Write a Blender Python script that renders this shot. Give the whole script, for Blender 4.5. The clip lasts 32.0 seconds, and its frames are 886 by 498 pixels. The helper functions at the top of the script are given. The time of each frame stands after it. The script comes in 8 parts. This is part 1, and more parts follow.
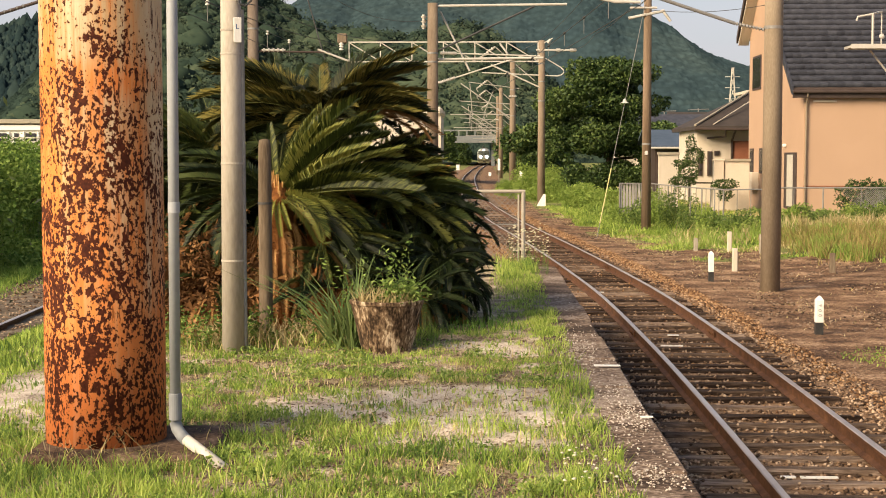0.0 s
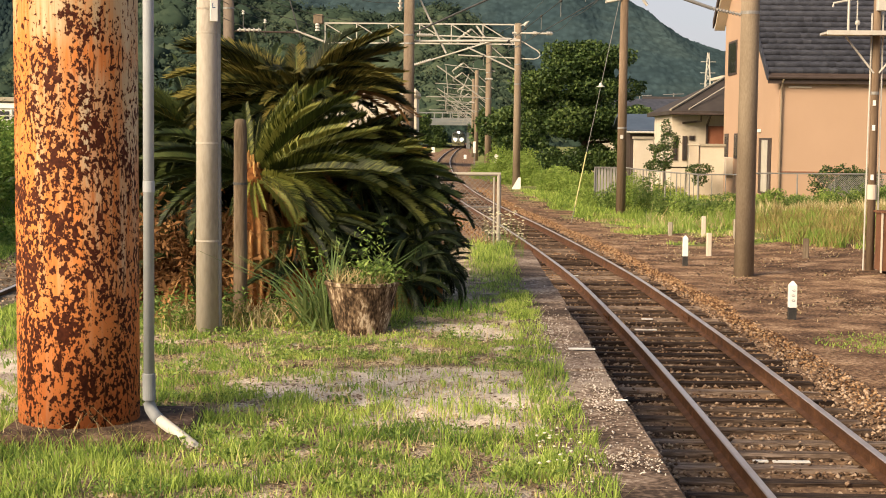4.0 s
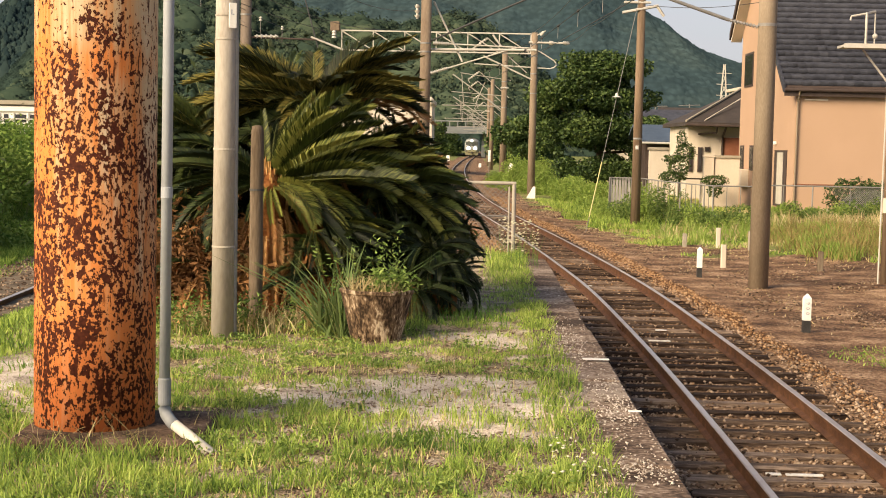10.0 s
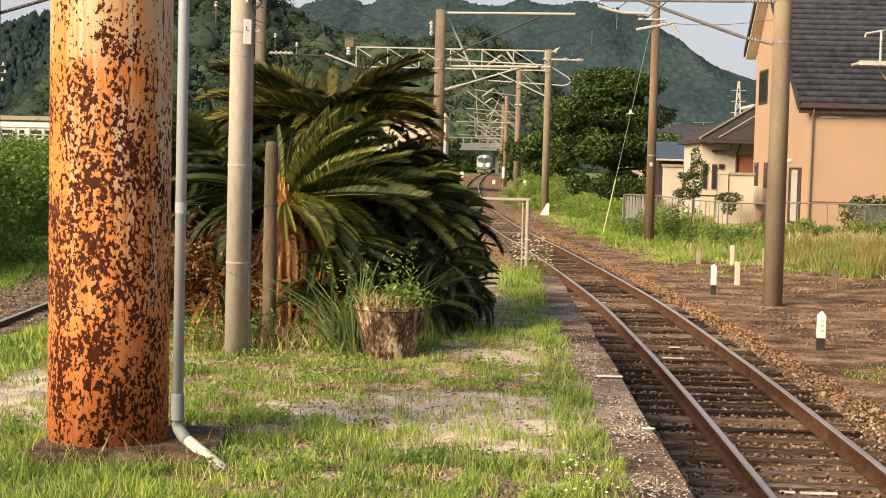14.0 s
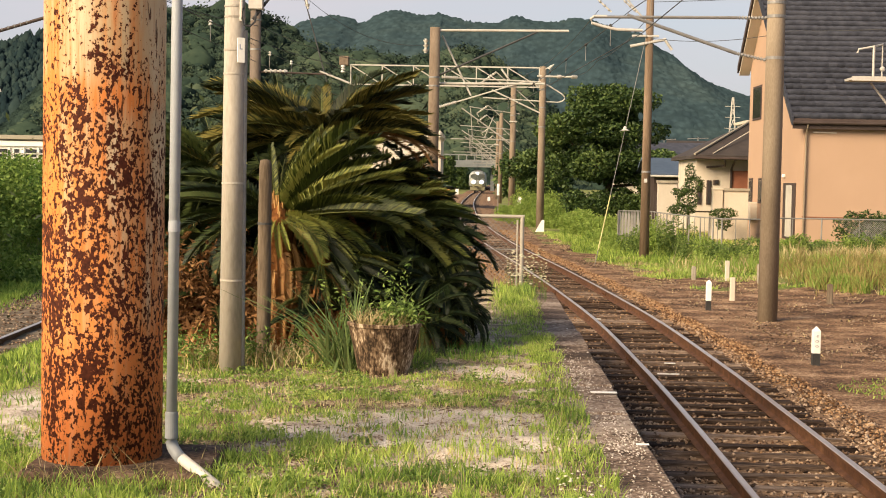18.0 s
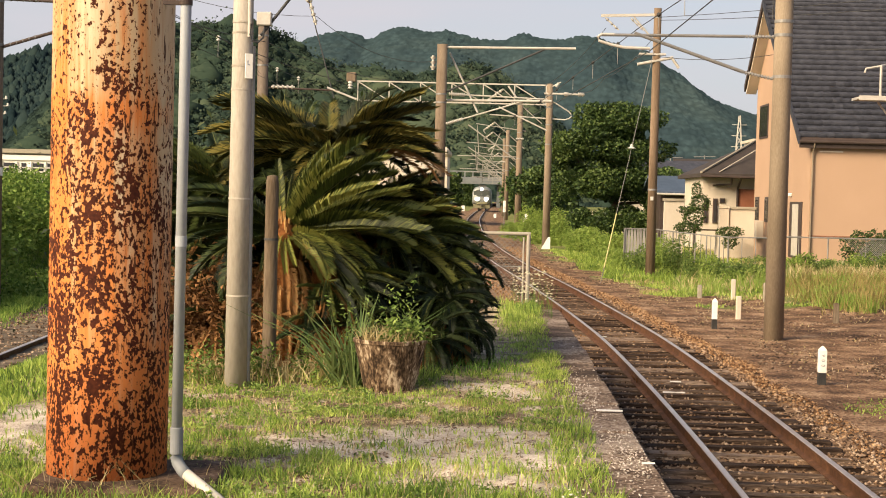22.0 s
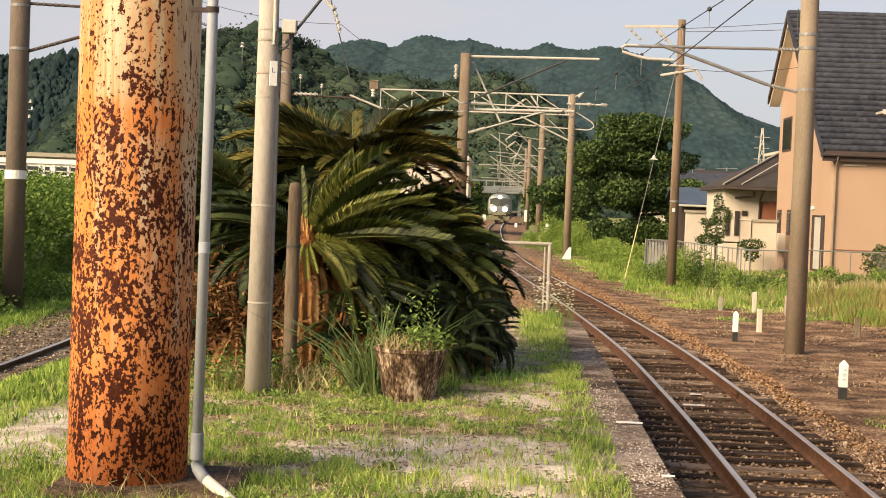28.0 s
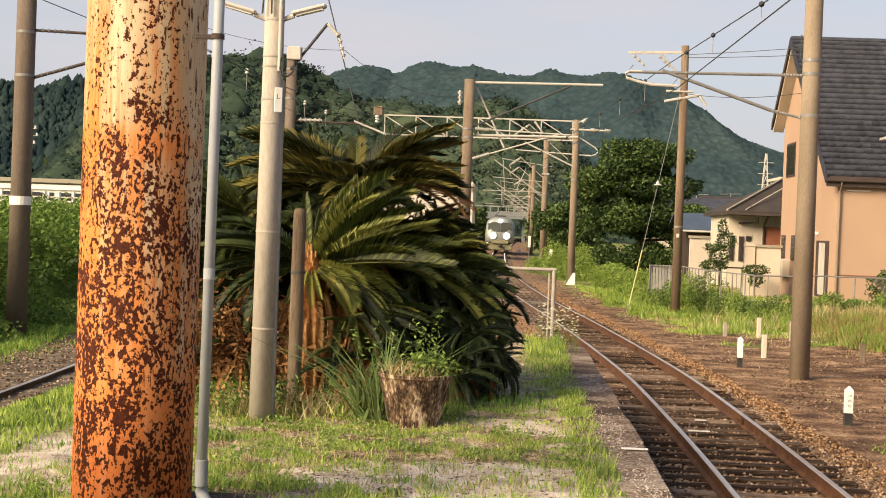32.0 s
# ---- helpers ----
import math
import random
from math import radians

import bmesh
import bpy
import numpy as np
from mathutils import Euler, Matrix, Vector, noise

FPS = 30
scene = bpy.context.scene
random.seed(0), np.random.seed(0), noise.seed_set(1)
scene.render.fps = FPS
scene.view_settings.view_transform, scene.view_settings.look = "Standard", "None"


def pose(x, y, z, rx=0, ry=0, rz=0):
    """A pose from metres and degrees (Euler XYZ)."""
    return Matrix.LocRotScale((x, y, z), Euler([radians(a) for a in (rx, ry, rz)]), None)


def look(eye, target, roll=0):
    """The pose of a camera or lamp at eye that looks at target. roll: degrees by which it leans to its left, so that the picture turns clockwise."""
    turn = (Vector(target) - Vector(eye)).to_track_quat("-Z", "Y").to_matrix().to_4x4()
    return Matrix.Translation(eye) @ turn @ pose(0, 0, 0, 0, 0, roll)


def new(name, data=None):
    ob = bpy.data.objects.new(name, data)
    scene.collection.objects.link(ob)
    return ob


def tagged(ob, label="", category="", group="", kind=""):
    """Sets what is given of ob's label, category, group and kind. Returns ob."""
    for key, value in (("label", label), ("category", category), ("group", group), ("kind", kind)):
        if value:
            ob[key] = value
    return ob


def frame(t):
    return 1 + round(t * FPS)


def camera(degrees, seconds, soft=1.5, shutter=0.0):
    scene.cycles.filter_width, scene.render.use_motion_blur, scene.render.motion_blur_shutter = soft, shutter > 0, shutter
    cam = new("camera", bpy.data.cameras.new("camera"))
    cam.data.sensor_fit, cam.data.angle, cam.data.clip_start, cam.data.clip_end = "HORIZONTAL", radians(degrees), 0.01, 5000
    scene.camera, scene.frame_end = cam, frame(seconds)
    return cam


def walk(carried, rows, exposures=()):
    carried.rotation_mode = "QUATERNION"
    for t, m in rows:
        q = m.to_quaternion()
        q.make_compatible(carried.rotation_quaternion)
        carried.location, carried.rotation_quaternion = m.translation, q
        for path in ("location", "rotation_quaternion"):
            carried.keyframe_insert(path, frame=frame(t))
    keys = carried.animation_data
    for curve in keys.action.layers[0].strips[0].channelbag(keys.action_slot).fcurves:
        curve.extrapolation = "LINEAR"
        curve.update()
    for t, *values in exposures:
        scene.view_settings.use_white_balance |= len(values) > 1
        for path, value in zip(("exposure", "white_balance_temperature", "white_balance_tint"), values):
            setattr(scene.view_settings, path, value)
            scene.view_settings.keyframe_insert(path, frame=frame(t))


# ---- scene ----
# metres; x to the right of the platform edge's run, y along the track, z up; platform top is z = 0
# rows: seconds, x, y, z, tilt, roll, turn
PATH = [
    (0, -0.010, -0.004, 1.619, 86.35, 0.00, 1.65), (0.5, -0.002, 0.004, 1.619, 86.28, 0.09, 1.59), (1, -0.003, -0.009, 1.620, 86.26, 0.18, 1.37),
    (1.5, -0.007, -0.020, 1.619, 86.21, 0.33, 1.13), (2, -0.016, -0.001, 1.619, 86.10, 0.46, 0.88), (2.5, -0.018, -0.009, 1.618, 85.94, 0.59, 0.73),
    (3, -0.019, -0.009, 1.617, 85.75, 0.65, 0.67), (3.5, -0.023, 0.018, 1.616, 85.62, 0.62, 0.65), (5.5, -0.011, 0.013, 1.611, 85.99, 0.30, 0.83),
    (6, -0.012, 0.019, 1.613, 86.01, 0.31, 1.10), (6.5, -0.011, 0.020, 1.608, 86.03, 0.26, 1.36), (7, -0.005, 0.025, 1.612, 85.99, 0.32, 1.52),
    (7.5, -0.005, 0.016, 1.613, 85.96, 0.43, 1.55), (8, -0.006, 0.016, 1.611, 85.87, 0.56, 1.44), (8.5, -0.007, -0.001, 1.613, 85.82, 0.72, 1.28),
    (9, -0.019, -0.007, 1.613, 85.80, 0.88, 1.14), (9.5, -0.027, -0.012, 1.613, 85.85, 1.06, 1.09), (10, -0.035, -0.002, 1.619, 85.98, 1.24, 1.18),
    (10.5, -0.036, -0.014, 1.617, 86.19, 1.35, 1.43), (11, -0.046, -0.006, 1.615, 86.38, 1.42, 1.65), (11.5, -0.043, -0.015, 1.620, 86.50, 1.51, 1.78),
    (12, -0.041, -0.018, 1.615, 86.64, 1.43, 1.85), (12.5, -0.043, -0.002, 1.617, 86.65, 1.47, 1.81), (13, -0.039, -0.012, 1.615, 86.64, 1.41, 1.79),
    (13.5, -0.037, -0.008, 1.619, 86.60, 1.40, 1.76), (14, -0.033, -0.004, 1.618, 86.61, 1.36, 1.73), (14.5, -0.030, -0.012, 1.614, 86.63, 1.32, 1.73),
    (16.5, -0.019, -0.000, 1.615, 87.02, 1.14, 1.69), (17, -0.016, -0.007, 1.616, 87.15, 1.09, 1.67), (17.5, -0.015, -0.014, 1.620, 87.24, 1.11, 1.64),
    (18, -0.020, -0.015, 1.618, 87.28, 1.10, 1.57), (18.5, -0.023, -0.007, 1.618, 87.27, 1.11, 1.50), (19, -0.025, -0.009, 1.619, 87.30, 1.16, 1.43),
    (19.5, -0.027, -0.009, 1.622, 87.37, 1.19, 1.42), (20, -0.024, -0.013, 1.620, 87.52, 1.19, 1.50), (20.5, -0.020, -0.014, 1.619, 87.67, 1.20, 1.57),
    (21, -0.021, -0.003, 1.622, 87.76, 1.29, 1.63), (21.5, -0.019, -0.014, 1.622, 87.85, 1.36, 1.73), (22, -0.025, -0.009, 1.620, 87.92, 1.46, 1.81),
    (22.5, -0.025, -0.018, 1.623, 87.96, 1.61, 1.94), (23, -0.033, -0.020, 1.623, 88.04, 1.73, 2.08), (23.5, -0.046, -0.014, 1.623, 88.14, 1.95, 2.25),
    (24, -0.051, -0.034, 1.627, 88.28, 2.19, 2.52), (24.5, -0.062, -0.025, 1.625, 88.45, 2.35, 2.80), (25, -0.063, -0.024, 1.629, 88.50, 2.44, 2.96),
    (25.5, -0.056, -0.021, 1.628, 88.46, 2.42, 2.99), (27.5, -0.037, -0.010, 1.627, 88.16, 2.18, 2.68), (28, -0.035, -0.016, 1.625, 88.23, 2.18, 2.62),
    (28.5, -0.030, -0.018, 1.623, 88.36, 2.11, 2.62), (29, -0.029, -0.019, 1.623, 88.50, 2.10, 2.62), (29.5, -0.036, -0.020, 1.624, 88.66, 2.12, 2.63),
    (30, -0.038, -0.025, 1.627, 88.78, 2.11, 2.68), (30.5, -0.039, -0.020, 1.630, 88.89, 2.17, 2.75), (31, -0.036, -0.028, 1.627, 89.04, 2.15, 2.85),
    (31.5, -0.033, -0.029, 1.630, 89.15, 2.13, 2.88), (32, -0.040, -0.016, 1.628, 89.22, 2.15, 2.81),
]
cam = camera(33.56, 32.0, soft=1.0)


def eye_pose(x, y, z, tilt, roll, turn):
    return pose(x, y, z) @ pose(0, 0, 0, 0, 0, turn) @ pose(0, 0, 0, tilt) @ pose(0, 0, 0, 0, 0, roll)


walk(cam, [(r[0], eye_pose(*r[1:])) for r in PATH], exposures=[(0, 0.77, 6500, 10), (32, 0.77, 6500, 10)])

# ---------------------------------------------------------------- light
SUN_AZ, SUN_EL = radians(229), radians(30)     # azimuth clockwise from +y
sun_from = Vector((math.sin(SUN_AZ) * math.cos(SUN_EL), math.cos(SUN_AZ) * math.cos(SUN_EL), math.sin(SUN_EL)))
sun = new("sun", bpy.data.lights.new("sun", "SUN"))
sun.data.energy, sun.data.angle, sun.data.color = 5.0, radians(34), (1.0, 0.795, 0.54)
sun.matrix_world = look(sun_from * 50, (0, 0, 0))

world = bpy.data.worlds.new("world")
scene.world = world
world.use_nodes = True
wn, wl = world.node_tree.nodes, world.node_tree.links
wn.clear()
w_out, w_bg, w_sky = wn.new("ShaderNodeOutputWorld"), wn.new("ShaderNodeBackground"), wn.new("ShaderNodeTexSky")
w_sky.sky_type, w_sky.sun_disc = "NISHITA", False
w_sky.sun_elevation, w_sky.sun_rotation = SUN_EL, SUN_AZ
w_sky.air_density, w_sky.dust_density, w_sky.ozone_density = 1.0, 2.5, 1.5
w_mix, w_noise, w_map, w_tc, w_ramp = (wn.new("ShaderNodeMix"), wn.new("ShaderNodeTexNoise"), wn.new("ShaderNodeMapping"),
                                       wn.new("ShaderNodeTexCoord"), wn.new("ShaderNodeValToRGB"))
w_mix.data_type = "RGBA"
w_map.inputs["Scale"].default_value = (1.2, 1.2, 9.0)
w_noise.inputs["Scale"].default_value, w_noise.inputs["Detail"].default_value = 2.6, 7
w_ramp.color_ramp.elements[0].position, w_ramp.color_ramp.elements[0].color = 0.30, (0.55, 0.55, 0.55, 1)
w_ramp.color_ramp.elements[1].position, w_ramp.color_ramp.elements[1].color = 0.68, (1.0, 1.0, 1.0, 1)
w_mix.inputs[7].default_value = (4.0, 3.88, 4.15, 1)      # thin evening cloud
w_bg.inputs["Strength"].default_value = 0.10
wl.new(w_tc.outputs["Generated"], w_map.inputs["Vector"])
wl.new(w_map.outputs["Vector"], w_noise.inputs["Vector"])
wl.new(w_noise.outputs["Fac"], w_ramp.inputs["Fac"])
w_sep, w_high, w_mul = wn.new("ShaderNodeSeparateXYZ"), wn.new("ShaderNodeMapRange"), wn.new("ShaderNodeMath")
w_high.inputs[1].default_value, w_high.inputs[2].default_value = 0.2, 0.6      # the cloud thins overhead
w_high.inputs[3].default_value, w_high.inputs[4].default_value = 1.0, 0.12
w_mul.operation = "MULTIPLY"
wl.new(w_tc.outputs["Generated"], w_sep.inputs[0])
wl.new(w_sep.outputs["Z"], w_high.inputs[0])
wl.new(w_ramp.outputs["Color"], w_mul.inputs[0])
wl.new(w_high.outputs[0], w_mul.inputs[1])
wl.new(w_mul.outputs[0], w_mix.inputs[0])
wl.new(w_sky.outputs["Color"], w_mix.inputs[6])
wl.new(w_mix.outputs[2], w_bg.inputs["Color"])
wl.new(w_bg.outputs["Background"], w_out.inputs["Surface"])


# ---------------------------------------------------------------- materials
def material(name, stops, rough=0.8, metal=0.0, scale=4.0, fine=40.0, bump=0.3, dist=0.02, stretch=(1, 1, 1), vary=0.0,
             island=0.0, spec=0.15, coords="Object", contrast=(0.3, 0.7), trans=0.0, fine_mix=0.35):
    """A surface whose colour wanders between the stops on a coarse and a fine scale, with a fine relief."""
    m = bpy.data.materials.new(name)
    m.use_nodes = True
    n, l = m.node_tree.nodes, m.node_tree.links
    b = n["Principled BSDF"]
    tc, mp = n.new("ShaderNodeTexCoord"), n.new("ShaderNodeMapping")
    mp.inputs["Scale"].default_value = stretch
    l.new(tc.outputs[coords], mp.inputs["Vector"])
    vec = mp.outputs["Vector"]
    if vary:
        oi, add = n.new("ShaderNodeObjectInfo"), n.new("ShaderNodeVectorMath")
        mul = n.new("ShaderNodeMath")
        mul.operation, mul.inputs[1].default_value = "MULTIPLY", 37.0
        l.new(oi.outputs["Random"], mul.inputs[0])
        l.new(vec, add.inputs[0])
        l.new(mul.outputs[0], add.inputs[1])
        vec = add.outputs[0]
    n1, n2 = n.new("ShaderNodeTexNoise"), n.new("ShaderNodeTexNoise")
    n1.inputs["Scale"].default_value, n1.inputs["Detail"].default_value = scale, 5
    n2.inputs["Scale"].default_value, n2.inputs["Detail"].default_value = fine, 4
    l.new(vec, n1.inputs["Vector"])
    l.new(vec, n2.inputs["Vector"])
    mx = n.new("ShaderNodeMix")
    mx.inputs[0].default_value = fine_mix
    l.new(n1.outputs["Fac"], mx.inputs[2])
    l.new(n2.outputs["Fac"], mx.inputs[3])
    fac = mx.outputs[0]
    for amount, src in ((vary, "o"), (island, "i")):
        if amount:
            rnd = n.new("ShaderNodeObjectInfo").outputs["Random"] if src == "o" else n.new("ShaderNodeNewGeometry").outputs["Random Per Island"]
            ma = n.new("ShaderNodeMath")
            ma.operation, ma.inputs[1].default_value, ma.inputs[2].default_value = "MULTIPLY_ADD", amount, -amount / 2
            l.new(rnd, ma.inputs[0])
            ad = n.new("ShaderNodeMath")
            l.new(fac, ad.inputs[0])
            l.new(ma.outputs[0], ad.inputs[1])
            fac = ad.outputs[0]
    r = n.new("ShaderNodeValToRGB")
    e = r.color_ramp.elements
    lo, hi = contrast
    for i, c in enumerate(stops):
        p = lo + (hi - lo) * i / max(1, len(stops) - 1)
        el = e[i] if i < 2 else e.new(p)
        el.position, el.color = p, (*c, 1)
    l.new(fac, r.inputs["Fac"])
    l.new(r.outputs["Color"], b.inputs["Base Color"])
    b.inputs["Roughness"].default_value, b.inputs["Metallic"].default_value = rough, metal
    b.inputs["Specular IOR Level"].default_value = spec
    if bump:
        bp = n.new("ShaderNodeBump")
        bp.inputs["Strength"].default_value, bp.inputs["Distance"].default_value = bump, dist
        l.new(mx.outputs[0], bp.inputs["Height"])
        l.new(bp.outputs["Normal"], b.inputs["Normal"])
    if trans:
        t, ms = n.new("ShaderNodeBsdfTranslucent"), n.new("ShaderNodeMixShader")
        l.new(r.outputs["Color"], t.inputs["Color"])
        ms.inputs[0].default_value = trans
        l.new(b.outputs[0], ms.inputs[1])
        l.new(t.outputs[0], ms.inputs[2])
        l.new(ms.outputs[0], n["Material Output"].inputs["Surface"])
    return m


def canopy(name, stops, cell, bump):
    """Wooded slope seen from afar: crowns as rounded cells with shade painted in their gaps, and broad stands of
    differing green.
    """
    m = material(name, stops, 1.0, scale=0.012, fine=0.05, bump=0, spec=0.0, contrast=(0.32, 0.68))
    n, l = m.node_tree.nodes, m.node_tree.links
    tc, vo, rp, mx, bp, nz = (n.new("ShaderNodeTexCoord"), n.new("ShaderNodeTexVoronoi"), n.new("ShaderNodeValToRGB"), n.new("ShaderNodeMix"),
                              n.new("ShaderNodeBump"), n.new("ShaderNodeTexNoise"))
    mp = n.new("ShaderNodeMapping")
    mp.inputs["Scale"].default_value = (1, 0.45, 1.25)
    l.new(tc.outputs["Object"], mp.inputs["Vector"])
    vo.inputs["Scale"].default_value = 1 / cell
    nz.inputs["Scale"].default_value, nz.inputs["Detail"].default_value = 2.6 / cell, 4
    l.new(mp.outputs["Vector"], vo.inputs["Vector"])
    l.new(mp.outputs["Vector"], nz.inputs["Vector"])
    # colour factor: lighter crown middles, shade between the crowns
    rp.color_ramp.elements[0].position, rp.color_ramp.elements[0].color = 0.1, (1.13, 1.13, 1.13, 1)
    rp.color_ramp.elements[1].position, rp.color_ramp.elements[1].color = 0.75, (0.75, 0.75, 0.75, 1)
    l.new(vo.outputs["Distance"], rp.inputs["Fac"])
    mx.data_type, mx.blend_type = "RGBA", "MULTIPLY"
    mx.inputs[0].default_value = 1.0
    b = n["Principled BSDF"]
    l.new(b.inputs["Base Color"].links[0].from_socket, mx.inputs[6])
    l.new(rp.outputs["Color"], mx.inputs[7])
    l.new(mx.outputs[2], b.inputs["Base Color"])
    ad = n.new("ShaderNodeMath")
    ad.operation = "SUBTRACT"
    l.new(nz.outputs["Fac"], ad.inputs[0])
    l.new(vo.outputs["Distance"], ad.inputs[1])
    bp.inputs["Strength"].default_value, bp.inputs["Distance"].default_value = bump, cell * 0.7
    l.new(ad.outputs[0], bp.inputs["Height"])
    l.new(bp.outputs["Normal"], b.inputs["Normal"])
    return m


def soft_leaves(m, amount):
    """Bends the normals towards one direction: flatter shading imitates haze over distant crowns."""
    n, l = m.node_tree.nodes, m.node_tree.links
    geo, mx, norm = n.new("ShaderNodeNewGeometry"), n.new("ShaderNodeMix"), n.new("ShaderNodeVectorMath")
    mx.data_type, norm.operation = "VECTOR", "NORMALIZE"
    mx.inputs[0].default_value, mx.inputs[5].default_value = amount, (-0.15, -0.62, 0.77)
    l.new(geo.outputs["Normal"], mx.inputs[4])
    l.new(mx.outputs[1], norm.inputs[0])
    l.new(norm.outputs[0], n["Principled BSDF"].inputs["Normal"])
    return m


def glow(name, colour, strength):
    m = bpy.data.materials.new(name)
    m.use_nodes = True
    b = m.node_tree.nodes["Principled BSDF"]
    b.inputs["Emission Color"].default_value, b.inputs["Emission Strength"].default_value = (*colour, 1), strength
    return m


def rust_paint():
    """Cream paint, stained orange by rust, flaking off in brown patches."""
    m = bpy.data.materials.new("flaking rusty paint")
    m.use_nodes = True
    n, l = m.node_tree.nodes, m.node_tree.links
    b = n["Principled BSDF"]
    tc = n.new("ShaderNodeTexCoord")

    def noise_at(scale, detail, sc, rough=0.55, lac=2.0):
        mp, t = n.new("ShaderNodeMapping"), n.new("ShaderNodeTexNoise")
        mp.inputs["Scale"].default_value = sc
        l.new(tc.outputs["Object"], mp.inputs["Vector"])
        l.new(mp.outputs["Vector"], t.inputs["Vector"])
        t.inputs["Scale"].default_value, t.inputs["Detail"].default_value, t.inputs["Roughness"].default_value = scale, detail, rough
        t.inputs["Lacunarity"].default_value = lac
        return t.outputs["Fac"]

    def ramp(src, p0, p1, c0=(0, 0, 0), c1=(1, 1, 1)):
        r = n.new("ShaderNodeValToRGB")
        r.color_ramp.elements[0].position, r.color_ramp.elements[0].color = p0, (*c0, 1)
        r.color_ramp.elements[1].position, r.color_ramp.elements[1].color = p1, (*c1, 1)
        l.new(src, r.inputs["Fac"])
        return r.outputs["Color"]

    def mix(fac, a, c, blend="MIX"):
        x = n.new("ShaderNodeMix")
        x.data_type, x.blend_type = "RGBA", blend
        for s, v in ((0, fac), (6, a), (7, c)):
            if isinstance(v, bpy.types.NodeSocket):
                l.new(v, x.inputs[s])
            else:
                x.inputs[s].default_value = v if s == 0 else (*v, 1)
        return x.outputs[2]

    def math2(op, a, c):
        x = n.new("ShaderNodeMath")
        x.operation = op
        for i, v in enumerate((a, c)):
            if isinstance(v, bpy.types.NodeSocket):
                l.new(v, x.inputs[i])
            else:
                x.inputs[i].default_value = v
        return x.outputs[0]

    sep = n.new("ShaderNodeSeparateXYZ")
    l.new(tc.outputs["Object"], sep.inputs[0])
    low = n.new("ShaderNodeMapRange")             # more rust towards the foot
    low.inputs[1].default_value, low.inputs[2].default_value = 3.7, 0.3
    low.inputs[3].default_value, low.inputs[4].default_value = 0.0, 1.0
    l.new(sep.outputs["Z"], low.inputs[0])
    streak = noise_at(7.0, 5, (1, 1, 0.12))
    blotch = noise_at(2.2, 4, (1, 1, 0.8))
    stain = math2("ADD", math2("MULTIPLY", low.outputs[0], 0.55), math2("ADD", math2("MULTIPLY", streak, 0.75), math2("MULTIPLY", blotch, 0.35)))
    stain = math2("SUBTRACT", stain, math2("MULTIPLY", sep.outputs["X"], 0.35))    # runs down the weather side
    seam = n.new("ShaderNodeMapRange")            # a rusty run along the weld seam
    seam.interpolation_type = "SMOOTHSTEP"
    seam.inputs[1].default_value, seam.inputs[2].default_value = 0.0, 0.16
    seam.inputs[3].default_value, seam.inputs[4].default_value = 0.15, 0.0
    off = math2("ABSOLUTE", math2("SUBTRACT", math2("ADD", sep.outputs["Z"], math2("MULTIPLY", blotch, 0.08)), 2.08), 0.0)
    l.new(off, seam.inputs[0])
    stain = math2("ADD", stain, seam.outputs[0])
    cream = mix(ramp(streak, 0.35, 0.65), (0.56, 0.44, 0.29), (0.45, 0.30, 0.155))
    orange = mix(ramp(blotch, 0.3, 0.7), (0.66, 0.255, 0.065), (0.53, 0.15, 0.040))
    runs = noise_at(26.0, 4, (1, 1, 0.05), 0.6)   # thin runs of rust water
    stain = math2("ADD", stain, math2("MULTIPLY", math2("SUBTRACT", runs, 0.5), 0.75))
    coat = mix(ramp(stain, 0.69, 1.05), cream, orange)
    coat = mix(math2("MULTIPLY", ramp(runs, 0.56, 0.70), 0.45), coat, (0.36, 0.105, 0.03))
    pink = math2("MULTIPLY", ramp(low.outputs[0], 0.78, 1.0), 0.6)
    coat = mix(pink, coat, (0.56, 0.16, 0.055))
    # chips: sharp patches, clustered
    chips = noise_at(46.0, 4, (1, 1, 0.72), 0.62)
    cluster = noise_at(6.0, 5, (1, 1, 0.5), 0.62)
    mid = n.new("ShaderNodeMapRange")
    mid.inputs[1].default_value, mid.inputs[2].default_value = 2.45, 1.45
    mid.inputs[3].default_value, mid.inputs[4].default_value = -0.045, 0.068
    l.new(sep.outputs["Z"], mid.inputs[0])
    lo2 = n.new("ShaderNodeMapRange")
    lo2.inputs[1].default_value, lo2.inputs[2].default_value = 0.95, 0.2
    lo2.inputs[3].default_value, lo2.inputs[4].default_value = 0.0, 0.035
    l.new(sep.outputs["Z"], lo2.inputs[0])
    flank = n.new("ShaderNodeMapRange")           # the paint holds better on the two flanks
    flank.interpolation_type = "SMOOTHSTEP"
    flank.inputs[1].default_value, flank.inputs[2].default_value = 0.12, 0.34
    flank.inputs[3].default_value, flank.inputs[4].default_value = -0.01, 0.045
    l.new(math2("ABSOLUTE", math2("ADD", sep.outputs["X"], 0.01), 0.0), flank.inputs[0])
    score = math2("MULTIPLY", 0.8, math2("ADD", chips, math2("ADD", math2("MULTIPLY", cluster, 0.6), math2("SUBTRACT", mid.outputs[0], math2("ADD", lo2.outputs[0], flank.outputs[0])))))
    bare = ramp(score, 0.674, 0.681)
    edge = ramp(score, 0.640, 0.674)
    coat = mix(math2("MULTIPLY", edge, 0.45), coat, (0.60, 0.27, 0.09))
    side = n.new("ShaderNodeMapRange")            # upright cracks in the paint of the lee side
    side.inputs[1].default_value, side.inputs[2].default_value = 0.06, 0.16
    l.new(sep.outputs["X"], side.inputs[0])
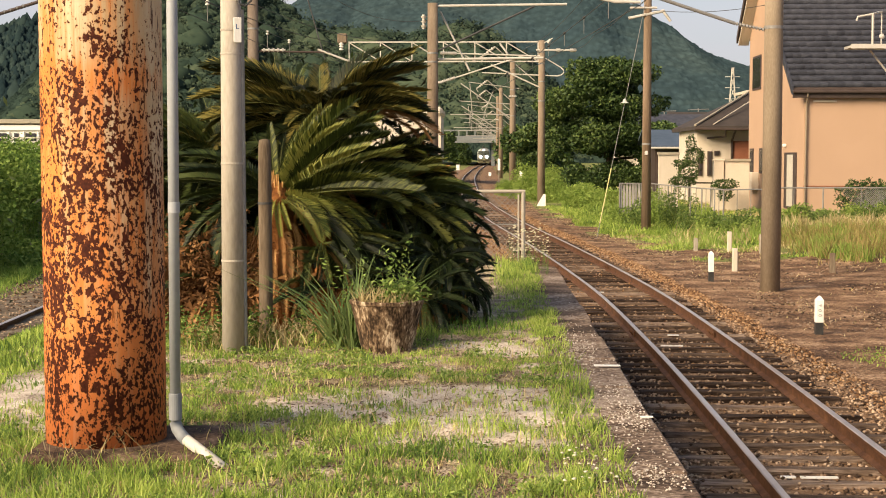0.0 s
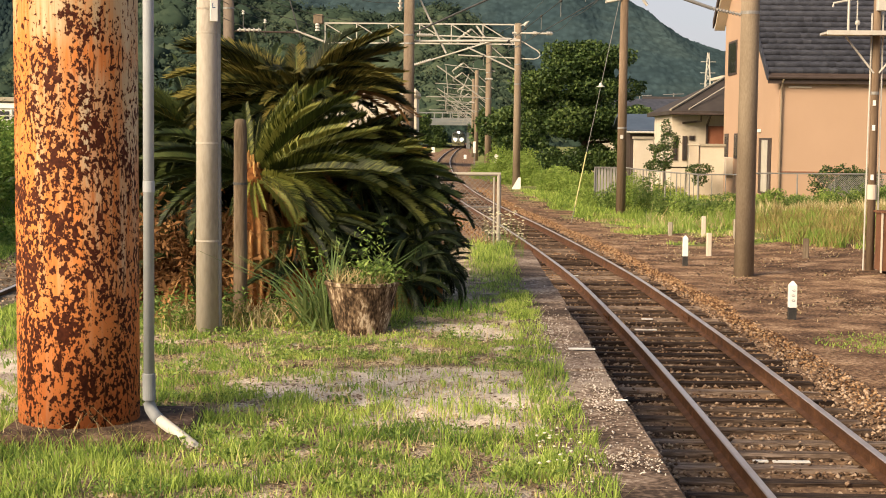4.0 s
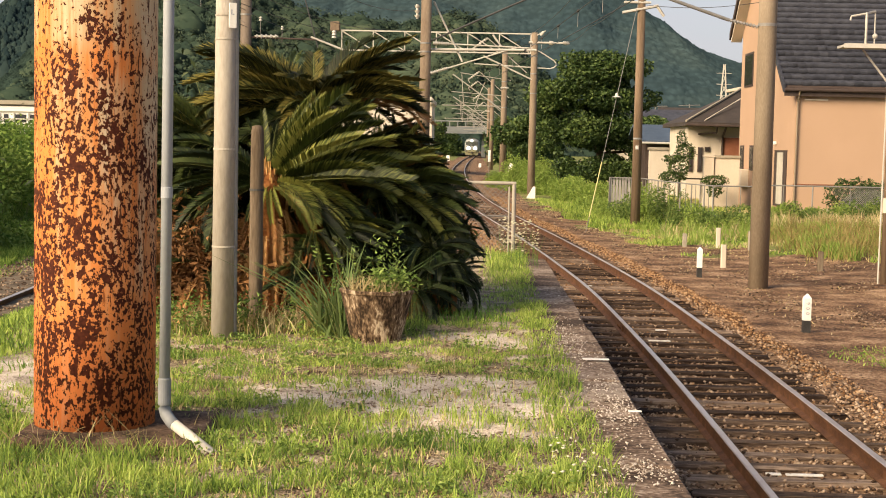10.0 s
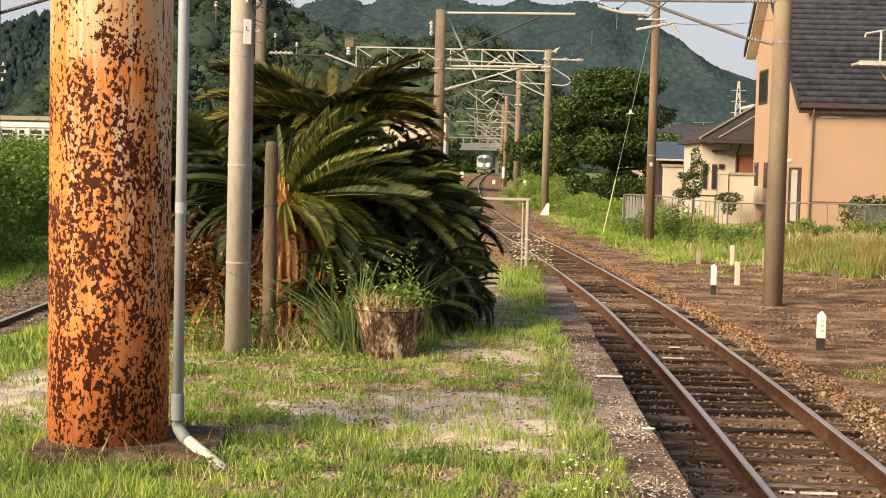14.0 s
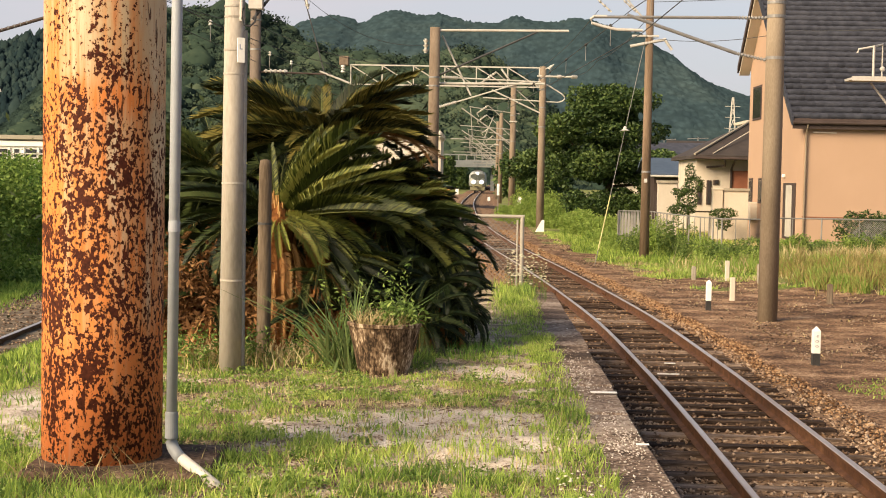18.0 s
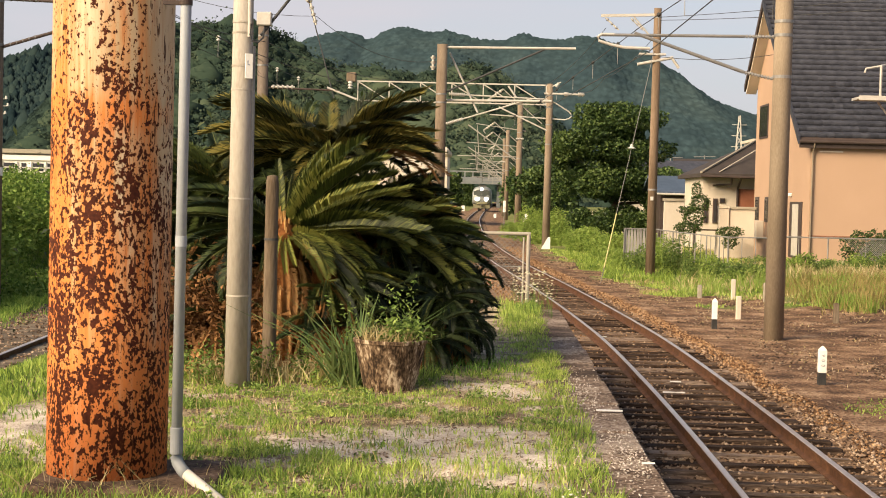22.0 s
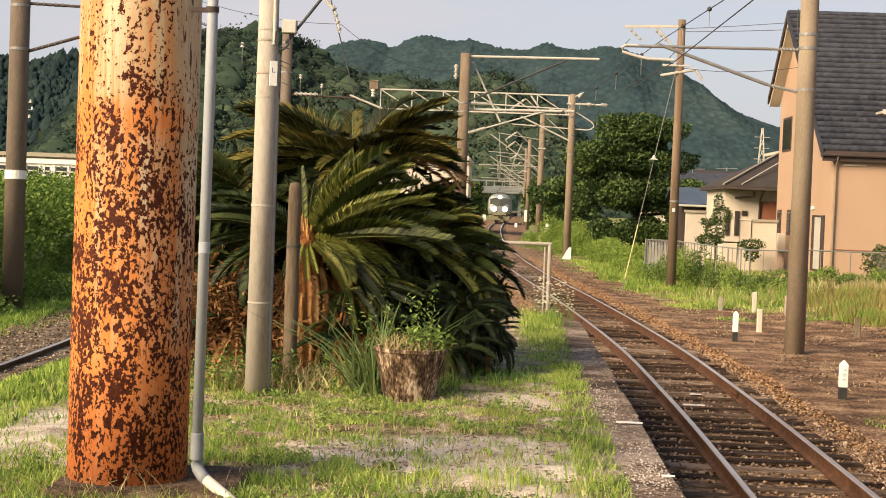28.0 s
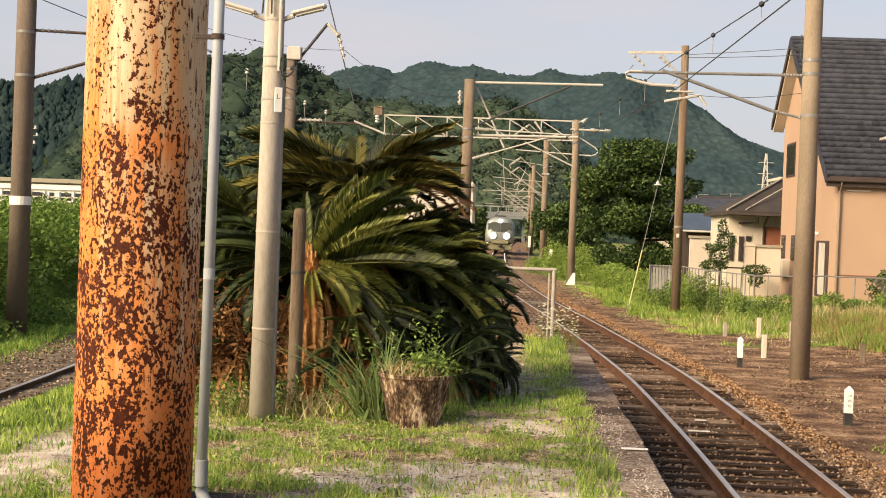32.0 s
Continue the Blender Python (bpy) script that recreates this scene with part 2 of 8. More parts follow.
    cracks = math2("MULTIPLY", ramp(noise_at(46.0, 3, (1, 1, 0.16), 0.6), 0.60, 0.63), math2("MULTIPLY", side.outputs[0], 0.9))
    bare = math2("MAXIMUM", bare, cracks)
    brown = mix(ramp(noise_at(45, 4, (1, 1, 1)), 0.3, 0.7), (0.028, 0.008, 0.005), (0.085, 0.022, 0.010))
    l.new(mix(bare, coat, brown), b.inputs["Base Color"])
    b.inputs["Roughness"].default_value, b.inputs["Specular IOR Level"].default_value = 0.75, 0.12
    bp, grain = n.new("ShaderNodeBump"), noise_at(90, 3, (1, 1, 1))
    bp.inputs["Strength"].default_value, bp.inputs["Distance"].default_value = 0.8, 0.004
    l.new(math2("SUBTRACT", math2("MULTIPLY", grain, 0.35), bare), bp.inputs["Height"])
    l.new(bp.outputs["Normal"], b.inputs["Normal"])
    return m


M = {
    "rust_paint": rust_paint(),
    "concrete": material("weathered concrete", [(0.30, 0.25, 0.19), (0.42, 0.36, 0.28), (0.52, 0.46, 0.37)], 0.9, scale=3, fine=60, stretch=(1, 1, 0.3), vary=0.1),
    "pole": material("spun concrete", [(0.24, 0.21, 0.17), (0.37, 0.33, 0.275), (0.45, 0.405, 0.345)], 0.85, scale=2.2, fine=50, stretch=(1, 1, 0.25), bump=0.25, vary=0.15),
    "line_pole": material("browned spun concrete", [(0.15, 0.113, 0.077), (0.23, 0.18, 0.126), (0.31, 0.25, 0.178)], 0.85, scale=2.2, fine=50, stretch=(1, 1, 0.25), bump=0.25, vary=0.15),
    "old_pole": material("brown-stained concrete", [(0.115, 0.083, 0.058), (0.185, 0.14, 0.098), (0.26, 0.205, 0.145)], 0.9, scale=2.5, fine=40, stretch=(1, 1, 0.2), vary=0.2),
    "dark_pole": material("dark brown concrete", [(0.075, 0.056, 0.042), (0.12, 0.092, 0.07), (0.17, 0.135, 0.105)], 0.9, scale=2.5, fine=40, stretch=(1, 1, 0.2), vary=0.2),
    "wood_pole": material("creosoted wood", [(0.10, 0.066, 0.042), (0.165, 0.115, 0.075), (0.25, 0.18, 0.125)], 0.9, scale=5, fine=60, stretch=(1, 1, 0.08), bump=0.5),
    "stump": material("grey old timber", [(0.06, 0.043, 0.028), (0.14, 0.105, 0.072), (0.23, 0.185, 0.135)], 0.95, scale=6, fine=60, stretch=(1, 1, 0.15), bump=0.6),
    "dark_stone": material("stained edge stone", [(0.030, 0.019, 0.013), (0.085, 0.054, 0.036), (0.135, 0.090, 0.062), (0.23, 0.17, 0.125)], 0.9, scale=5, fine=40, vary=0.25, contrast=(0.35, 0.65), fine_mix=0.45, bump=0.6),
    "paving": material("worn gravelly paving", [(0.22, 0.17, 0.125), (0.48, 0.40, 0.32), (0.58, 0.495, 0.405), (0.78, 0.70, 0.60)], 0.95, scale=4.5, fine=60, bump=1.0, dist=0.03, contrast=(0.38, 0.63), fine_mix=0.5),
    "edge_stone": material("worn edge slab", [(0.045, 0.030, 0.021), (0.115, 0.078, 0.055), (0.19, 0.135, 0.098), (0.34, 0.27, 0.21)], 0.9, scale=2.6, fine=30, vary=0.12, contrast=(0.40, 0.61), fine_mix=0.5, bump=0.9),
    "soil": material("soil and dry litter", [(0.042, 0.023, 0.014), (0.130, 0.074, 0.043), (0.232, 0.138, 0.079), (0.41, 0.275, 0.17)], 1.0, scale=1.6, fine=18, bump=1.0, dist=0.12, contrast=(0.38, 0.62), fine_mix=0.45),
    "ballast": material("brown ballast", [(0.07, 0.042, 0.025), (0.20, 0.12, 0.066), (0.36, 0.235, 0.135)], 0.95, scale=9, fine=28, bump=1.0, dist=0.05),
    "stone": material("ballast stone", [(0.075, 0.037, 0.018), (0.185, 0.098, 0.046), (0.30, 0.17, 0.083), (0.40, 0.26, 0.145)], 0.95, scale=6, fine=40, island=0.5, bump=0.3),
    "white_stone": material("pale pebble", [(0.28, 0.235, 0.19), (0.42, 0.36, 0.30), (0.62, 0.56, 0.49)], 0.9, scale=6, fine=40, island=0.5, bump=0.2),
    "sleeper": material("weathered sleeper wood", [(0.020, 0.012, 0.008), (0.066, 0.043, 0.029), (0.125, 0.086, 0.06), (0.27, 0.20, 0.15)], 0.95, scale=6, fine=30, stretch=(0.25, 2.2, 2.2), vary=0.3, bump=1.0, dist=0.04, contrast=(0.34, 0.68), fine_mix=0.5),
    "rail_rust": material("rusted rail", [(0.036, 0.017, 0.010), (0.085, 0.040, 0.021), (0.155, 0.076, 0.039)], 0.7, scale=6, fine=50, bump=0.3),
    "rail_top": material("worn rail head", [(0.56, 0.46, 0.39), (0.74, 0.66, 0.60)], 0.32, metal=0.85, scale=3, fine=30, bump=0.05),
    "grass": material("grass blades", [(0.09, 0.16, 0.036), (0.215, 0.305, 0.058), (0.36, 0.475, 0.085), (0.53, 0.59, 0.16)], 0.7, scale=1.1, fine=5, island=0.35, bump=0, trans=0.45, spec=0.25),
    "blade_green": material("long cool-green blades", [(0.06, 0.10, 0.03), (0.12, 0.18, 0.055), (0.22, 0.28, 0.10)], 0.55, scale=1.1, fine=5, island=0.45, bump=0, trans=0.3, spec=0.35),
    "lush": material("lush bright grass", [(0.10, 0.19, 0.03), (0.21, 0.32, 0.055), (0.36, 0.45, 0.095)], 0.7, scale=1.1, fine=5, island=0.35, bump=0, trans=0.45, spec=0.25),
    "dry_grass": material("dry grass", [(0.26, 0.20, 0.085), (0.46, 0.37, 0.18), (0.64, 0.54, 0.31)], 0.8, scale=0.9, fine=6, island=0.4, bump=0, trans=0.3, spec=0.2),
    "tawny": material("tawny seeding weeds", [(0.17, 0.145, 0.045), (0.28, 0.225, 0.08), (0.38, 0.29, 0.12)], 0.85, scale=0.7, fine=5, island=0.4, bump=0, trans=0.3, spec=0.15),
    "weed": material("weed leaves", [(0.05, 0.11, 0.016), (0.105, 0.20, 0.032), (0.19, 0.30, 0.06)], 0.65, scale=1.2, fine=8, island=0.45, bump=0, trans=0.3, spec=0.3),
    "kudzu": material("kudzu leaves", [(0.085, 0.145, 0.026), (0.18, 0.265, 0.055), (0.30, 0.38, 0.10)], 0.7, scale=0.35, fine=3, island=0.4, bump=0, trans=0.3, spec=0.3),
    "bank_leaf": material("sunlit bank leaves", [(0.12, 0.19, 0.032), (0.24, 0.33, 0.065), (0.36, 0.42, 0.12)], 0.7, scale=0.6, fine=4, island=0.25, bump=0, trans=0.35, spec=0.2),
    "bank_green": material("kudzu bank leaves", [(0.055, 0.115, 0.018), (0.145, 0.225, 0.040), (0.27, 0.35, 0.085)], 0.7, scale=0.5, fine=5, island=0.3, bump=0, trans=0.35, spec=0.2),
    "verge_leaf": material("green verge weeds", [(0.055, 0.10, 0.022), (0.125, 0.185, 0.042), (0.24, 0.29, 0.09)], 0.7, scale=0.9, fine=6, island=0.35, bump=0, trans=0.3, spec=0.2),
    "leaf": material("dark tree leaves", [(0.018, 0.038, 0.009), (0.046, 0.082, 0.018), (0.115, 0.16, 0.04)], 0.6, scale=0.5, fine=4, island=0.4, bump=0, trans=0.22, spec=0.3),
    "frond": material("sago frond", [(0.012, 0.019, 0.004), (0.055, 0.070, 0.014), (0.22, 0.225, 0.048)], 0.5, scale=1.6, fine=9, vary=0.75, island=0.35, bump=0, trans=0.16, spec=0.20, contrast=(0.30, 0.72)),
    # darkened copy of the frond: shade painted into inner, low and hanging fronds
    "frond_shaded": material("sago frond with shade in its colour", [(0.007, 0.013, 0.004), (0.018, 0.030, 0.008), (0.055, 0.072, 0.018)], 0.5, scale=1.6, fine=9, vary=0.6, island=0.35, bump=0, trans=0.08, spec=0.18),
    # lighter copy of the frond: sun on the upright fan put into its colour
    "frond_sunlit": material("sago frond with sunlight in its colour", [(0.022, 0.034, 0.006), (0.085, 0.105, 0.020), (0.27, 0.27, 0.062)], 0.5, scale=1.6, fine=9, vary=0.6, island=0.45, bump=0, trans=0.16, spec=0.22, contrast=(0.30, 0.72)),
    "frond_olive": material("olive sago frond", [(0.010, 0.014, 0.004), (0.040, 0.044, 0.010), (0.15, 0.125, 0.030)], 0.55, scale=1.6, fine=9, vary=0.7, island=0.4, bump=0, trans=0.14, spec=0.15),
    "frond_yellow": material("yellow-green sago frond", [(0.10, 0.105, 0.016), (0.20, 0.20, 0.03), (0.32, 0.28, 0.055)], 0.5, scale=1.6, fine=9, vary=0.4, island=0.3, bump=0, trans=0.15, spec=0.25),
    "frond_dead": material("dead sago frond", [(0.15, 0.070, 0.026), (0.33, 0.17, 0.062), (0.50, 0.29, 0.12)], 0.85, scale=2, fine=9, vary=0.5, bump=0, trans=0.15, spec=0.2),
    "sago_trunk": material("shaggy sago trunk", [(0.09, 0.03, 0.010), (0.22, 0.085, 0.025), (0.40, 0.19, 0.065)], 0.95, scale=9, fine=40, bump=1.0, dist=0.04),
    "bark": material("bark", [(0.05, 0.035, 0.025), (0.11, 0.08, 0.055)], 0.95, scale=6, fine=30, stretch=(1, 1, 0.3), bump=0.8),
    "pot": material("mossy concrete pot", [(0.028, 0.018, 0.011), (0.10, 0.064, 0.038), (0.175, 0.118, 0.072), (0.43, 0.34, 0.24)], 0.95, scale=13, fine=60, stretch=(1, 1, 0.38), bump=1.0, contrast=(0.42, 0.60), fine_mix=0.42),
    "pvc": material("grey plastic pipe", [(0.27, 0.285, 0.30), (0.34, 0.355, 0.37)], 0.45, scale=3, fine=30, bump=0.05),
    "pvc_dark": material("dark grey fitting", [(0.17, 0.178, 0.185), (0.23, 0.238, 0.245)], 0.5, scale=5, fine=30, bump=0.05),
    "pvc_pale": material("bleached pipe", [(0.42, 0.38, 0.33), (0.55, 0.51, 0.45)], 0.6, scale=6, fine=40, bump=0.1),
    "steel": material("galvanised steel", [(0.18, 0.172, 0.16), (0.27, 0.258, 0.24)], 0.5, metal=0.3, scale=5, fine=40, bump=0.1),
    "far_steel": material("weathered grey steel", [(0.24, 0.225, 0.195), (0.36, 0.335, 0.29)], 0.6, scale=5, fine=40, bump=0.1),
    "pale_steel": material("pale painted steel", [(0.38, 0.355, 0.31), (0.52, 0.485, 0.43)], 0.6, scale=5, fine=40, bump=0.1),
    "wire": material("dark wire", [(0.04, 0.04, 0.042), (0.07, 0.07, 0.07)], 0.6, scale=5, fine=20, bump=0),
    "white": material("white paint", [(0.66, 0.63, 0.57), (0.80, 0.77, 0.71)], 0.6, scale=8, fine=50, bump=0.1),
    "black": material("black paint", [(0.025, 0.024, 0.023), (0.05, 0.047, 0.044)], 0.6, scale=8, fine=50, bump=0.1),
    "porcelain": material("porcelain", [(0.44, 0.41, 0.36), (0.58, 0.54, 0.48)], 0.35, scale=8, fine=50, bump=0),
    "grey_post": material("grey concrete post", [(0.24, 0.21, 0.16), (0.36, 0.32, 0.25)], 0.95, scale=8, fine=50),
    "peach": material("peach render", [(0.365, 0.243, 0.163), (0.396, 0.264, 0.178), (0.428, 0.288, 0.196)], 0.9, scale=0.6, fine=80, bump=0.25, dist=0.005, contrast=(0.2, 0.8)),
    "roof_tile": material("slate-grey roof tile", [(0.022, 0.023, 0.029), (0.040, 0.042, 0.053), (0.064, 0.066, 0.08)], 0.55, scale=3, fine=20, vary=0.14, island=0.12, bump=0.2),
    "brown_tile": material("brown roof sheet", [(0.038, 0.031, 0.028), (0.068, 0.055, 0.047)], 0.75, scale=2, fine=25, vary=0.2, stretch=(1, 1, 1)),
    "blue_tile": material("blue-grey roof", [(0.05, 0.07, 0.10), (0.085, 0.11, 0.15)], 0.55, scale=2, fine=25),
    "trim_dark": material("dark brown trim", [(0.045, 0.032, 0.028), (0.075, 0.055, 0.047)], 0.6, scale=4, fine=30, bump=0.1),
    "beige": material("beige render", [(0.46, 0.395, 0.31), (0.58, 0.505, 0.41)], 0.95, scale=1.5, fine=40, bump=0.3, stretch=(1, 1, 0.4)),
    "red_wall": material("red-brown cladding", [(0.20, 0.075, 0.042), (0.27, 0.11, 0.065)], 0.8, scale=3, fine=30),
    "glass_dark": material("dark window glass", [(0.02, 0.02, 0.022), (0.035, 0.035, 0.037)], 0.12, scale=2, fine=5, bump=0, spec=0.6),
    "glass_pale": material("curtained window", [(0.42, 0.40, 0.35), (0.52, 0.49, 0.43)], 0.25, scale=3, fine=9, bump=0, spec=0.6),
    "rust_box": material("rusted cabinet", [(0.10, 0.045, 0.025), (0.19, 0.09, 0.05)], 0.8, scale=6, fine=40),
    "train_silver": material("dull stainless body", [(0.20, 0.21, 0.19), (0.30, 0.31, 0.28)], 0.42, metal=0.45, scale=2, fine=20, bump=0.05),
    "train_glass": material("grey reflecting windscreen", [(0.06, 0.066, 0.062), (0.09, 0.098, 0.09)], 0.2, scale=2, fine=5, bump=0, spec=0.6),
    "train_low": material("olive skirt", [(0.13, 0.125, 0.07), (0.22, 0.20, 0.12)], 0.7, scale=3, fine=20),
    "train_dark": material("dark underframe", [(0.04, 0.035, 0.03), (0.08, 0.07, 0.06)], 0.8, scale=3, fine=20),
    "bloom": material("cream petals", [(0.46, 0.44, 0.29), (0.60, 0.57, 0.42)], 0.8, bump=0, island=0.3),
    "slat_grey": material("pale grey sheet slats", [(0.24, 0.225, 0.21), (0.34, 0.32, 0.30)], 0.6, vary=0.4, bump=0.05),
    "fence_grey": material("dull grey fence paint", [(0.17, 0.165, 0.15), (0.25, 0.24, 0.22)], 0.6, bump=0.05),
    "litter": material("dark litter", [(0.045, 0.03, 0.02), (0.11, 0.072, 0.046), (0.18, 0.122, 0.082), (0.28, 0.205, 0.145)], 0.95, scale=6, fine=40, island=0.5, bump=0),
    "heart": material("woolly palm heart", [(0.34, 0.17, 0.055), (0.50, 0.28, 0.10), (0.62, 0.40, 0.18)], 0.95, scale=14, fine=60, bump=1.0),
    "stone_dark": material("sooty ballast stone", [(0.045, 0.028, 0.018), (0.15, 0.093, 0.058), (0.25, 0.16, 0.10), (0.42, 0.31, 0.215)], 0.95, scale=6, fine=40, island=0.55, bump=0.3),
    "rib": material("pale frond rib", [(0.11, 0.125, 0.036), (0.20, 0.205, 0.07)], 0.5, bump=0),
    "gate_pipe": material("worn cream pipe", [(0.26, 0.235, 0.19), (0.38, 0.34, 0.28)], 0.7, scale=7, fine=40, bump=0.1),
    "old_ballast": material("old grey-brown ballast", [(0.05, 0.038, 0.027), (0.12, 0.092, 0.064), (0.22, 0.175, 0.125)], 0.95, scale=3, fine=18, bump=1.0, dist=0.06, contrast=(0.36, 0.64)),
    # the viaduct's blue-grey has the haze of distance painted in
    "hazy_concrete": material("concrete greyed for distance haze", [(0.13, 0.14, 0.14), (0.19, 0.20, 0.195)], 0.9, scale=0.5, fine=4, bump=0.2),
    "moss_sleeve": material("yellowed plastic sleeve", [(0.42, 0.38, 0.16), (0.52, 0.47, 0.22)], 0.6, bump=0),
    "verge": material("verge turf", [(0.10, 0.085, 0.04), (0.13, 0.14, 0.04), (0.18, 0.20, 0.055), (0.26, 0.24, 0.10)], 1.0, scale=0.5, fine=7, bump=0.8, dist=0.06, contrast=(0.35, 0.65)),
    # bluish distance haze is mixed into the base colours of these hills
    "far_wood": soft_leaves(canopy("far wooded hill with haze in its colour", [(0.027, 0.045, 0.053), (0.036, 0.058, 0.063), (0.050, 0.073, 0.072)], 5.0, 0.0), 0.55),
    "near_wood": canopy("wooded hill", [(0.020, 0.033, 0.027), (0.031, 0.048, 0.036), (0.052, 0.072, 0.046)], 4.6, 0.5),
    "near_crown": soft_leaves(material("green crowns", [(0.021, 0.034, 0.026), (0.033, 0.050, 0.034), (0.062, 0.080, 0.049)], 1.0, scale=0.03, fine=0.6, island=0.35, bump=0, spec=0.0), 0.6),
    "cedar_crown": soft_leaves(material("dark cedar crowns", [(0.011, 0.020, 0.023), (0.017, 0.029, 0.029), (0.028, 0.043, 0.039)], 1.0, scale=0.04, fine=0.6, island=0.4, bump=0, spec=0.0), 0.5),
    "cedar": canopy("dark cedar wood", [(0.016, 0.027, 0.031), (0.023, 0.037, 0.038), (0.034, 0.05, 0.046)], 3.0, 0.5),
}



def overgrown(m, stops):
    """Blend a second ramp over the first where the mesh's own soil value is high."""
    n, l = m.node_tree.nodes, m.node_tree.links
    b = n["Principled BSDF"]
    first = b.inputs["Base Color"].links[0].from_socket
    r, at, mx = n.new("ShaderNodeValToRGB"), n.new("ShaderNodeAttribute"), n.new("ShaderNodeMix")
    at.attribute_name = "soil"
    mx.data_type = "RGBA"
    for i, c in enumerate(stops):
        p = 0.36 + 0.28 * i / (len(stops) - 1)
        el = r.color_ramp.elements[i] if i < 2 else r.color_ramp.elements.new(p)
        el.position, el.color = p, (*c, 1)
    l.new(first.node.inputs["Fac"].links[0].from_socket, r.inputs["Fac"])
    l.new(at.outputs["Fac"], mx.inputs[0])
    l.new(first, mx.inputs[6])
    l.new(r.outputs["Color"], mx.inputs[7])
    l.new(mx.outputs[2], b.inputs["Base Color"])


overgrown(M["paving"], [(0.055, 0.040, 0.024), (0.19, 0.145, 0.085), (0.38, 0.30, 0.19), (0.58, 0.48, 0.34)])


# ---------------------------------------------------------------- mesh helpers
def link_mesh(name, bm, mat, smooth=False):
    me = bpy.data.meshes.new(name)
    bmesh.ops.recalc_face_normals(bm, faces=bm.faces)
    bm.to_mesh(me)
    bm.free()
    for mm in (mat if isinstance(mat, (list, tuple)) else [mat]):
        me.materials.append(mm)
    if smooth:
        me.polygons.foreach_set("use_smooth", [True] * len(me.polygons))
    return me


def part(name, bm, mat, parent, label="", smooth=False):
    """One mesh object under a thing or a part, in the parent's space."""
    ob = new(name, link_mesh(name, bm, mat, smooth))
    ob.parent = parent
    return tagged(ob, label)


def thing(name, at, label, category, group="", turn=0, kind=""):
    ob = new(name)
    ob.empty_display_size = 0.2
    ob.matrix_basis = pose(*at, 0, 0, turn)
    return tagged(ob, label, category, group, kind)


def solo(name, bm, mat, label, category, at=(0, 0, 0), kind="", group="", smooth=False):
    ob = new(name, link_mesh(name, bm, mat, smooth))
    ob.location = at
    return tagged(ob, label, category, group, kind)


def box(size, at=(0, 0, 0), turn=(0, 0, 0), bevel=0.0, bm=None):
    bm = bm or bmesh.new()
    g = bmesh.ops.create_cube(bm, size=1, matrix=pose(*at, *turn) @ Matrix.Diagonal((*size, 1)))
    if bevel:
        edges = list({e for v in g["verts"] for e in v.link_edges})
        bmesh.ops.bevel(bm, geom=edges, offset=bevel, segments=1, affect="EDGES", profile=0.5)
    return bm


def rod(p, q, r0, r1=None, seg=10, bm=None):
    """A tapered round bar from p to q."""
    bm = bm or bmesh.new()
    p, q = Vector(p), Vector(q)
    r1 = r0 if r1 is None else r1
    d = q - p
    m = Matrix.Translation((p + q) / 2) @ d.to_track_quat("Z", "Y").to_matrix().to_4x4()
    bmesh.ops.create_cone(bm, cap_ends=True, segments=seg, radius1=r0, radius2=r1, depth=d.length, matrix=m)
    return bm


def lathe(profile, seg=24, at=(0, 0, 0), bm=None):
    """Rings of (radius, height) joined to a turned body."""
    bm = bm or bmesh.new()
    rings = []
    for r, z in profile:
        rings.append([bm.verts.new((at[0] + r * math.cos(2 * math.pi * i / seg), at[1] + r * math.sin(2 * math.pi * i / seg), at[2] + z)) for i in range(seg)])
    for a, c in zip(rings, rings[1:]):
        for i in range(seg):
            bm.faces.new((a[i], a[(i + 1) % seg], c[(i + 1) % seg], c[i]))
    bm.faces.new(rings[0][::-1])
    bm.faces.new(rings[-1])
    return bm


def tube(points, r, seg=6, bm=None):
    """A round tube through the points."""
    bm = bm or bmesh.new()
    pts = [Vector(p) for p in points]
    rings = []
    for i, p in enumerate(pts):
        d = (pts[min(i + 1, len(pts) - 1)] - pts[max(i - 1, 0)]).normalized()
        q = d.to_track_quat("Z", "Y")
        rings.append([bm.verts.new(p + q @ Vector((r * math.cos(2 * math.pi * k / seg), r * math.sin(2 * math.pi * k / seg), 0))) for k in range(seg)])
    for a, c in zip(rings, rings[1:]):
        for k in range(seg):
            bm.faces.new((a[k], a[(k + 1) % seg], c[(k + 1) % seg], c[k]))
    bm.faces.new(rings[0][::-1])
    bm.faces.new(rings[-1])
    return bm


def prism(outline, depth, axis="y", bm=None):
    """A flat outline of (u, v) pushed along an axis: y uses (x, z), x uses (y, z)."""
    bm = bm or bmesh.new()
    d0, d1 = depth
    put = {"y": lambda u, v, d: (u, d, v), "x": lambda u, v, d: (d, u, v), "z": lambda u, v, d: (u, v, d)}[axis]
    a = [bm.verts.new(put(u, v, d0)) for u, v in outline]
    c = [bm.verts.new(put(u, v, d1)) for u, v in outline]
    n = len(outline)
    bm.faces.new(a[::-1])
    bm.faces.new(c)
    for i in range(n):
        bm.faces.new((a[i], a[(i + 1) % n], c[(i + 1) % n], c[i]))
    return bm


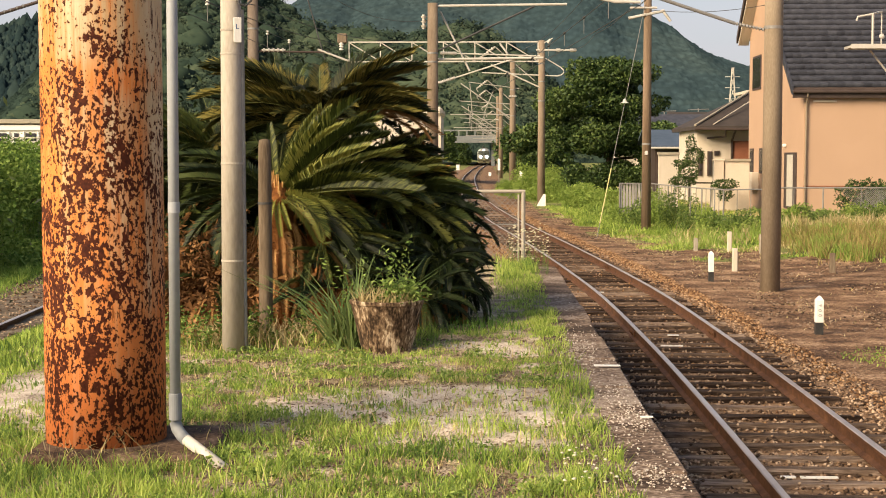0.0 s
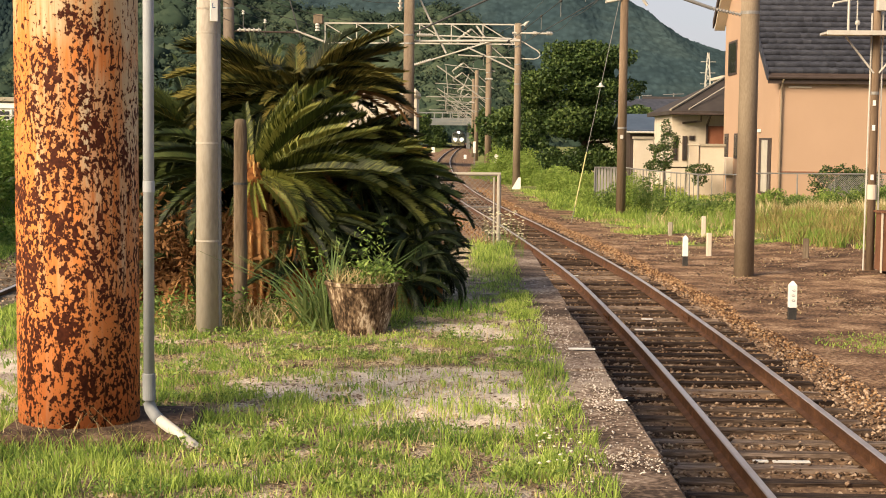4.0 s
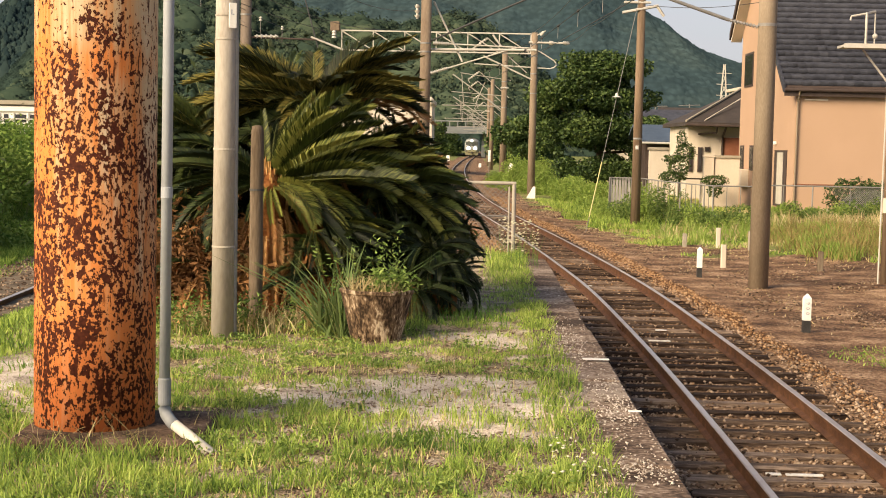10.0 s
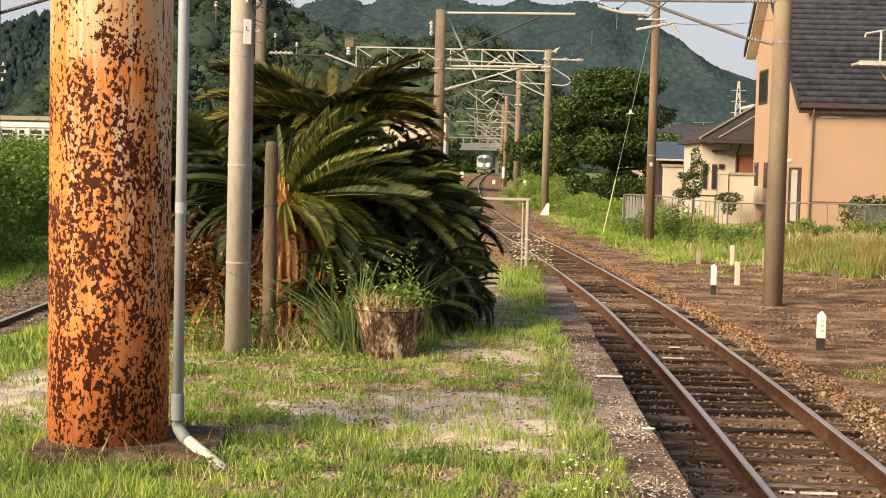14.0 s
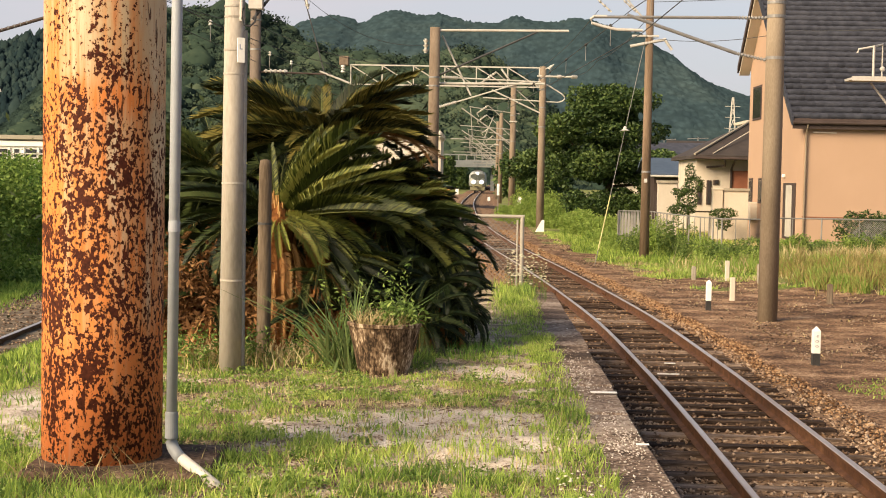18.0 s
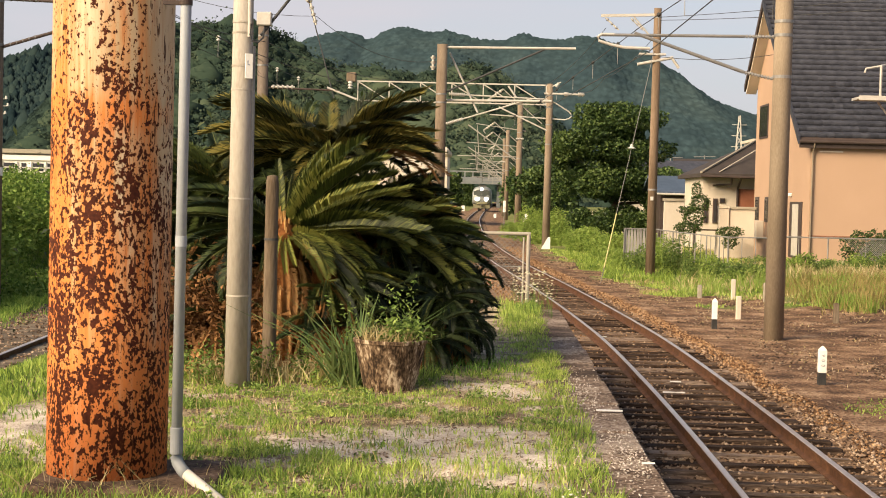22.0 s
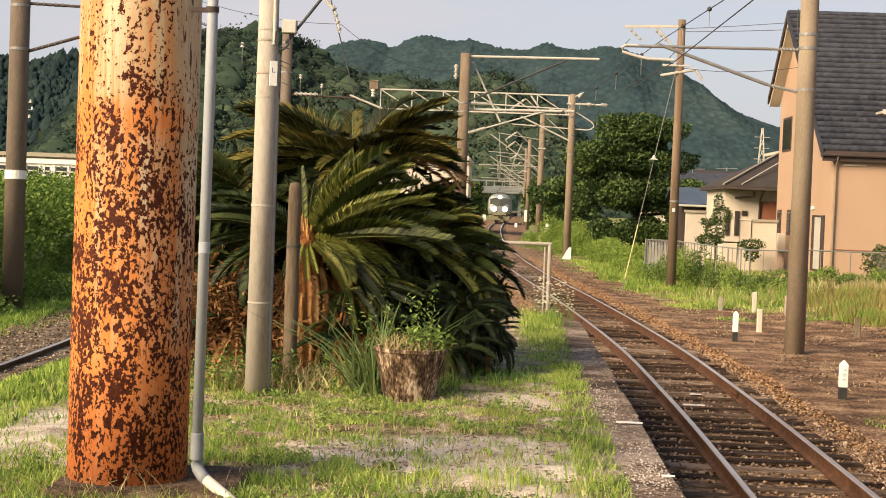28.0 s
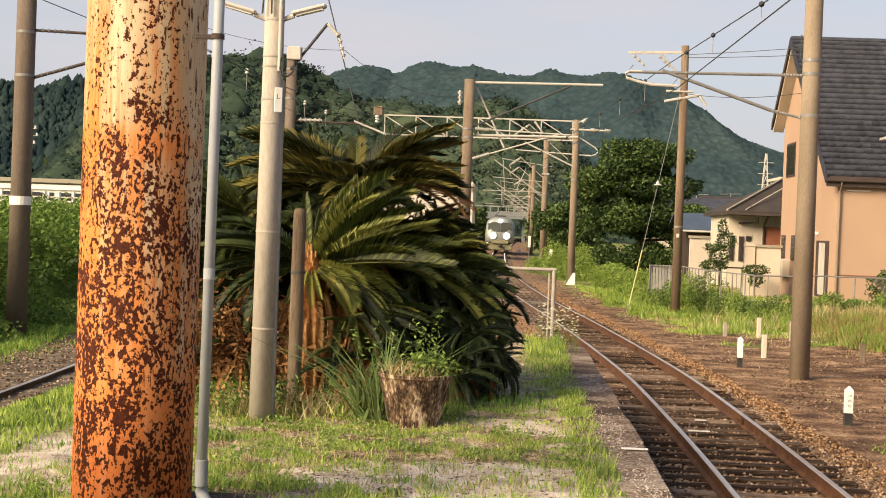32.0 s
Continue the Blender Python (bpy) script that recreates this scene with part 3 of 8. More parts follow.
def np_mesh(name, verts, quads, mats):
    """A mesh from arrays of corners and of four-cornered faces (three-cornered ones repeat none: use tris)."""
    me = bpy.data.meshes.new(name)
    verts, quads = np.asarray(verts, np.float32), np.asarray(quads, np.int32)
    k = quads.shape[1]
    me.vertices.add(len(verts))
    me.vertices.foreach_set("co", verts.ravel())
    me.loops.add(quads.size)
    me.loops.foreach_set("vertex_index", quads.ravel())
    me.polygons.add(len(quads))
    me.polygons.foreach_set("loop_start", np.arange(0, quads.size, k, dtype=np.int32))
    me.update(calc_edges=True)
    me.validate()
    for mm in (mats if isinstance(mats, (list, tuple)) else [mats]):
        me.materials.append(mm)
    return me


rng = np.random.default_rng(7)


def blades(base, height, width, lean=0.35, curl=0.5):
    """Grass blades on the base points: each two bent quads of one strip."""
    n = len(base)
    h = np.broadcast_to(height, n) * rng.uniform(0.55, 1.15, n)
    w = np.broadcast_to(width, n) * rng.uniform(0.7, 1.3, n)
    a, tw = rng.uniform(0, 2 * np.pi, n), rng.uniform(0, 2 * np.pi, n)
    out = np.c_[np.cos(a), np.sin(a), np.zeros(n)]
    side = np.c_[np.cos(tw), np.sin(tw), np.zeros(n)]
    ln = rng.uniform(0.05, 1, n) * lean
    rows_ = []
    for s, ww in ((0, 1.0), (0.5, 0.85), (1.0, 0.12)):
        c = base + np.c_[out[:, 0] * ln * h * (s + curl * s * s), out[:, 1] * ln * h * (s + curl * s * s), h * s * (1 - 0.25 * ln * s)]
        rows_ += [c - side * (w * ww / 2)[:, None], c + side * (w * ww / 2)[:, None]]
    v = np.stack(rows_, 1).reshape(-1, 3)
    o = (np.arange(n) * 6)[:, None]
    q = np.concatenate([o + np.array([0, 1, 3, 2]), o + np.array([2, 3, 5, 4])])
    return v, q


def leaves(centres, size, droop=0.3, aspect=0.55):
    """Small folded leaves, each a diamond of two triangles' worth, turned every way."""
    n = len(centres)
    s = np.broadcast_to(size, n) * rng.uniform(0.6, 1.3, n)
    d = rng.normal(size=(n, 3))
    d[:, 2] = d[:, 2] * 0.6 - droop
    d /= np.linalg.norm(d, axis=1)[:, None]
    t = np.cross(d, rng.normal(size=(n, 3)))
    t /= np.linalg.norm(t, axis=1)[:, None]
    nn = np.cross(d, t)
    p0 = centres - d * (s / 2)[:, None]
    p2 = centres + d * (s / 2)[:, None] - nn * (s * 0.12)[:, None]
    p1 = centres + t * (s * aspect / 2)[:, None] + nn * (s * 0.1)[:, None]
    p3 = centres - t * (s * aspect / 2)[:, None] + nn * (s * 0.1)[:, None]
    v = np.stack([p0, p1, p2, p3], 1).reshape(-1, 3)
    q = (np.arange(n) * 4)[:, None] + np.array([0, 1, 2, 3])
    return v, q


ICO_V, ICO_F = None, None


def ico():
    global ICO_V, ICO_F
    if ICO_V is None:
        bm = bmesh.new()
        bmesh.ops.create_icosphere(bm, subdivisions=1, radius=1)
        ICO_V = np.array([v.co[:] for v in bm.verts])
        ICO_F = np.array([[v.index for v in f.verts] for f in bm.faces])
        bm.free()
    return ICO_V, ICO_F


OCTA_V = np.array([(1, 0, 0.1), (0, 1, -0.1), (-1, 0, 0.1), (0, -1, -0.1), (0.25, 0.2, 1), (-0.2, -0.25, -1)], float)
OCTA_F = np.array([(0, 1, 4), (1, 2, 4), (2, 3, 4), (3, 0, 4), (1, 0, 5), (2, 1, 5), (3, 2, 5), (0, 3, 5)])


def lumps(centres, sizes, rough=0.25, angular=True):
    """Uneven small bodies at the centres: angular stones, or rounder crowns; sizes are half-axes."""
    v0, f0 = (OCTA_V, OCTA_F) if angular else ico()
    n, k = len(centres), len(v0)
    v = v0[None] * (1 + rng.uniform(-rough, rough, (n, k, 1))) * sizes[:, None, :]
    a = rng.uniform(0, 2 * np.pi, n)
    c, s = np.cos(a)[:, None], np.sin(a)[:, None]
    v = np.stack([v[..., 0] * c - v[..., 1] * s, v[..., 0] * s + v[..., 1] * c, v[..., 2]], -1) + centres[:, None]
    f = (np.arange(n) * k)[:, None, None] + f0[None]
    return v.reshape(-1, 3), f.reshape(-1, 3)


def stuff(name, vq, mat, label, category, parent=None):
    ob = new(name, np_mesh(name, *vq, mat))
    if parent:
        ob.parent = parent
    return tagged(ob, label, category if not parent else "", kind="stuff")


# ---------------------------------------------------------------- the lie of the land
TRACK_Y = [-30, 0, 20, 26, 32, 40, 55, 85, 115, 145, 175, 250, 320, 420, 600]
TRACK_X = [2.65, 2.65, 2.72, 2.60, 2.31, 1.82, 0.74, -0.72, -1.35, -1.6, -1.55, -1.15, -0.4, 1.0, 4.0]
TRACK_Z = [-0.84, -0.84, -0.84, -0.84, -0.84, -0.84, -0.83, -0.75, -0.62, -0.52, -0.47, -0.43, -0.42, -0.42, -0.42]


def ease(xs, ys, x):
    """A smooth curve through the given places."""
    xs, ys = np.asarray(xs, float), np.asarray(ys, float)
    g = np.gradient(ys, xs)
    x = np.asarray(x, float)
    i = np.clip(np.searchsorted(xs, x) - 1, 0, len(xs) - 2)
    h = xs[i + 1] - xs[i]
    t = np.clip((x - xs[i]) / h, 0, 1)
    return ((2 * t**3 - 3 * t**2 + 1) * ys[i] + (t**3 - 2 * t**2 + t) * h * g[i] + (3 * t**2 - 2 * t**3) * ys[i + 1] + (t**3 - t**2) * h * g[i + 1])


def track_x(y):
    return ease(TRACK_Y, TRACK_X, y)


def track_z(y):
    return ease(TRACK_Y, TRACK_Z, y)


def siding_x(y):
    """The second track, on the platform's other side."""
    return -7.25 - 0.565 + ease([-30, 10, 20, 30, 60, 120, 600], [0.4, 0.4, 0.2, -0.4, -2.6, -7, -40], y)


def smooth(a, c, x):
    t = np.clip((np.asarray(x, float) - a) / (c - a), 0, 1)
    return t * t * (3 - 2 * t)


def plat_z(x):
    """The platform falls gently away from its edge."""
    return -0.036 * np.clip(-0.2 - np.asarray(x, float), 0, 5)


def ground_z(x, y):
    x, y = np.asarray(x, float), np.asarray(y, float)
    far = track_z(np.clip(y, -30, 600)) + 0.84
    z = -1.06 + far
    right = x - track_x(np.clip(y, -30, 600))
    z = z + 0.45 * smooth(3.8, 9.0, right) * smooth(20, 45, y)
    left = siding_x(np.clip(y, -30, 600)) - x
    z = z + 1.5 * smooth(2.6, 6.5, left) * smooth(12, 30, y)
    return z


def scatter(n, x0, x1, y0, y1, keep=None):
    p = np.c_[rng.uniform(x0, x1, n), rng.uniform(y0, y1, n)]
    if keep is not None:
        p = p[rng.uniform(0, 1, len(p)) < keep(p[:, 0], p[:, 1])]
    return p


def field(x, y, scale, seed=0.0):
    """Smooth random values from 0 to 1 over the ground, from sums of turned waves."""
    r = np.random.default_rng(int(seed * 10) + 3)
    v = np.zeros_like(x)
    for k in range(9):
        a, f, ph = r.uniform(0, 6.283), r.uniform(0.6, 2.2) / scale, r.uniform(0, 6.283)
        v = v + np.sin((x * np.cos(a) + y * np.sin(a)) * f * 6.283 + ph + 1.2 * np.sin((y * np.cos(a) - x * np.sin(a)) * f * 3.1))
    return np.clip(0.5 + v / 6.5, 0, 1)


# ---------------------------------------------------------------- ground, platform, tracks
def build_ground():
    ys = np.concatenate([np.linspace(-40, 100, 90), np.geomspace(106, 2600, 34)])
    xs = np.concatenate([-np.geomspace(2200, 46, 24), np.linspace(-44, 44, 90), np.geomspace(46, 2200, 24)])
    gx, gy = np.meshgrid(xs, ys)
    gz = ground_z(gx, gy) + 0.05 * (field(gx, gy, 3.0, 1) - 0.5)
    v = np.stack([gx, gy, gz], -1).reshape(-1, 3)
    nx = len(xs)
    i = (np.arange(len(ys) - 1)[:, None] * nx + np.arange(nx - 1)[None]).ravel()
    q = np.stack([i, i + 1, i + nx + 1, i + nx], 1)
    ob = tagged(new("ground", np_mesh("ground", v, q, [M["soil"], M["verge"]])), "brown soil and litter beside the railway", "ground", kind="structure")
    ob.data.polygons.foreach_set("use_smooth", [True] * len(ob.data.polygons))
    cx, cy = (v[q[:, 0], 0] + v[q[:, 2], 0]) / 2, (v[q[:, 0], 1] + v[q[:, 2], 1]) / 2
    ob.data.polygons.foreach_set("material_index", verge_here(cx, cy).astype(np.int32))


def verge_here(x, y):
    """Where the ground carries turf: the right verge from the near pole on, and the yard beyond the second track."""
    yy = np.clip(y, -30, 600)
    off, left = x - track_x(yy), siding_x(yy) - x
    wob = field(x, y, 5.0, 30) - 0.5
    return ((off > 3.0 + 1.2 * wob) & (y > 40.5 + 6 * wob - 1.5 * np.clip(x - 6.5, 0, 6))) | (left > 0.25) | ((off < -2.6) & (y > 30) & (left < -2.0))


PLAT_X0, PLAT_X1, PLAT_Y1 = -4.3, 1.03, 22.4


def build_platform():
    xs, ys = np.linspace(PLAT_X0, 0.49, 110), np.linspace(-9, PLAT_Y1, 420)
    gx, gy = np.meshgrid(xs, ys)
    gz = -0.012 + plat_z(gx) + 0.03 * (field(gx, gy, 1.1, 2) - 0.5)
    v = np.stack([gx, gy, gz], -1).reshape(-1, 3)
    nx = len(xs)
    i = (np.arange(len(ys) - 1)[:, None] * nx + np.arange(nx - 1)[None]).ravel()
    top = new("platform_surface", np_mesh("platform_surface", v, np.stack([i, i + 1, i + nx + 1, i + nx], 1), M["paving"]))
    soil = 1 - smooth(0.2, 0.7, bare(v[:, 0], v[:, 1]) + 0.35 * (field(v[:, 0], v[:, 1], 0.3, 44) - 0.5))
    top.data.attributes.new("soil", "FLOAT", "POINT").data.foreach_set("value", soil.astype(np.float32))
    top.data.polygons.foreach_set("use_smooth", [True] * len(top.data.polygons))
    root = thing("platform", (0, 0, 0), "low old platform of worn gravelly paving with grass", "platform", kind="structure")
    top.parent = root
    bm = box((PLAT_X1 - PLAT_X0 - 0.02, PLAT_Y1 + 9, 1.0), ((PLAT_X0 + PLAT_X1) / 2 - 0.01, (PLAT_Y1 - 9) / 2, -0.72))
    part("retaining_wall", bm, M["dark_stone"], root, "dark stained stone platform wall")
    return root


def bank_z(x):
    return -0.15 - 0.80 * smooth(-4.2, -6.5, x)


def build_grass_bank():
    """The platform's other side slopes down to the second track under grass."""
    xs, ys = np.linspace(PLAT_X0 - 2.3, PLAT_X0 + 0.1, 14), np.linspace(-9, 40, 60)
    gx, gy = np.meshgrid(xs, ys)
    v = np.stack([gx, gy, bank_z(gx) + 0.012 + 0.04 * (field(gx, gy, 1.3, 24) - 0.5)], -1).reshape(-1, 3)
    i = (np.arange(59)[:, None] * 14 + np.arange(13)[None]).ravel()
    tagged(new("grass_bank", np_mesh("grass_bank", v, np.stack([i, i + 1, i + 15, i + 14], 1), M["verge"])), "grassy bank from the platform to the second track", "bank", kind="structure")


def build_edge_stones(root):
    """The slabs along the platform edge, with open joints."""
    r = random.Random(4)
    bm = box((0.535, 1.388, 0.16), (0, 0, -0.08), bevel=0.012)
    me = link_mesh("edge_slab", bm, M["edge_stone"])
    for i in range(22):
        ob = new("edge_slab", me)
        ob.parent = root
        ob.matrix_basis = pose(0.762 + r.uniform(-0.008, 0.008), -8.67 + i * 1.4, 0.006 + r.uniform(-0.008, 0.006), r.uniform(-0.3, 0.3), r.uniform(-0.5, 0.5), r.uniform(-0.3, 0.3))


def rail_mesh(name, centre, offset, y0, y1, step, zf):
    prof = [(-0.0635, -0.153), (0.0635, -0.153), (0.0635, -0.142), (0.012, -0.122), (0.010, -0.048), (0.0325, -0.036),
            (0.0325, -0.008), (0.026, 0.0), (-0.026, 0.0), (-0.0325, -0.008), (-0.0325, -0.036), (-0.010, -0.048), (-0.012, -0.122), (-0.0635, -0.142)]
    ys = np.arange(y0, y1 + step / 2, step)
    bm = bmesh.new()
    rings = []
    for y in ys:
        x, z = float(centre(y)), float(zf(y))
        dx = float(centre(y + 0.5) - centre(y - 0.5))
        c = 1 / math.hypot(1, dx)
        rings.append([bm.verts.new((x + (offset + u) * c, y - (offset + u) * dx * c, z + w)) for u, w in prof])
    n = len(prof)
    for a, b in zip(rings, rings[1:]):
        for i in range(n):
            f = bm.faces.new((a[i], a[(i + 1) % n], b[(i + 1) % n], b[i]))
            f.material_index = 1 if i in (6, 7, 8) else 0
    bm.faces.new(rings[0])
    bm.faces.new(rings[-1])
    return bm


def build_track(name, label, centre, zf, y0, y1, near, sunk=0.0):
    """Rails, fishplates, sleepers and the stone bed of one line."""
    root = thing(name, (0, 0, 0), label, "railway track", kind="structure")
    for side in (-0.5665, 0.5665):
        low = sunk if side < 0 else 0.0          # the farther rail of the siding lies buried
        part("rail", rail_mesh("rail", centre, side, y0, y1, 1.0, lambda y: zf(y) - low), [M["rail_rust"], M["rail_top"]], root, "rust-brown steel rail with a worn head")
    r = random.Random(9)
    meshes = []
    for k in range(5):
        bm = box((2.1, 0.185, 0.15), bevel=0.014)
        for v in bm.verts:
            v.co += Vector((r.uniform(-0.015, 0.015), r.uniform(-0.01, 0.01), r.uniform(-0.008, 0.008)))
        meshes.append(link_mesh("sleeper", bm, M["sleeper"]))
    y, far = y0 + 0.2, []
    while y < y1:
        dx = float(centre(y + 0.5) - centre(y - 0.5))
        at = (float(centre(y)) + r.uniform(-0.04, 0.04), y, float(zf(y)) - 0.226 - 0.4 * sunk + r.uniform(-0.008, 0.008))
        if y < near:
            ob = new("sleeper", r.choice(meshes))
            ob.parent = root
            ob.matrix_basis = pose(*at, 0, r.uniform(-0.6, 0.6), -math.degrees(math.atan(dx)) + r.uniform(-1.0, 1.0))
        elif y < 230:
            far.append(at)
        y += 0.51 + r.uniform(-0.02, 0.02)
    bm = bmesh.new()
    for at in far:
        box((2.1, 0.215, 0.15), at, bm=bm)
    if far:
        tagged(part("far_sleepers", bm, M["sleeper"], root), kind="stuff")
    # joint bars
    for yj in [8.6 + 12.5 * i for i in range(5)]:
        if yj > near:
            break
        for side in (-0.5665, 0.5665):
            bm = bmesh.new()
            for s in (-1, 1):
                box((0.016, 0.56, 0.075), (float(centre(yj)) + side + s * 0.026, yj, float(zf(yj)) - 0.085), bm=bm)
                for k in (-0.2, -0.07, 0.07, 0.2):
                    rod((float(centre(yj)) + side + s * 0.026, yj + k, float(zf(yj)) - 0.085), (float(centre(yj)) + side + s * 0.055, yj + k, float(zf(yj)) - 0.085), 0.014, seg=6, bm=bm)
            part("fishplate", bm, M["rail_rust"], root, "rusted joint bar with bolts")
    return root


def bed_height(off):
    """Height of the stone bed under the rail head, by the distance from the middle."""
    a = np.abs(off)
    return -0.192 - 0.24 * smooth(1.25, 2.9, a)


def build_bed(name, centre, zf, y0, y1, label, mat="ballast"):
    ys = np.concatenate([np.arange(y0, 70, 0.5), np.arange(70, y1, 4)])
    offs = np.array([-2.9, -2.5, -2.0, -1.6, -1.3, -0.9, -0.45, 0, 0.45, 0.9, 1.3, 1.6, 2.0, 2.5, 2.9])
    gy, go = np.meshgrid(ys, offs, indexing="ij")
    gx = centre(gy) + go
    gz = zf(gy) + bed_height(go) + 0.03 * (field(gx, gy, 0.7, 5) - 0.5)
    v = np.stack([gx, gy, gz], -1).reshape(-1, 3)
    n = len(offs)
    i = (np.arange(len(ys) - 1)[:, None] * n + np.arange(n - 1)[None]).ravel()
    tagged(new(name, np_mesh(name, v, np.stack([i, i + 1, i + n + 1, i + n], 1), M[mat])), label, "track bed", kind="structure")


def build_stones():
    """Loose ballast on the nearer bed."""
    n = 80000
    y = 6.5 + 70 * rng.uniform(0, 1, n) ** 1.7
    off = rng.uniform(-1.55, 2.75, n)
    x = track_x(y) + off
    keep = (x > PLAT_X1 + 0.03) | (y > PLAT_Y1)
    # sleepers stay mostly clear between the rails
    keep &= ~((np.abs(off) < 1.0) & (np.abs(off - 0.5665) > 0.12) & (np.abs(off + 0.5665) > 0.12) & (rng.uniform(0, 1, n) < 0.3))
    keep &= np.abs(np.abs(off) - 0.5665) > 0.075
    x, y, off = x[keep], y[keep], off[keep]
    s = rng.uniform(0.016, 0.034, len(x)) * (1 + 0.002 * y)
    s = np.where(np.abs(off) < 1.2, s * 0.85, s)
    z = track_z(y) + bed_height(off) + s * 0.35 + np.where((np.abs(off) < 1.2) & (rng.uniform(0, 1, len(x)) < 0.04), 0.038, 0.0)
    inner = (np.abs(off) < 1.25) & (rng.uniform(0, 1, len(x)) < 1.25 - 0.022 * y)
    inner |= (rng.uniform(0, 1, len(x)) < 0.65 * (1 - smooth(12, 24, y)))
    for sel, mat, lab in ((inner, "stone_dark", "dark sooty broken stone between the sleepers"), (~inner, "stone", "loose tan broken stone on the shoulder")):
        k = s[sel]
        v, f = lumps(np.c_[x, y, z][sel], np.c_[k, k * rng.uniform(0.6, 1, len(k)), k * rng.uniform(0.5, 0.85, len(k))], 0.3)
        stuff("ballast_stones", (v, f), M[mat], lab, "ballast")
    p = scatter(26000, 4.9, 7.6, 8.5, 18.5, lambda x, y: (1 - smooth(13, 18.5, y + 2 * field(x, y, 1.6, 73))) * (1 - 0.7 * smooth(6.0, 7.4, x)))
    s = rng.uniform(0.012, 0.032, len(p))
    stuff("spread_stones", lumps(np.c_[p, ground_z(p[:, 0], p[:, 1]) + s * 0.35], np.c_[s, s * 0.85, s * 0.65], 0.3), M["stone_dark"], "dark broken stone spread beside the track", "ballast")
    n = 8000
    y = rng.uniform(13, 42, n)
    off = rng.uniform(-2.0, 1.9, n)
    keep = np.abs(off - 0.5665) > 0.08
    x, y, off = (siding_x(y) + off)[keep], y[keep], off[keep]
    s = rng.uniform(0.014, 0.034, len(x))
    stuff("siding_stones", lumps(np.c_[x, y, -0.735 + bed_height(off) + s * 0.3], np.c_[s, s * 0.8, s * 0.6], 0.3), M["stone_dark"], "dull broken stone on the second track", "ballast")
    # pale grit strewn on the platform edge and paving
    p = scatter(21000, 0.0, 1.0, 6.6, 17, lambda x, y: (0.003 + np.exp(-((x - 0.88) / 0.13) ** 2 - ((y - 9.2) / 0.8) ** 2) + 0.8 * np.exp(-((x - 0.76) / 0.14) ** 2 - ((y - 12.4) / 0.9) ** 2) + np.exp(-((x - 0.85) / 0.2) ** 2 - ((y - 7.35) / 0.25) ** 2) + 0.10 * smooth(0.62, 0.8, field(x, y, 0.8, 8)) * smooth(0.45, 0.6, x)) * np.clip(9 / y, 0, 1))
    q = scatter(30000, -1.5, 0.6, 7.2, 12.8, lambda x, y: 0.3 * bare(x, y) * np.clip(8 / y, 0, 1))
    p = np.concatenate([p, q])
    s = rng.uniform(0.003, 0.011, len(p)) * np.where(p[:, 0] > 0.55, 1.0, 0.6)
    v, f = lumps(np.c_[p, np.where(p[:, 0] > 0.49, 0.012, plat_z(p[:, 0]) - 0.004) + s * 0.3], np.c_[s, s * 0.8, s * 0.6], 0.3)
    stuff("pale_grit", (v, f), M["white_stone"], "pale grit strewn over the platform edge", "gravel")


def bare(x, y):
    """1 where the platform's paving shows, 0 where grass has taken it."""
    f = field(x, y, 1.6, 3)
    b = np.exp(-(((x + 0.2) / 1.1) ** 2 + ((y - 9.65) / 0.72) ** 2) ** 2) * (0.75 + 0.5 * field(x, y, 0.45, 92))
    b = b + 0.95 * np.exp(-(((x - 0.05) / 0.8) ** 2 + ((y - 8.6) / 0.65) ** 2) ** 2) * (0.5 + 0.7 * field(x, y, 0.5, 91))
    b = b + np.exp(-(((x - 0.28) / 0.42) ** 2 + ((y - 12.2) / 0.35) ** 2) ** 2)
    b = b + 0.8 * np.exp(-(((x + 0.2) / 0.4) ** 2 + ((y - 12.55) / 0.18) ** 2) ** 2)
    b = b + 0.62 * np.exp(-(((x + 3.4) / 1.1) ** 2 + ((y - 10.4) / 1.5) ** 2) ** 2)
    b = b + 0.35 * smooth(0.5, 0.75, f)
    return np.clip(b, 0, 1)


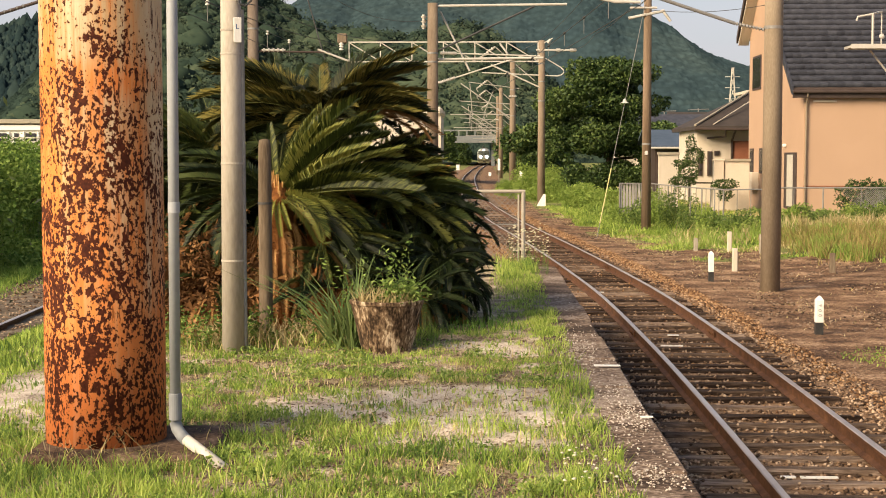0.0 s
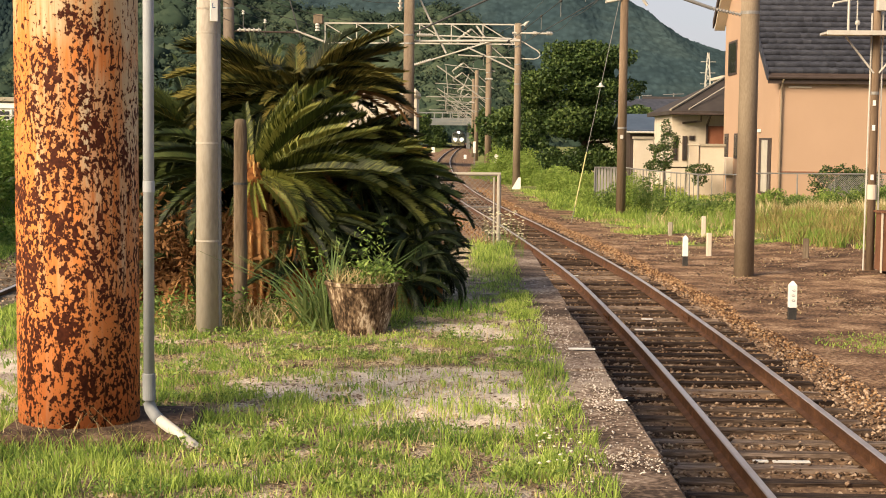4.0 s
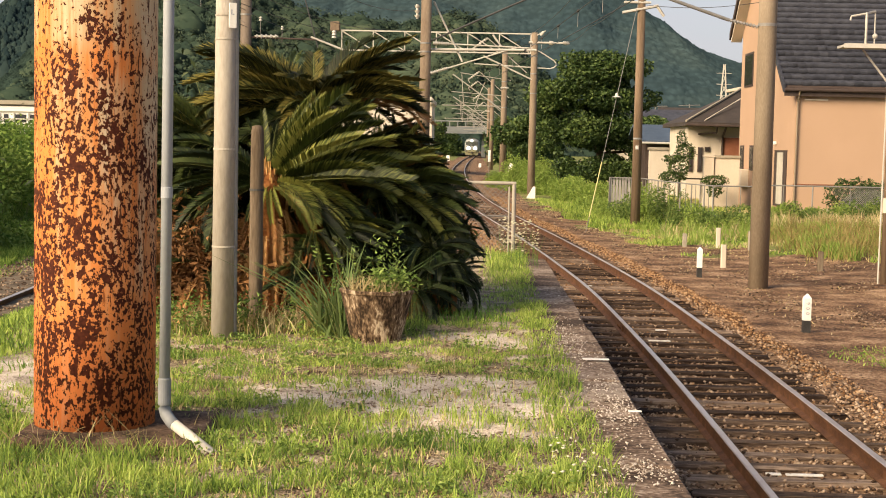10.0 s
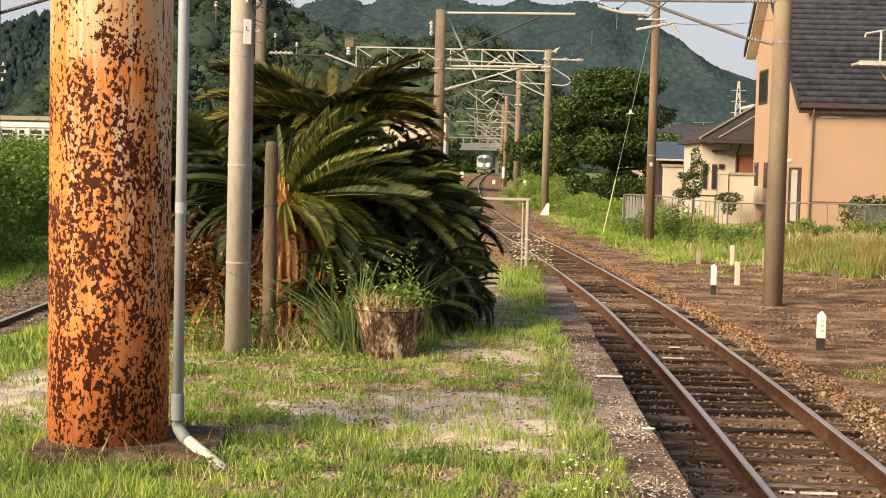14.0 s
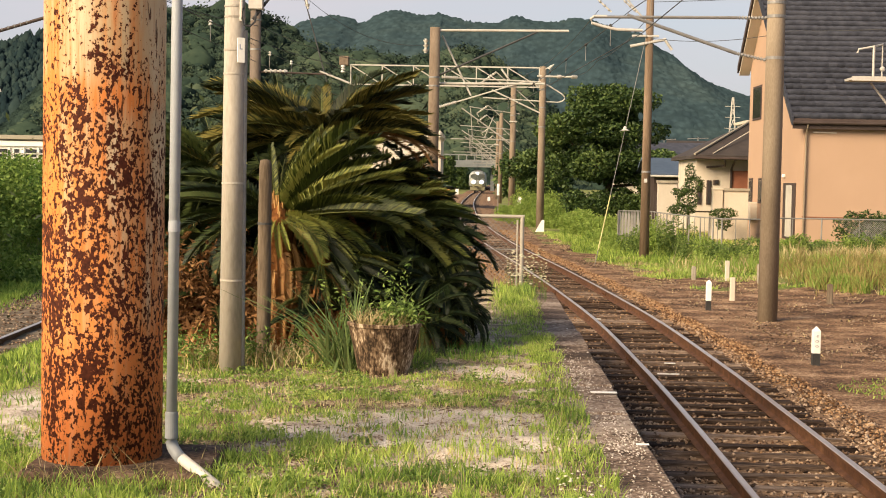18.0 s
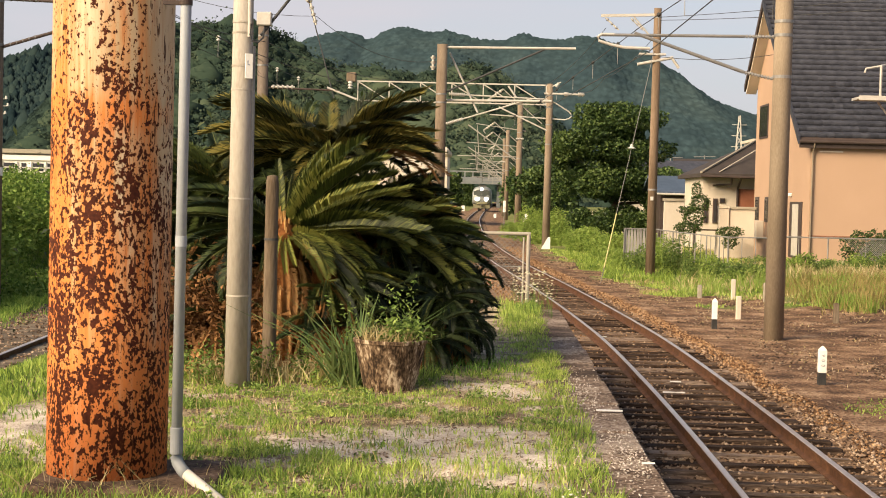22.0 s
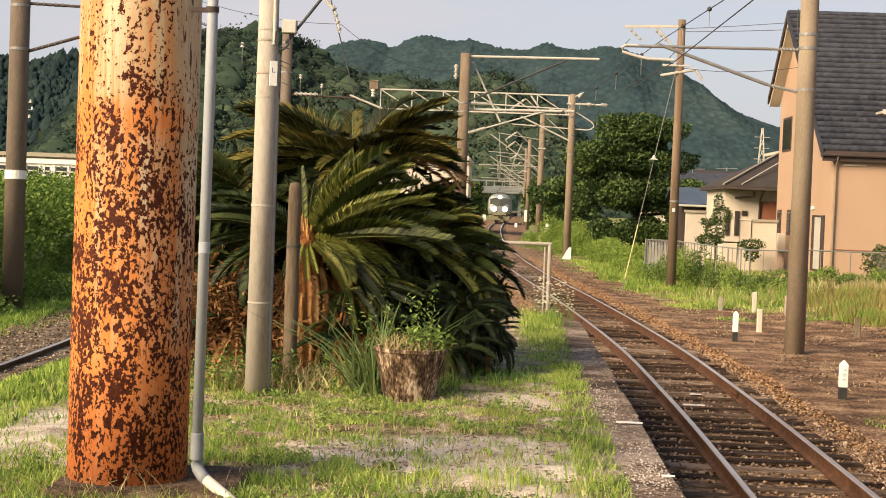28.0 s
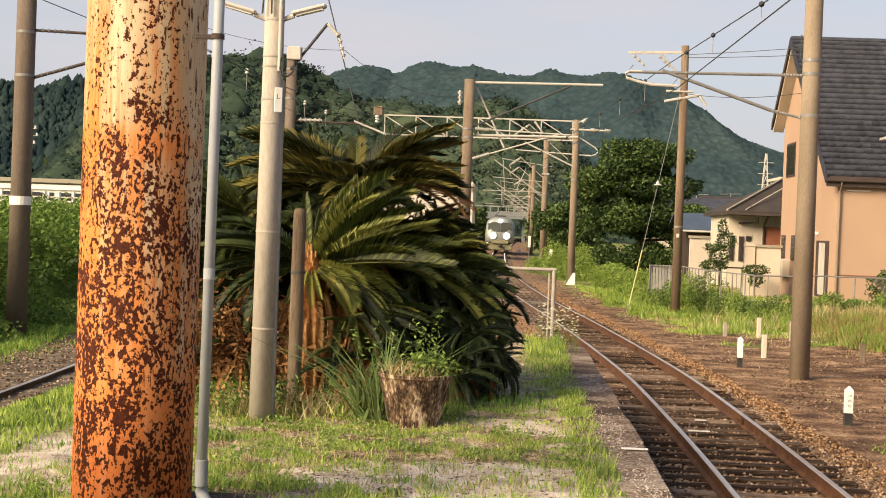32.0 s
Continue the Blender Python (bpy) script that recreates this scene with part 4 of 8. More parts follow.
def build_grass():
    """The grown-over platform: short turf, ragged taller tufts, and strips along the edge."""
    def turf(x, y):
        edge = 1 - smooth(0.58, 0.74, x + 0.10 * (field(x, y, 0.6, 11) - 0.5))
        foot = smooth(0.48, 0.66, np.hypot(x + 2.04, y - 8.2))
        return foot * (1 - 0.78 * bare(x, y)) * edge * np.clip(9.0 / y, 0, 1) ** 1.2 * (0.05 + 0.95 * smooth(0.36, 0.60, field(x, y, 0.55, 12)))
    p = scatter(26000, -3.0, 0.6, 6.5, 13, lambda x, y: (0.2 + 0.8 * (1 - smooth(0.30, 0.55, field(x, y, 0.55, 12)))) * (1 - 0.85 * bare(x, y)) * np.clip(8 / y, 0, 1) ** 1.5)
    s = rng.uniform(0.004, 0.014, len(p))
    stuff("dark_litter", lumps(np.c_[p, plat_z(p[:, 0]) + s * 0.2], np.c_[s * 1.6, s * 0.8, s * 0.5], 0.3), M["dark_stone"], "dark clods and litter in the turf", "litter")

    def dress(name, n, box_, keep, hfun, w, mat, label, lean=0.6, z=0.0):
        p = scatter(n, *box_, keep)
        h = hfun(p[:, 0], p[:, 1])
        stuff(name, blades(np.c_[p, plat_z(p[:, 0]) + z], h, w, lean), M[mat], label, "grass")
    tall = lambda x, y: (0.012 + 0.075 * smooth(0.42, 0.75, field(x, y, 0.55, 12))) * (1 - 0.42 * smooth(8.2, 10.5, y))
    dress("turf", 90000, (-3.2, 0.75, 6.3, 13.6), turf, tall, 0.007, "grass", "short green turf on the platform")
    dress("back_turf", 16000, (-4.2, 0.6, -8.5, 6.3), lambda x, y: 1 - 0.8 * bare(x, y), tall, 0.012, "grass", "short turf on the platform")
    dress("far_turf", 26000, (-0.6, 0.75, 13.4, 22.3), lambda x, y: turf(x, y) ** 0.5 * smooth(0.0, 0.35, x), lambda x, y: (0.018 + 0.05 * field(x, y, 1.0, 15)) * (1 + 1.4 * smooth(16.5, 20, y)), 0.010, "grass", "bright ragged grass by the platform end")
    dress("dry_turf", 46000, (-3.2, 0.75, 6.3, 12.6), lambda x, y: turf(x, y) ** 0.6 * smooth(0.32, 0.6, field(x, y, 0.9, 16)), lambda x, y: 0.014 + 0.03 * field(x, y, 0.6, 17), 0.007, "dry_grass", "straw-coloured dry grass on the platform")
    dress("tall_tufts", 6500, (-2.9, 0.72, 6.3, 8.8), lambda x, y: smooth(0.52, 0.75, field(x, y, 0.55, 18)) * (1 - 0.5 * bare(x, y)) * smooth(0.42, 0.6, np.hypot(x + 2.12, y - 8.2)), lambda x, y: 0.05 + 0.085 * field(x, y, 0.4, 19), 0.007, "grass", "ragged tall grass tufts near the platform edge", 0.55)
    dress("edge_grass", 5000, (0.42, 0.72, 6.4, 15), lambda x, y: np.clip(8 / y, 0, 1) * (0.08 + 0.92 * smooth(0.4, 0.68, field(x, y, 0.7, 20))), lambda x, y: 0.03 + 0.09 * field(x, y, 0.6, 21), 0.007, "grass", "bright grass along the edge stones", 0.55)
    dress("lush_patch", 24000, (-2.4, 0.6, 7.4, 12.4), lambda x, y: turf(x, y) ** 0.5 * smooth(0.45, 0.65, field(x, y, 0.7, 64)) * (1 - 0.75 * smooth(-1.5, -0.8, x)), lambda x, y: 0.03 + 0.06 * field(x, y, 0.4, 65), 0.008, "lush", "bright lush grass patches on the platform", 0.7)
    # broad-leaved weeds among the turf
    k = scatter(5200, -3.0, 0.6, 6.5, 12.9, lambda x, y: turf(x, y) * (1 - bare(x, y)) ** 2 * smooth(0.42, 0.7, field(x, y, 0.9, 62)) * 1.6)
    c = np.repeat(np.c_[k, plat_z(k[:, 0]) + 0.012], 9, axis=0)
    c = c + rng.normal(size=c.shape) * np.array([0.032, 0.032, 0.0])
    c[:, 2] += rng.uniform(0.0, 0.045, len(c))
    stuff("turf_weeds", leaves(c, 0.030, 0.2, 0.5), M["kudzu"], "low broad-leaved weeds in the turf", "weeds")
    p = scatter(26000, -6.4, -3.7, 10.5, 26)
    stuff("strip_grass", blades(np.c_[p, bank_z(p[:, 0])], 0.07 + 0.04 * field(p[:, 0], p[:, 1], 0.9, 22), 0.016, 0.5), M["grass"], "lush grass bank by the second track", "grass")
    dress("left_turf", 18000, (-5.5, -2.5, 7.0, 12.4), lambda x, y: (1 - 0.9 * bare(x, y)) * 0.8, lambda x, y: 0.02 + 0.04 * field(x, y, 0.8, 23), 0.008, "lush", "short grass round the worn paving")


def build_verges():
    """Grass and weeds on the ground beyond the tracks."""
    def on_ground(p, lift=0.0):
        return np.c_[p, ground_z(p[:, 0], p[:, 1]) + lift]
    p = scatter(90000, 3.0, 17, 30, 75, lambda x, y: verge_here(x, y) * np.clip(44 / y, 0, 1))
    stuff("verge_grass", blades(on_ground(p), 0.05 + 0.09 * field(p[:, 0], p[:, 1], 2.5, 32), 0.030, 0.7), M["grass"], "green and yellowing grass on the verge", "grass")
    p = scatter(60000, 3.0, 17, 30, 70, lambda x, y: verge_here(x, y) * np.clip(smooth(0.35, 0.65, field(x, y, 3.3, 34)) + 0.15 * smooth(7, 9, x), 0, 1))
    stuff("dry_verge", blades(on_ground(p), 0.06 + 0.14 * field(p[:, 0], p[:, 1], 2.5, 35), 0.022, 0.6), M["dry_grass"], "tawny dry grass on the verge", "grass")
    p = scatter(30000, -16, -8.5, 16, 46, lambda x, y: verge_here(x, y) * 0.9)
    stuff("yard_grass", blades(on_ground(p), 0.12 + 0.16 * field(p[:, 0], p[:, 1], 2.5, 37), 0.034, 0.6), M["lush"], "green grass beside the second track", "grass")
    p = scatter(26000, -11.5, -8.2, 18, 40, lambda x, y: smooth(0.95, 1.5, siding_x(y) - x + 0.3 * field(x, y, 1.2, 88)))
    z = np.maximum(ground_z(p[:, 0], p[:, 1]), -0.735 + bed_height(p[:, 0] - siding_x(p[:, 1])))
    stuff("shoulder_grass", blades(np.c_[p, z], 0.07 + 0.12 * field(p[:, 0], p[:, 1], 1.2, 89), 0.022, 0.7), M["lush"], "grass creeping over the second track's shoulder", "grass")
    # a sprinkling of low green on the dirt strip
    p = scatter(26000, 1.0, 9.0, 17, 80, lambda x, y: (0.1 + smooth(0.5, 0.7, field(x, y, 2.2, 36))) * smooth(1.9, 3.0, x - track_x(y)) * np.clip(smooth(30, 48, y) + 0.25, 0, 1))
    stuff("dirt_grass", blades(on_ground(p), 0.05, 0.018, 0.9), M["dry_grass"], "sparse dry grass on the bare dirt strip", "grass")
    p = scatter(54000, 2.0, 12, 15, 80, lambda x, y: (x - track_x(y) > 1.9) * (0.3 + 0.7 * smooth(0.4, 0.7, field(x, y, 1.7, 39))) * np.clip(30 / y, 0, 1) * (1 - 0.8 * verge_here(x, y)))
    s = rng.uniform(0.010, 0.042, len(p)) * (0.6 + 0.016 * p[:, 1])
    stuff("strewn_stones", lumps(on_ground(p, 0.0), np.c_[s, s * 0.8, s * 0.45], 0.3), M["litter"], "small stones and litter on the dirt strip", "gravel")
    # tall ragged weeds below the gardens
    def rank(x, y):
        return np.exp(-((y - (45.2 - 0.10 * (x - 6) - 1.4 * field(x, y, 3, 51))) / 2.3) ** 2) * (0.4 + 0.6 * smooth(0.3, 0.6, field(x, y, 1.5, 52))) * smooth(41.2, 43.0, y + 0.6 * field(x, y, 0.9, 57))
    p = scatter(34000, 5.6, 17, 38.5, 49, rank)
    h = 0.12 + 0.30 * field(p[:, 0], p[:, 1], 1.6, 53) ** 1.5
    stuff("rank_weeds", blades(on_ground(p), h, 0.030, 0.55), M["bank_leaf"], "tall rank green weeds below the gardens", "weeds")
    p = scatter(46000, 5.6, 17, 38.5, 48, lambda x, y: rank(x, y) * (0.04 + 0.96 * smooth(8.6, 10, x)))
    stuff("rank_dry_weeds", blades(on_ground(p), 0.22 + 0.36 * field(p[:, 0], p[:, 1], 1.9, 54), 0.026, 0.5), M["dry_grass"], "tall tawny weeds below the gardens", "weeds")
    p = scatter(50000, 3.4, 8.5, 48, 68, lambda x, y: verge_here(x, y) * smooth(0.4, 0.6, field(x, y, 2.6, 55)))
    stuff("fence_weeds", blades(on_ground(p), 0.10 + 0.26 * field(p[:, 0], p[:, 1], 1.6, 56), 0.032, 0.7), M["grass"], "rank green weeds along the garden fence", "weeds")
    def tawny(x, y):
        return smooth(8.2, 9.6, x + 0.8 * field(x, y, 1.8, 81)) * smooth(35.0, 37.5, y + 1.5 * field(x, y, 1.4, 82)) * (1 - smooth(42.5, 44, y))
    p = scatter(34000, 6.8, 14, 34.5, 44, lambda x, y: tawny(x, y) * (0.35 + 0.65 * field(x, y, 1.2, 83)))
    stuff("tawny_weeds", blades(on_ground(p), 0.16 + 0.34 * field(p[:, 0], p[:, 1], 1.5, 84), 0.020, 0.55), M["tawny"], "tawny seeding weeds beside the garden fence", "weeds")
    p = scatter(44000, 6.8, 14, 34.5, 44, lambda x, y: tawny(x, y) * smooth(0.35, 0.65, field(x, y, 1.6, 85)))
    stuff("green_weeds", blades(on_ground(p), 0.14 + 0.30 * field(p[:, 0], p[:, 1], 1.5, 86), 0.024, 0.6), M["bank_leaf"], "green weeds among the tawny ones", "weeds")
    # patch near the rightmost distance post
    p = scatter(26000, 4.7, 8.5, 15.5, 21.5, lambda x, y: np.exp(-(((x - 6.1) / 1.1) ** 2 + ((y - 19.3) / 1.0) ** 2) ** 2) * (0.4 + 0.6 * field(x, y, 0.7, 71)))
    stuff("green_patch", blades(on_ground(p), 0.05, 0.02, 0.8), M["grass"], "small patch of green grass on the dirt", "grass")


def ridge(name, label, mat, xs_, zs_, dist, depth, foot, cols, rows_, knob, fold, seed, spiky=0.0, grit=0.5, tight=0.0):
    """A wooded slope: the crest runs through the given places; folds and crowns roughen it."""
    r = np.random.default_rng(seed)
    gx = np.linspace(min(xs_), max(xs_), cols)
    gt = np.linspace(0, 1.25, rows_)
    a, b = np.meshgrid(gx, gt)
    span = max(xs_) - min(xs_)
    crest = ease(xs_, zs_, a)
    rise = np.where(b < 1, np.clip(b, 0, 1) ** 0.85, 1 - 1.2 * (b - 1))
    f = field(a + 0.35 * b * span / 6, b * span / 9, span / 5, seed) - 0.5
    c = np.clip(b, 0, 1)
    y = dist - depth * (1 - b) + fold * f * (c * (1 - tight) + tight * 2.4 * c * (1 - c))
    z = foot + (crest - foot) * rise + 0.12 * fold * f * (1 - b)
    bump = knob * (field(a, b * depth * 0.6, knob * 4.5, seed + 1) + field(a, b * depth * 0.6, knob * 2.2, seed + 2) - 1)
    z = z + bump + knob * grit * r.uniform(-1, 1, a.shape) + spiky * np.abs(r.normal(size=a.shape))
    v = np.stack([a, y, z], -1).reshape(-1, 3)
    i = (np.arange(rows_ - 1)[:, None] * cols + np.arange(cols - 1)[None]).ravel()
    ob = tagged(new(name, np_mesh(name, v, np.stack([i, i + 1, i + cols + 1, i + cols], 1), M[mat])), label, "hill", kind="structure")
    ob.data.polygons.foreach_set("use_smooth", [True] * len(ob.data.polygons))
    grid = np.stack([a, y, z], -1)

    def place(u, w):
        i = np.clip((w / 1.25 * (rows_ - 1)).astype(int), 0, rows_ - 1)
        j = np.clip(((u - gx[0]) / span * (cols - 1)).astype(int), 0, cols - 1)
        return u, grid[i, j, 1], grid[i, j, 2]
    return ob, place


def wooded(name, label, mat, parent, count, x0, x1, b0, b1, at, radius, tall):
    """Tree crowns over a slope; at() gives the slope's places."""
    a, b = rng.uniform(x0, x1, count), rng.uniform(b0, b1, count)
    s = radius * np.exp(rng.normal(0, 0.38, count))
    x, y, z = at(a, b)
    ob = stuff(name, lumps(np.c_[x, y, z + s * (tall - 1) * 0.4], np.c_[s, s, s * tall], 0.26, False), M[mat], label, "", parent)
    ob.data.polygons.foreach_set("use_smooth", [True] * len(ob.data.polygons))


def clumped(name, label, mat, parent, count, x0, x1, b0, b1, at, radius, per, leaf):
    """Broad-leaved crowns over a slope, each a dome of many small leaf clumps."""
    a, b = rng.uniform(x0, x1, count), rng.uniform(b0, b1, count)
    x, y, z = at(a, b)
    s = np.repeat(radius * np.exp(rng.normal(0, 0.3, count)), per)
    d = rng.normal(size=(count * per, 3))
    d[:, 2] = np.abs(d[:, 2]) - 0.25
    d /= np.linalg.norm(d, axis=1)[:, None]
    c = np.repeat(np.c_[x, y, z], per, axis=0) + d * (s * rng.uniform(0.75, 1.08, len(s)))[:, None]
    stuff(name, leaves(c, leaf, 0.3, 0.8), M[mat], label, "", parent)


def build_hills():
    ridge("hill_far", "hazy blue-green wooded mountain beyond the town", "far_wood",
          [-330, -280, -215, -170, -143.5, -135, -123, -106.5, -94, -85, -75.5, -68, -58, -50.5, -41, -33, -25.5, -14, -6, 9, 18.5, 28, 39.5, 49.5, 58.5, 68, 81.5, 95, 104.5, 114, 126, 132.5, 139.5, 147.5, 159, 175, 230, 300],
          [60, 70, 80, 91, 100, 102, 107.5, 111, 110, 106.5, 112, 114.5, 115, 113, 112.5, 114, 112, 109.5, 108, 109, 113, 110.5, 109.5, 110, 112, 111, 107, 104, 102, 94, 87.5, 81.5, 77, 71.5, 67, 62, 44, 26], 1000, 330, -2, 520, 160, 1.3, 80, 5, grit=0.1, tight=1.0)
    mid, at = ridge("hill_mid", "rounded wooded spur before the mountain", "near_wood",
          [-118, -106, -97, -92.5, -85.5, -80.5, -77.5, -72.5, -66, -61.5, -58, -53, -46, -37, -26.5, -19.5, -13, -7.5, -2.5, 3, 8, 13.5, 17, 24, 40],
          [49, 50, 50.5, 52.5, 52, 55.3, 54.3, 52.5, 49.5, 46.5, 43, 41.5, 39.7, 38.6, 37.7, 38.5, 40, 40.7, 40, 37, 33.7, 29.5, 25, 18, 10], 450, 120, -1, 260, 90, 0.7, 22, 6, grit=0.15)
    wooded("tree_crowns", "green tree crowns of the spur", "near_crown", mid, 3400, -114, 34, 0.12, 1.0, at, 1.9, 0.8)
    clumped("crown_leaves", "leafy clumps of the spur's trees", "near_crown", mid, 3600, -110, 28, 0.12, 1.02, at, 2.1, 34, 0.75)
    left, at = ridge("hill_left", "dark cedar-covered hill behind the station yard", "cedar",
          [-230, -175, -162, -156.5, -151.5, -148, -144, -140, -136, -132, -120, -105, -92, -84],
          [36, 41, 41, 40, 39, 38.5, 40, 40.5, 42, 42, 45, 47, 48, 46], 440, 70, -1, 300, 90, 0.55, 10, 8)
    wooded("tree_crowns", "dark pointed cedars", "cedar_crown", left, 7000, -166, -120, 0.12, 1.02, at, 0.55, 2.0)


build_ground()
platform = build_platform()
build_grass_bank()
build_bed("track_bed", track_x, track_z, -10, 420, "brown stone bed of the near track")
build_bed("siding_bed", siding_x, lambda y: -0.735 + 0 * np.asarray(y, float), -10, 120, "grey-brown stone bed of the second track", "old_ballast")
main_line = build_track("main_track", "single railway line curving away on timber sleepers", track_x, track_z, -10, 400, 75)
siding = build_track("second_track", "second railway line on the platform's other side", siding_x, lambda y: -0.84 + 0 * np.asarray(y, float), 0, 90, 36, sunk=0.22)
build_hills()


# ---------------------------------------------------------------- things on the platform
def build_column():
    c = thing("steel_column", (-2.176, 8.27, 0), "thick round steel column with flaking rusty cream paint", "column")
    r = 0.338
    bm = lathe([(r, -0.08), (r, 0.8), (r, 1.6), (r, 2.4), (r, 3.2), (r, 4.2)], seg=64)
    part("shaft", bm, M["rust_paint"], c, "flaking cream paint over brown rust", smooth=True)
    bm = box((1.04, 0.92, 0.15), (0.16, -0.06, -0.070), (0, 0, 3), bevel=0.025)
    part("footing", bm, M["dark_stone"], c, "dark damp concrete footing")
    bm = lathe([(r + 0.008, 4.2), (r + 0.03, 4.2), (r + 0.03, 4.26), (r - 0.02, 4.26)], seg=48)
    part("cap", bm, M["rail_rust"], c)


def build_drainpipe():
    d = thing("drainpipe", (-1.725, 8.02, 0), "grey plastic drainpipe ending in a pale elbow outlet", "drainpipe")
    part("pipe", rod((0, 0, 0.30), (0.012, 0, 4.2), 0.030, seg=20), M["pvc"], d, smooth=True)
    part("socket", lathe([(0.031, 1.30), (0.0325, 1.302), (0.0325, 1.36), (0.031, 1.362)], 20, (0.004, 0, 0)), M["pvc"], d)
    part("coupling", lathe([(0.034, 0.155), (0.036, 0.16), (0.036, 0.30), (0.033, 0.305)], 20), M["pvc_dark"], d, "darker grey coupling")
    pts = [(0, 0, 0.18), (0, 0, 0.14), (0.012, -0.01, 0.105), (0.04, -0.035, 0.075), (0.075, -0.07, 0.052)]
    part("elbow", tube(pts, 0.034, 14), M["pvc_dark"], d, "dark grey elbow", smooth=True)
    part("outlet", rod((0.065, -0.06, 0.060), (0.325, -0.30, -0.055), 0.031, seg=16), M["pvc_pale"], d, "sun-bleached outlet pipe", smooth=True)
    for z in (2.64,):
        bm = lathe([(0.033, z - 0.015), (0.037, z - 0.015), (0.037, z + 0.015), (0.033, z + 0.015)], 18, (0.006, 0, 0))
        box((0.10, 0.03, 0.025), (-0.07, 0.02, z), bm=bm)
        part("bracket", bm, M["trim_dark"], d, "dark pipe clip")


def build_lamp_pole():
    p = thing("lamp_pole", (-2.170, 12.5, 0), "pale concrete platform pole with twin lamps", "lamp pole")
    part("shaft", rod((0, 0, -0.12), (0.0, 0, 4.4), 0.101, 0.080, 28), M["pole"], p, smooth=True)
    part("conduit", rod((0.094, 0.0, -0.1), (0.084, 0.0, 2.85), 0.027, seg=12), M["steel"], p, "grey conduit")
    part("upper_conduit", rod((0.068, -0.075, 2.92), (0.062, -0.075, 4.2), 0.017, seg=10), M["pale_steel"], p, "pale conduit")
    for z in (0.72, 1.55, 2.48, 2.68, 2.96, 3.05, 3.36):
        r = 0.101 - 0.0048 * z + 0.004
        part("band", lathe([(r - 0.006, z - 0.008), (r, z - 0.008), (r, z + 0.008), (r - 0.006, z + 0.008)], 24), M["pole"], p)
    bm = box((0.066, 0.012, 0.21), (0.072, -0.098, 2.672), (0, 0, 22), bevel=0.003)
    plate = part("plate", bm, M["white"], p, "white pole plate with a blue letter")
    fc = bpy.data.curves.new("letter", "FONT")
    fc.body, fc.size, fc.extrude = "L", 0.062, 0.0008
    tmp = new("letter_curve", fc)
    bpy.context.view_layer.update()
    me = bpy.data.meshes.new_from_object(tmp.evaluated_get(bpy.context.evaluated_depsgraph_get()))
    bpy.data.objects.remove(tmp)
    me.materials.clear()
    me.materials.append(material("blue lettering", [(0.02, 0.05, 0.16), (0.03, 0.07, 0.2)], 0.6, bump=0))
    lt = new("letter", me)
    lt.parent = plate
    lt.matrix_basis = pose(0.058, -0.110, 2.68, 90, 0, 22)
    # twin lamp arms
    for s in (1, -1):
        part("arm", rod((s * 0.06, -0.01, 3.36), (s * 0.17, -0.03, 3.40), 0.022, seg=8), M["pale_steel"], p)
        bm = box((0.30, 0.11, 0.035), (s * 0.30, -0.03, 3.455), (0, -s * 15, 0), bevel=0.012)
        head = part("lamp_head", bm, M["pale_steel"], p, "slim pale lamp head")
        bm = box((0.24, 0.08, 0.012), (s * 0.306, -0.03, 3.430), (0, -s * 15, 0))
        part("diffuser", bm, M["glass_pale"], head)
    part("junction_box", box((0.125, 0.08, 0.115), (0.185, -0.02, 3.08), bevel=0.008), M["pale_steel"], p, "pale grey junction box")
    part("strut", rod((0.155, -0.02, 2.94), (0.462, -0.02, 3.343), 0.013, seg=8), M["wire"], p, "dark slanting strut")
    part("floodlight", box((0.14, 0.10, 0.03), (0.515, -0.02, 3.285), (0, 48, 0), bevel=0.008), M["pale_steel"], p, "pale tilted floodlight")
    pts = [(0.085, -0.10, 3.03), (0.078, -0.10, 2.94), (0.092, -0.10, 2.885), (0.14, -0.08, 2.875), (0.18, -0.05, 2.92), (0.19, -0.03, 3.02)]
    part("cable_loop", tube(pts, 0.009, 6), M["wire"], p, "black cable loop")
    bm = rod((-0.09, -0.10, 3.40), (-0.06, -0.10, 3.95), 0.008, seg=6)
    rod((-0.01, -0.11, 3.40), (-0.02, -0.11, 3.95), 0.008, seg=6, bm=bm)
    part("cables", bm, M["wire"], p, "black cables")


def build_stump():
    s = thing("timber_post", (-1.985, 13.12, 0), "weathered grey timber post among the fronds", "post")
    bm = lathe([(0.066, -0.12), (0.062, 0.5), (0.061, 1.2), (0.059, 1.70), (0.050, 1.755), (0.02, 1.765)], 14)
    for v in bm.verts:
        v.co += Vector((noise.noise(v.co * 5) * 0.006, noise.noise(v.co * 5 + Vector((9, 0, 0))) * 0.006, 0))
    part("shaft", bm, M["stump"], s, smooth=True)
    part("wire_band", lathe([(0.060, 1.18), (0.066, 1.18), (0.066, 1.20), (0.060, 1.20)], 14), M["wire"], s)


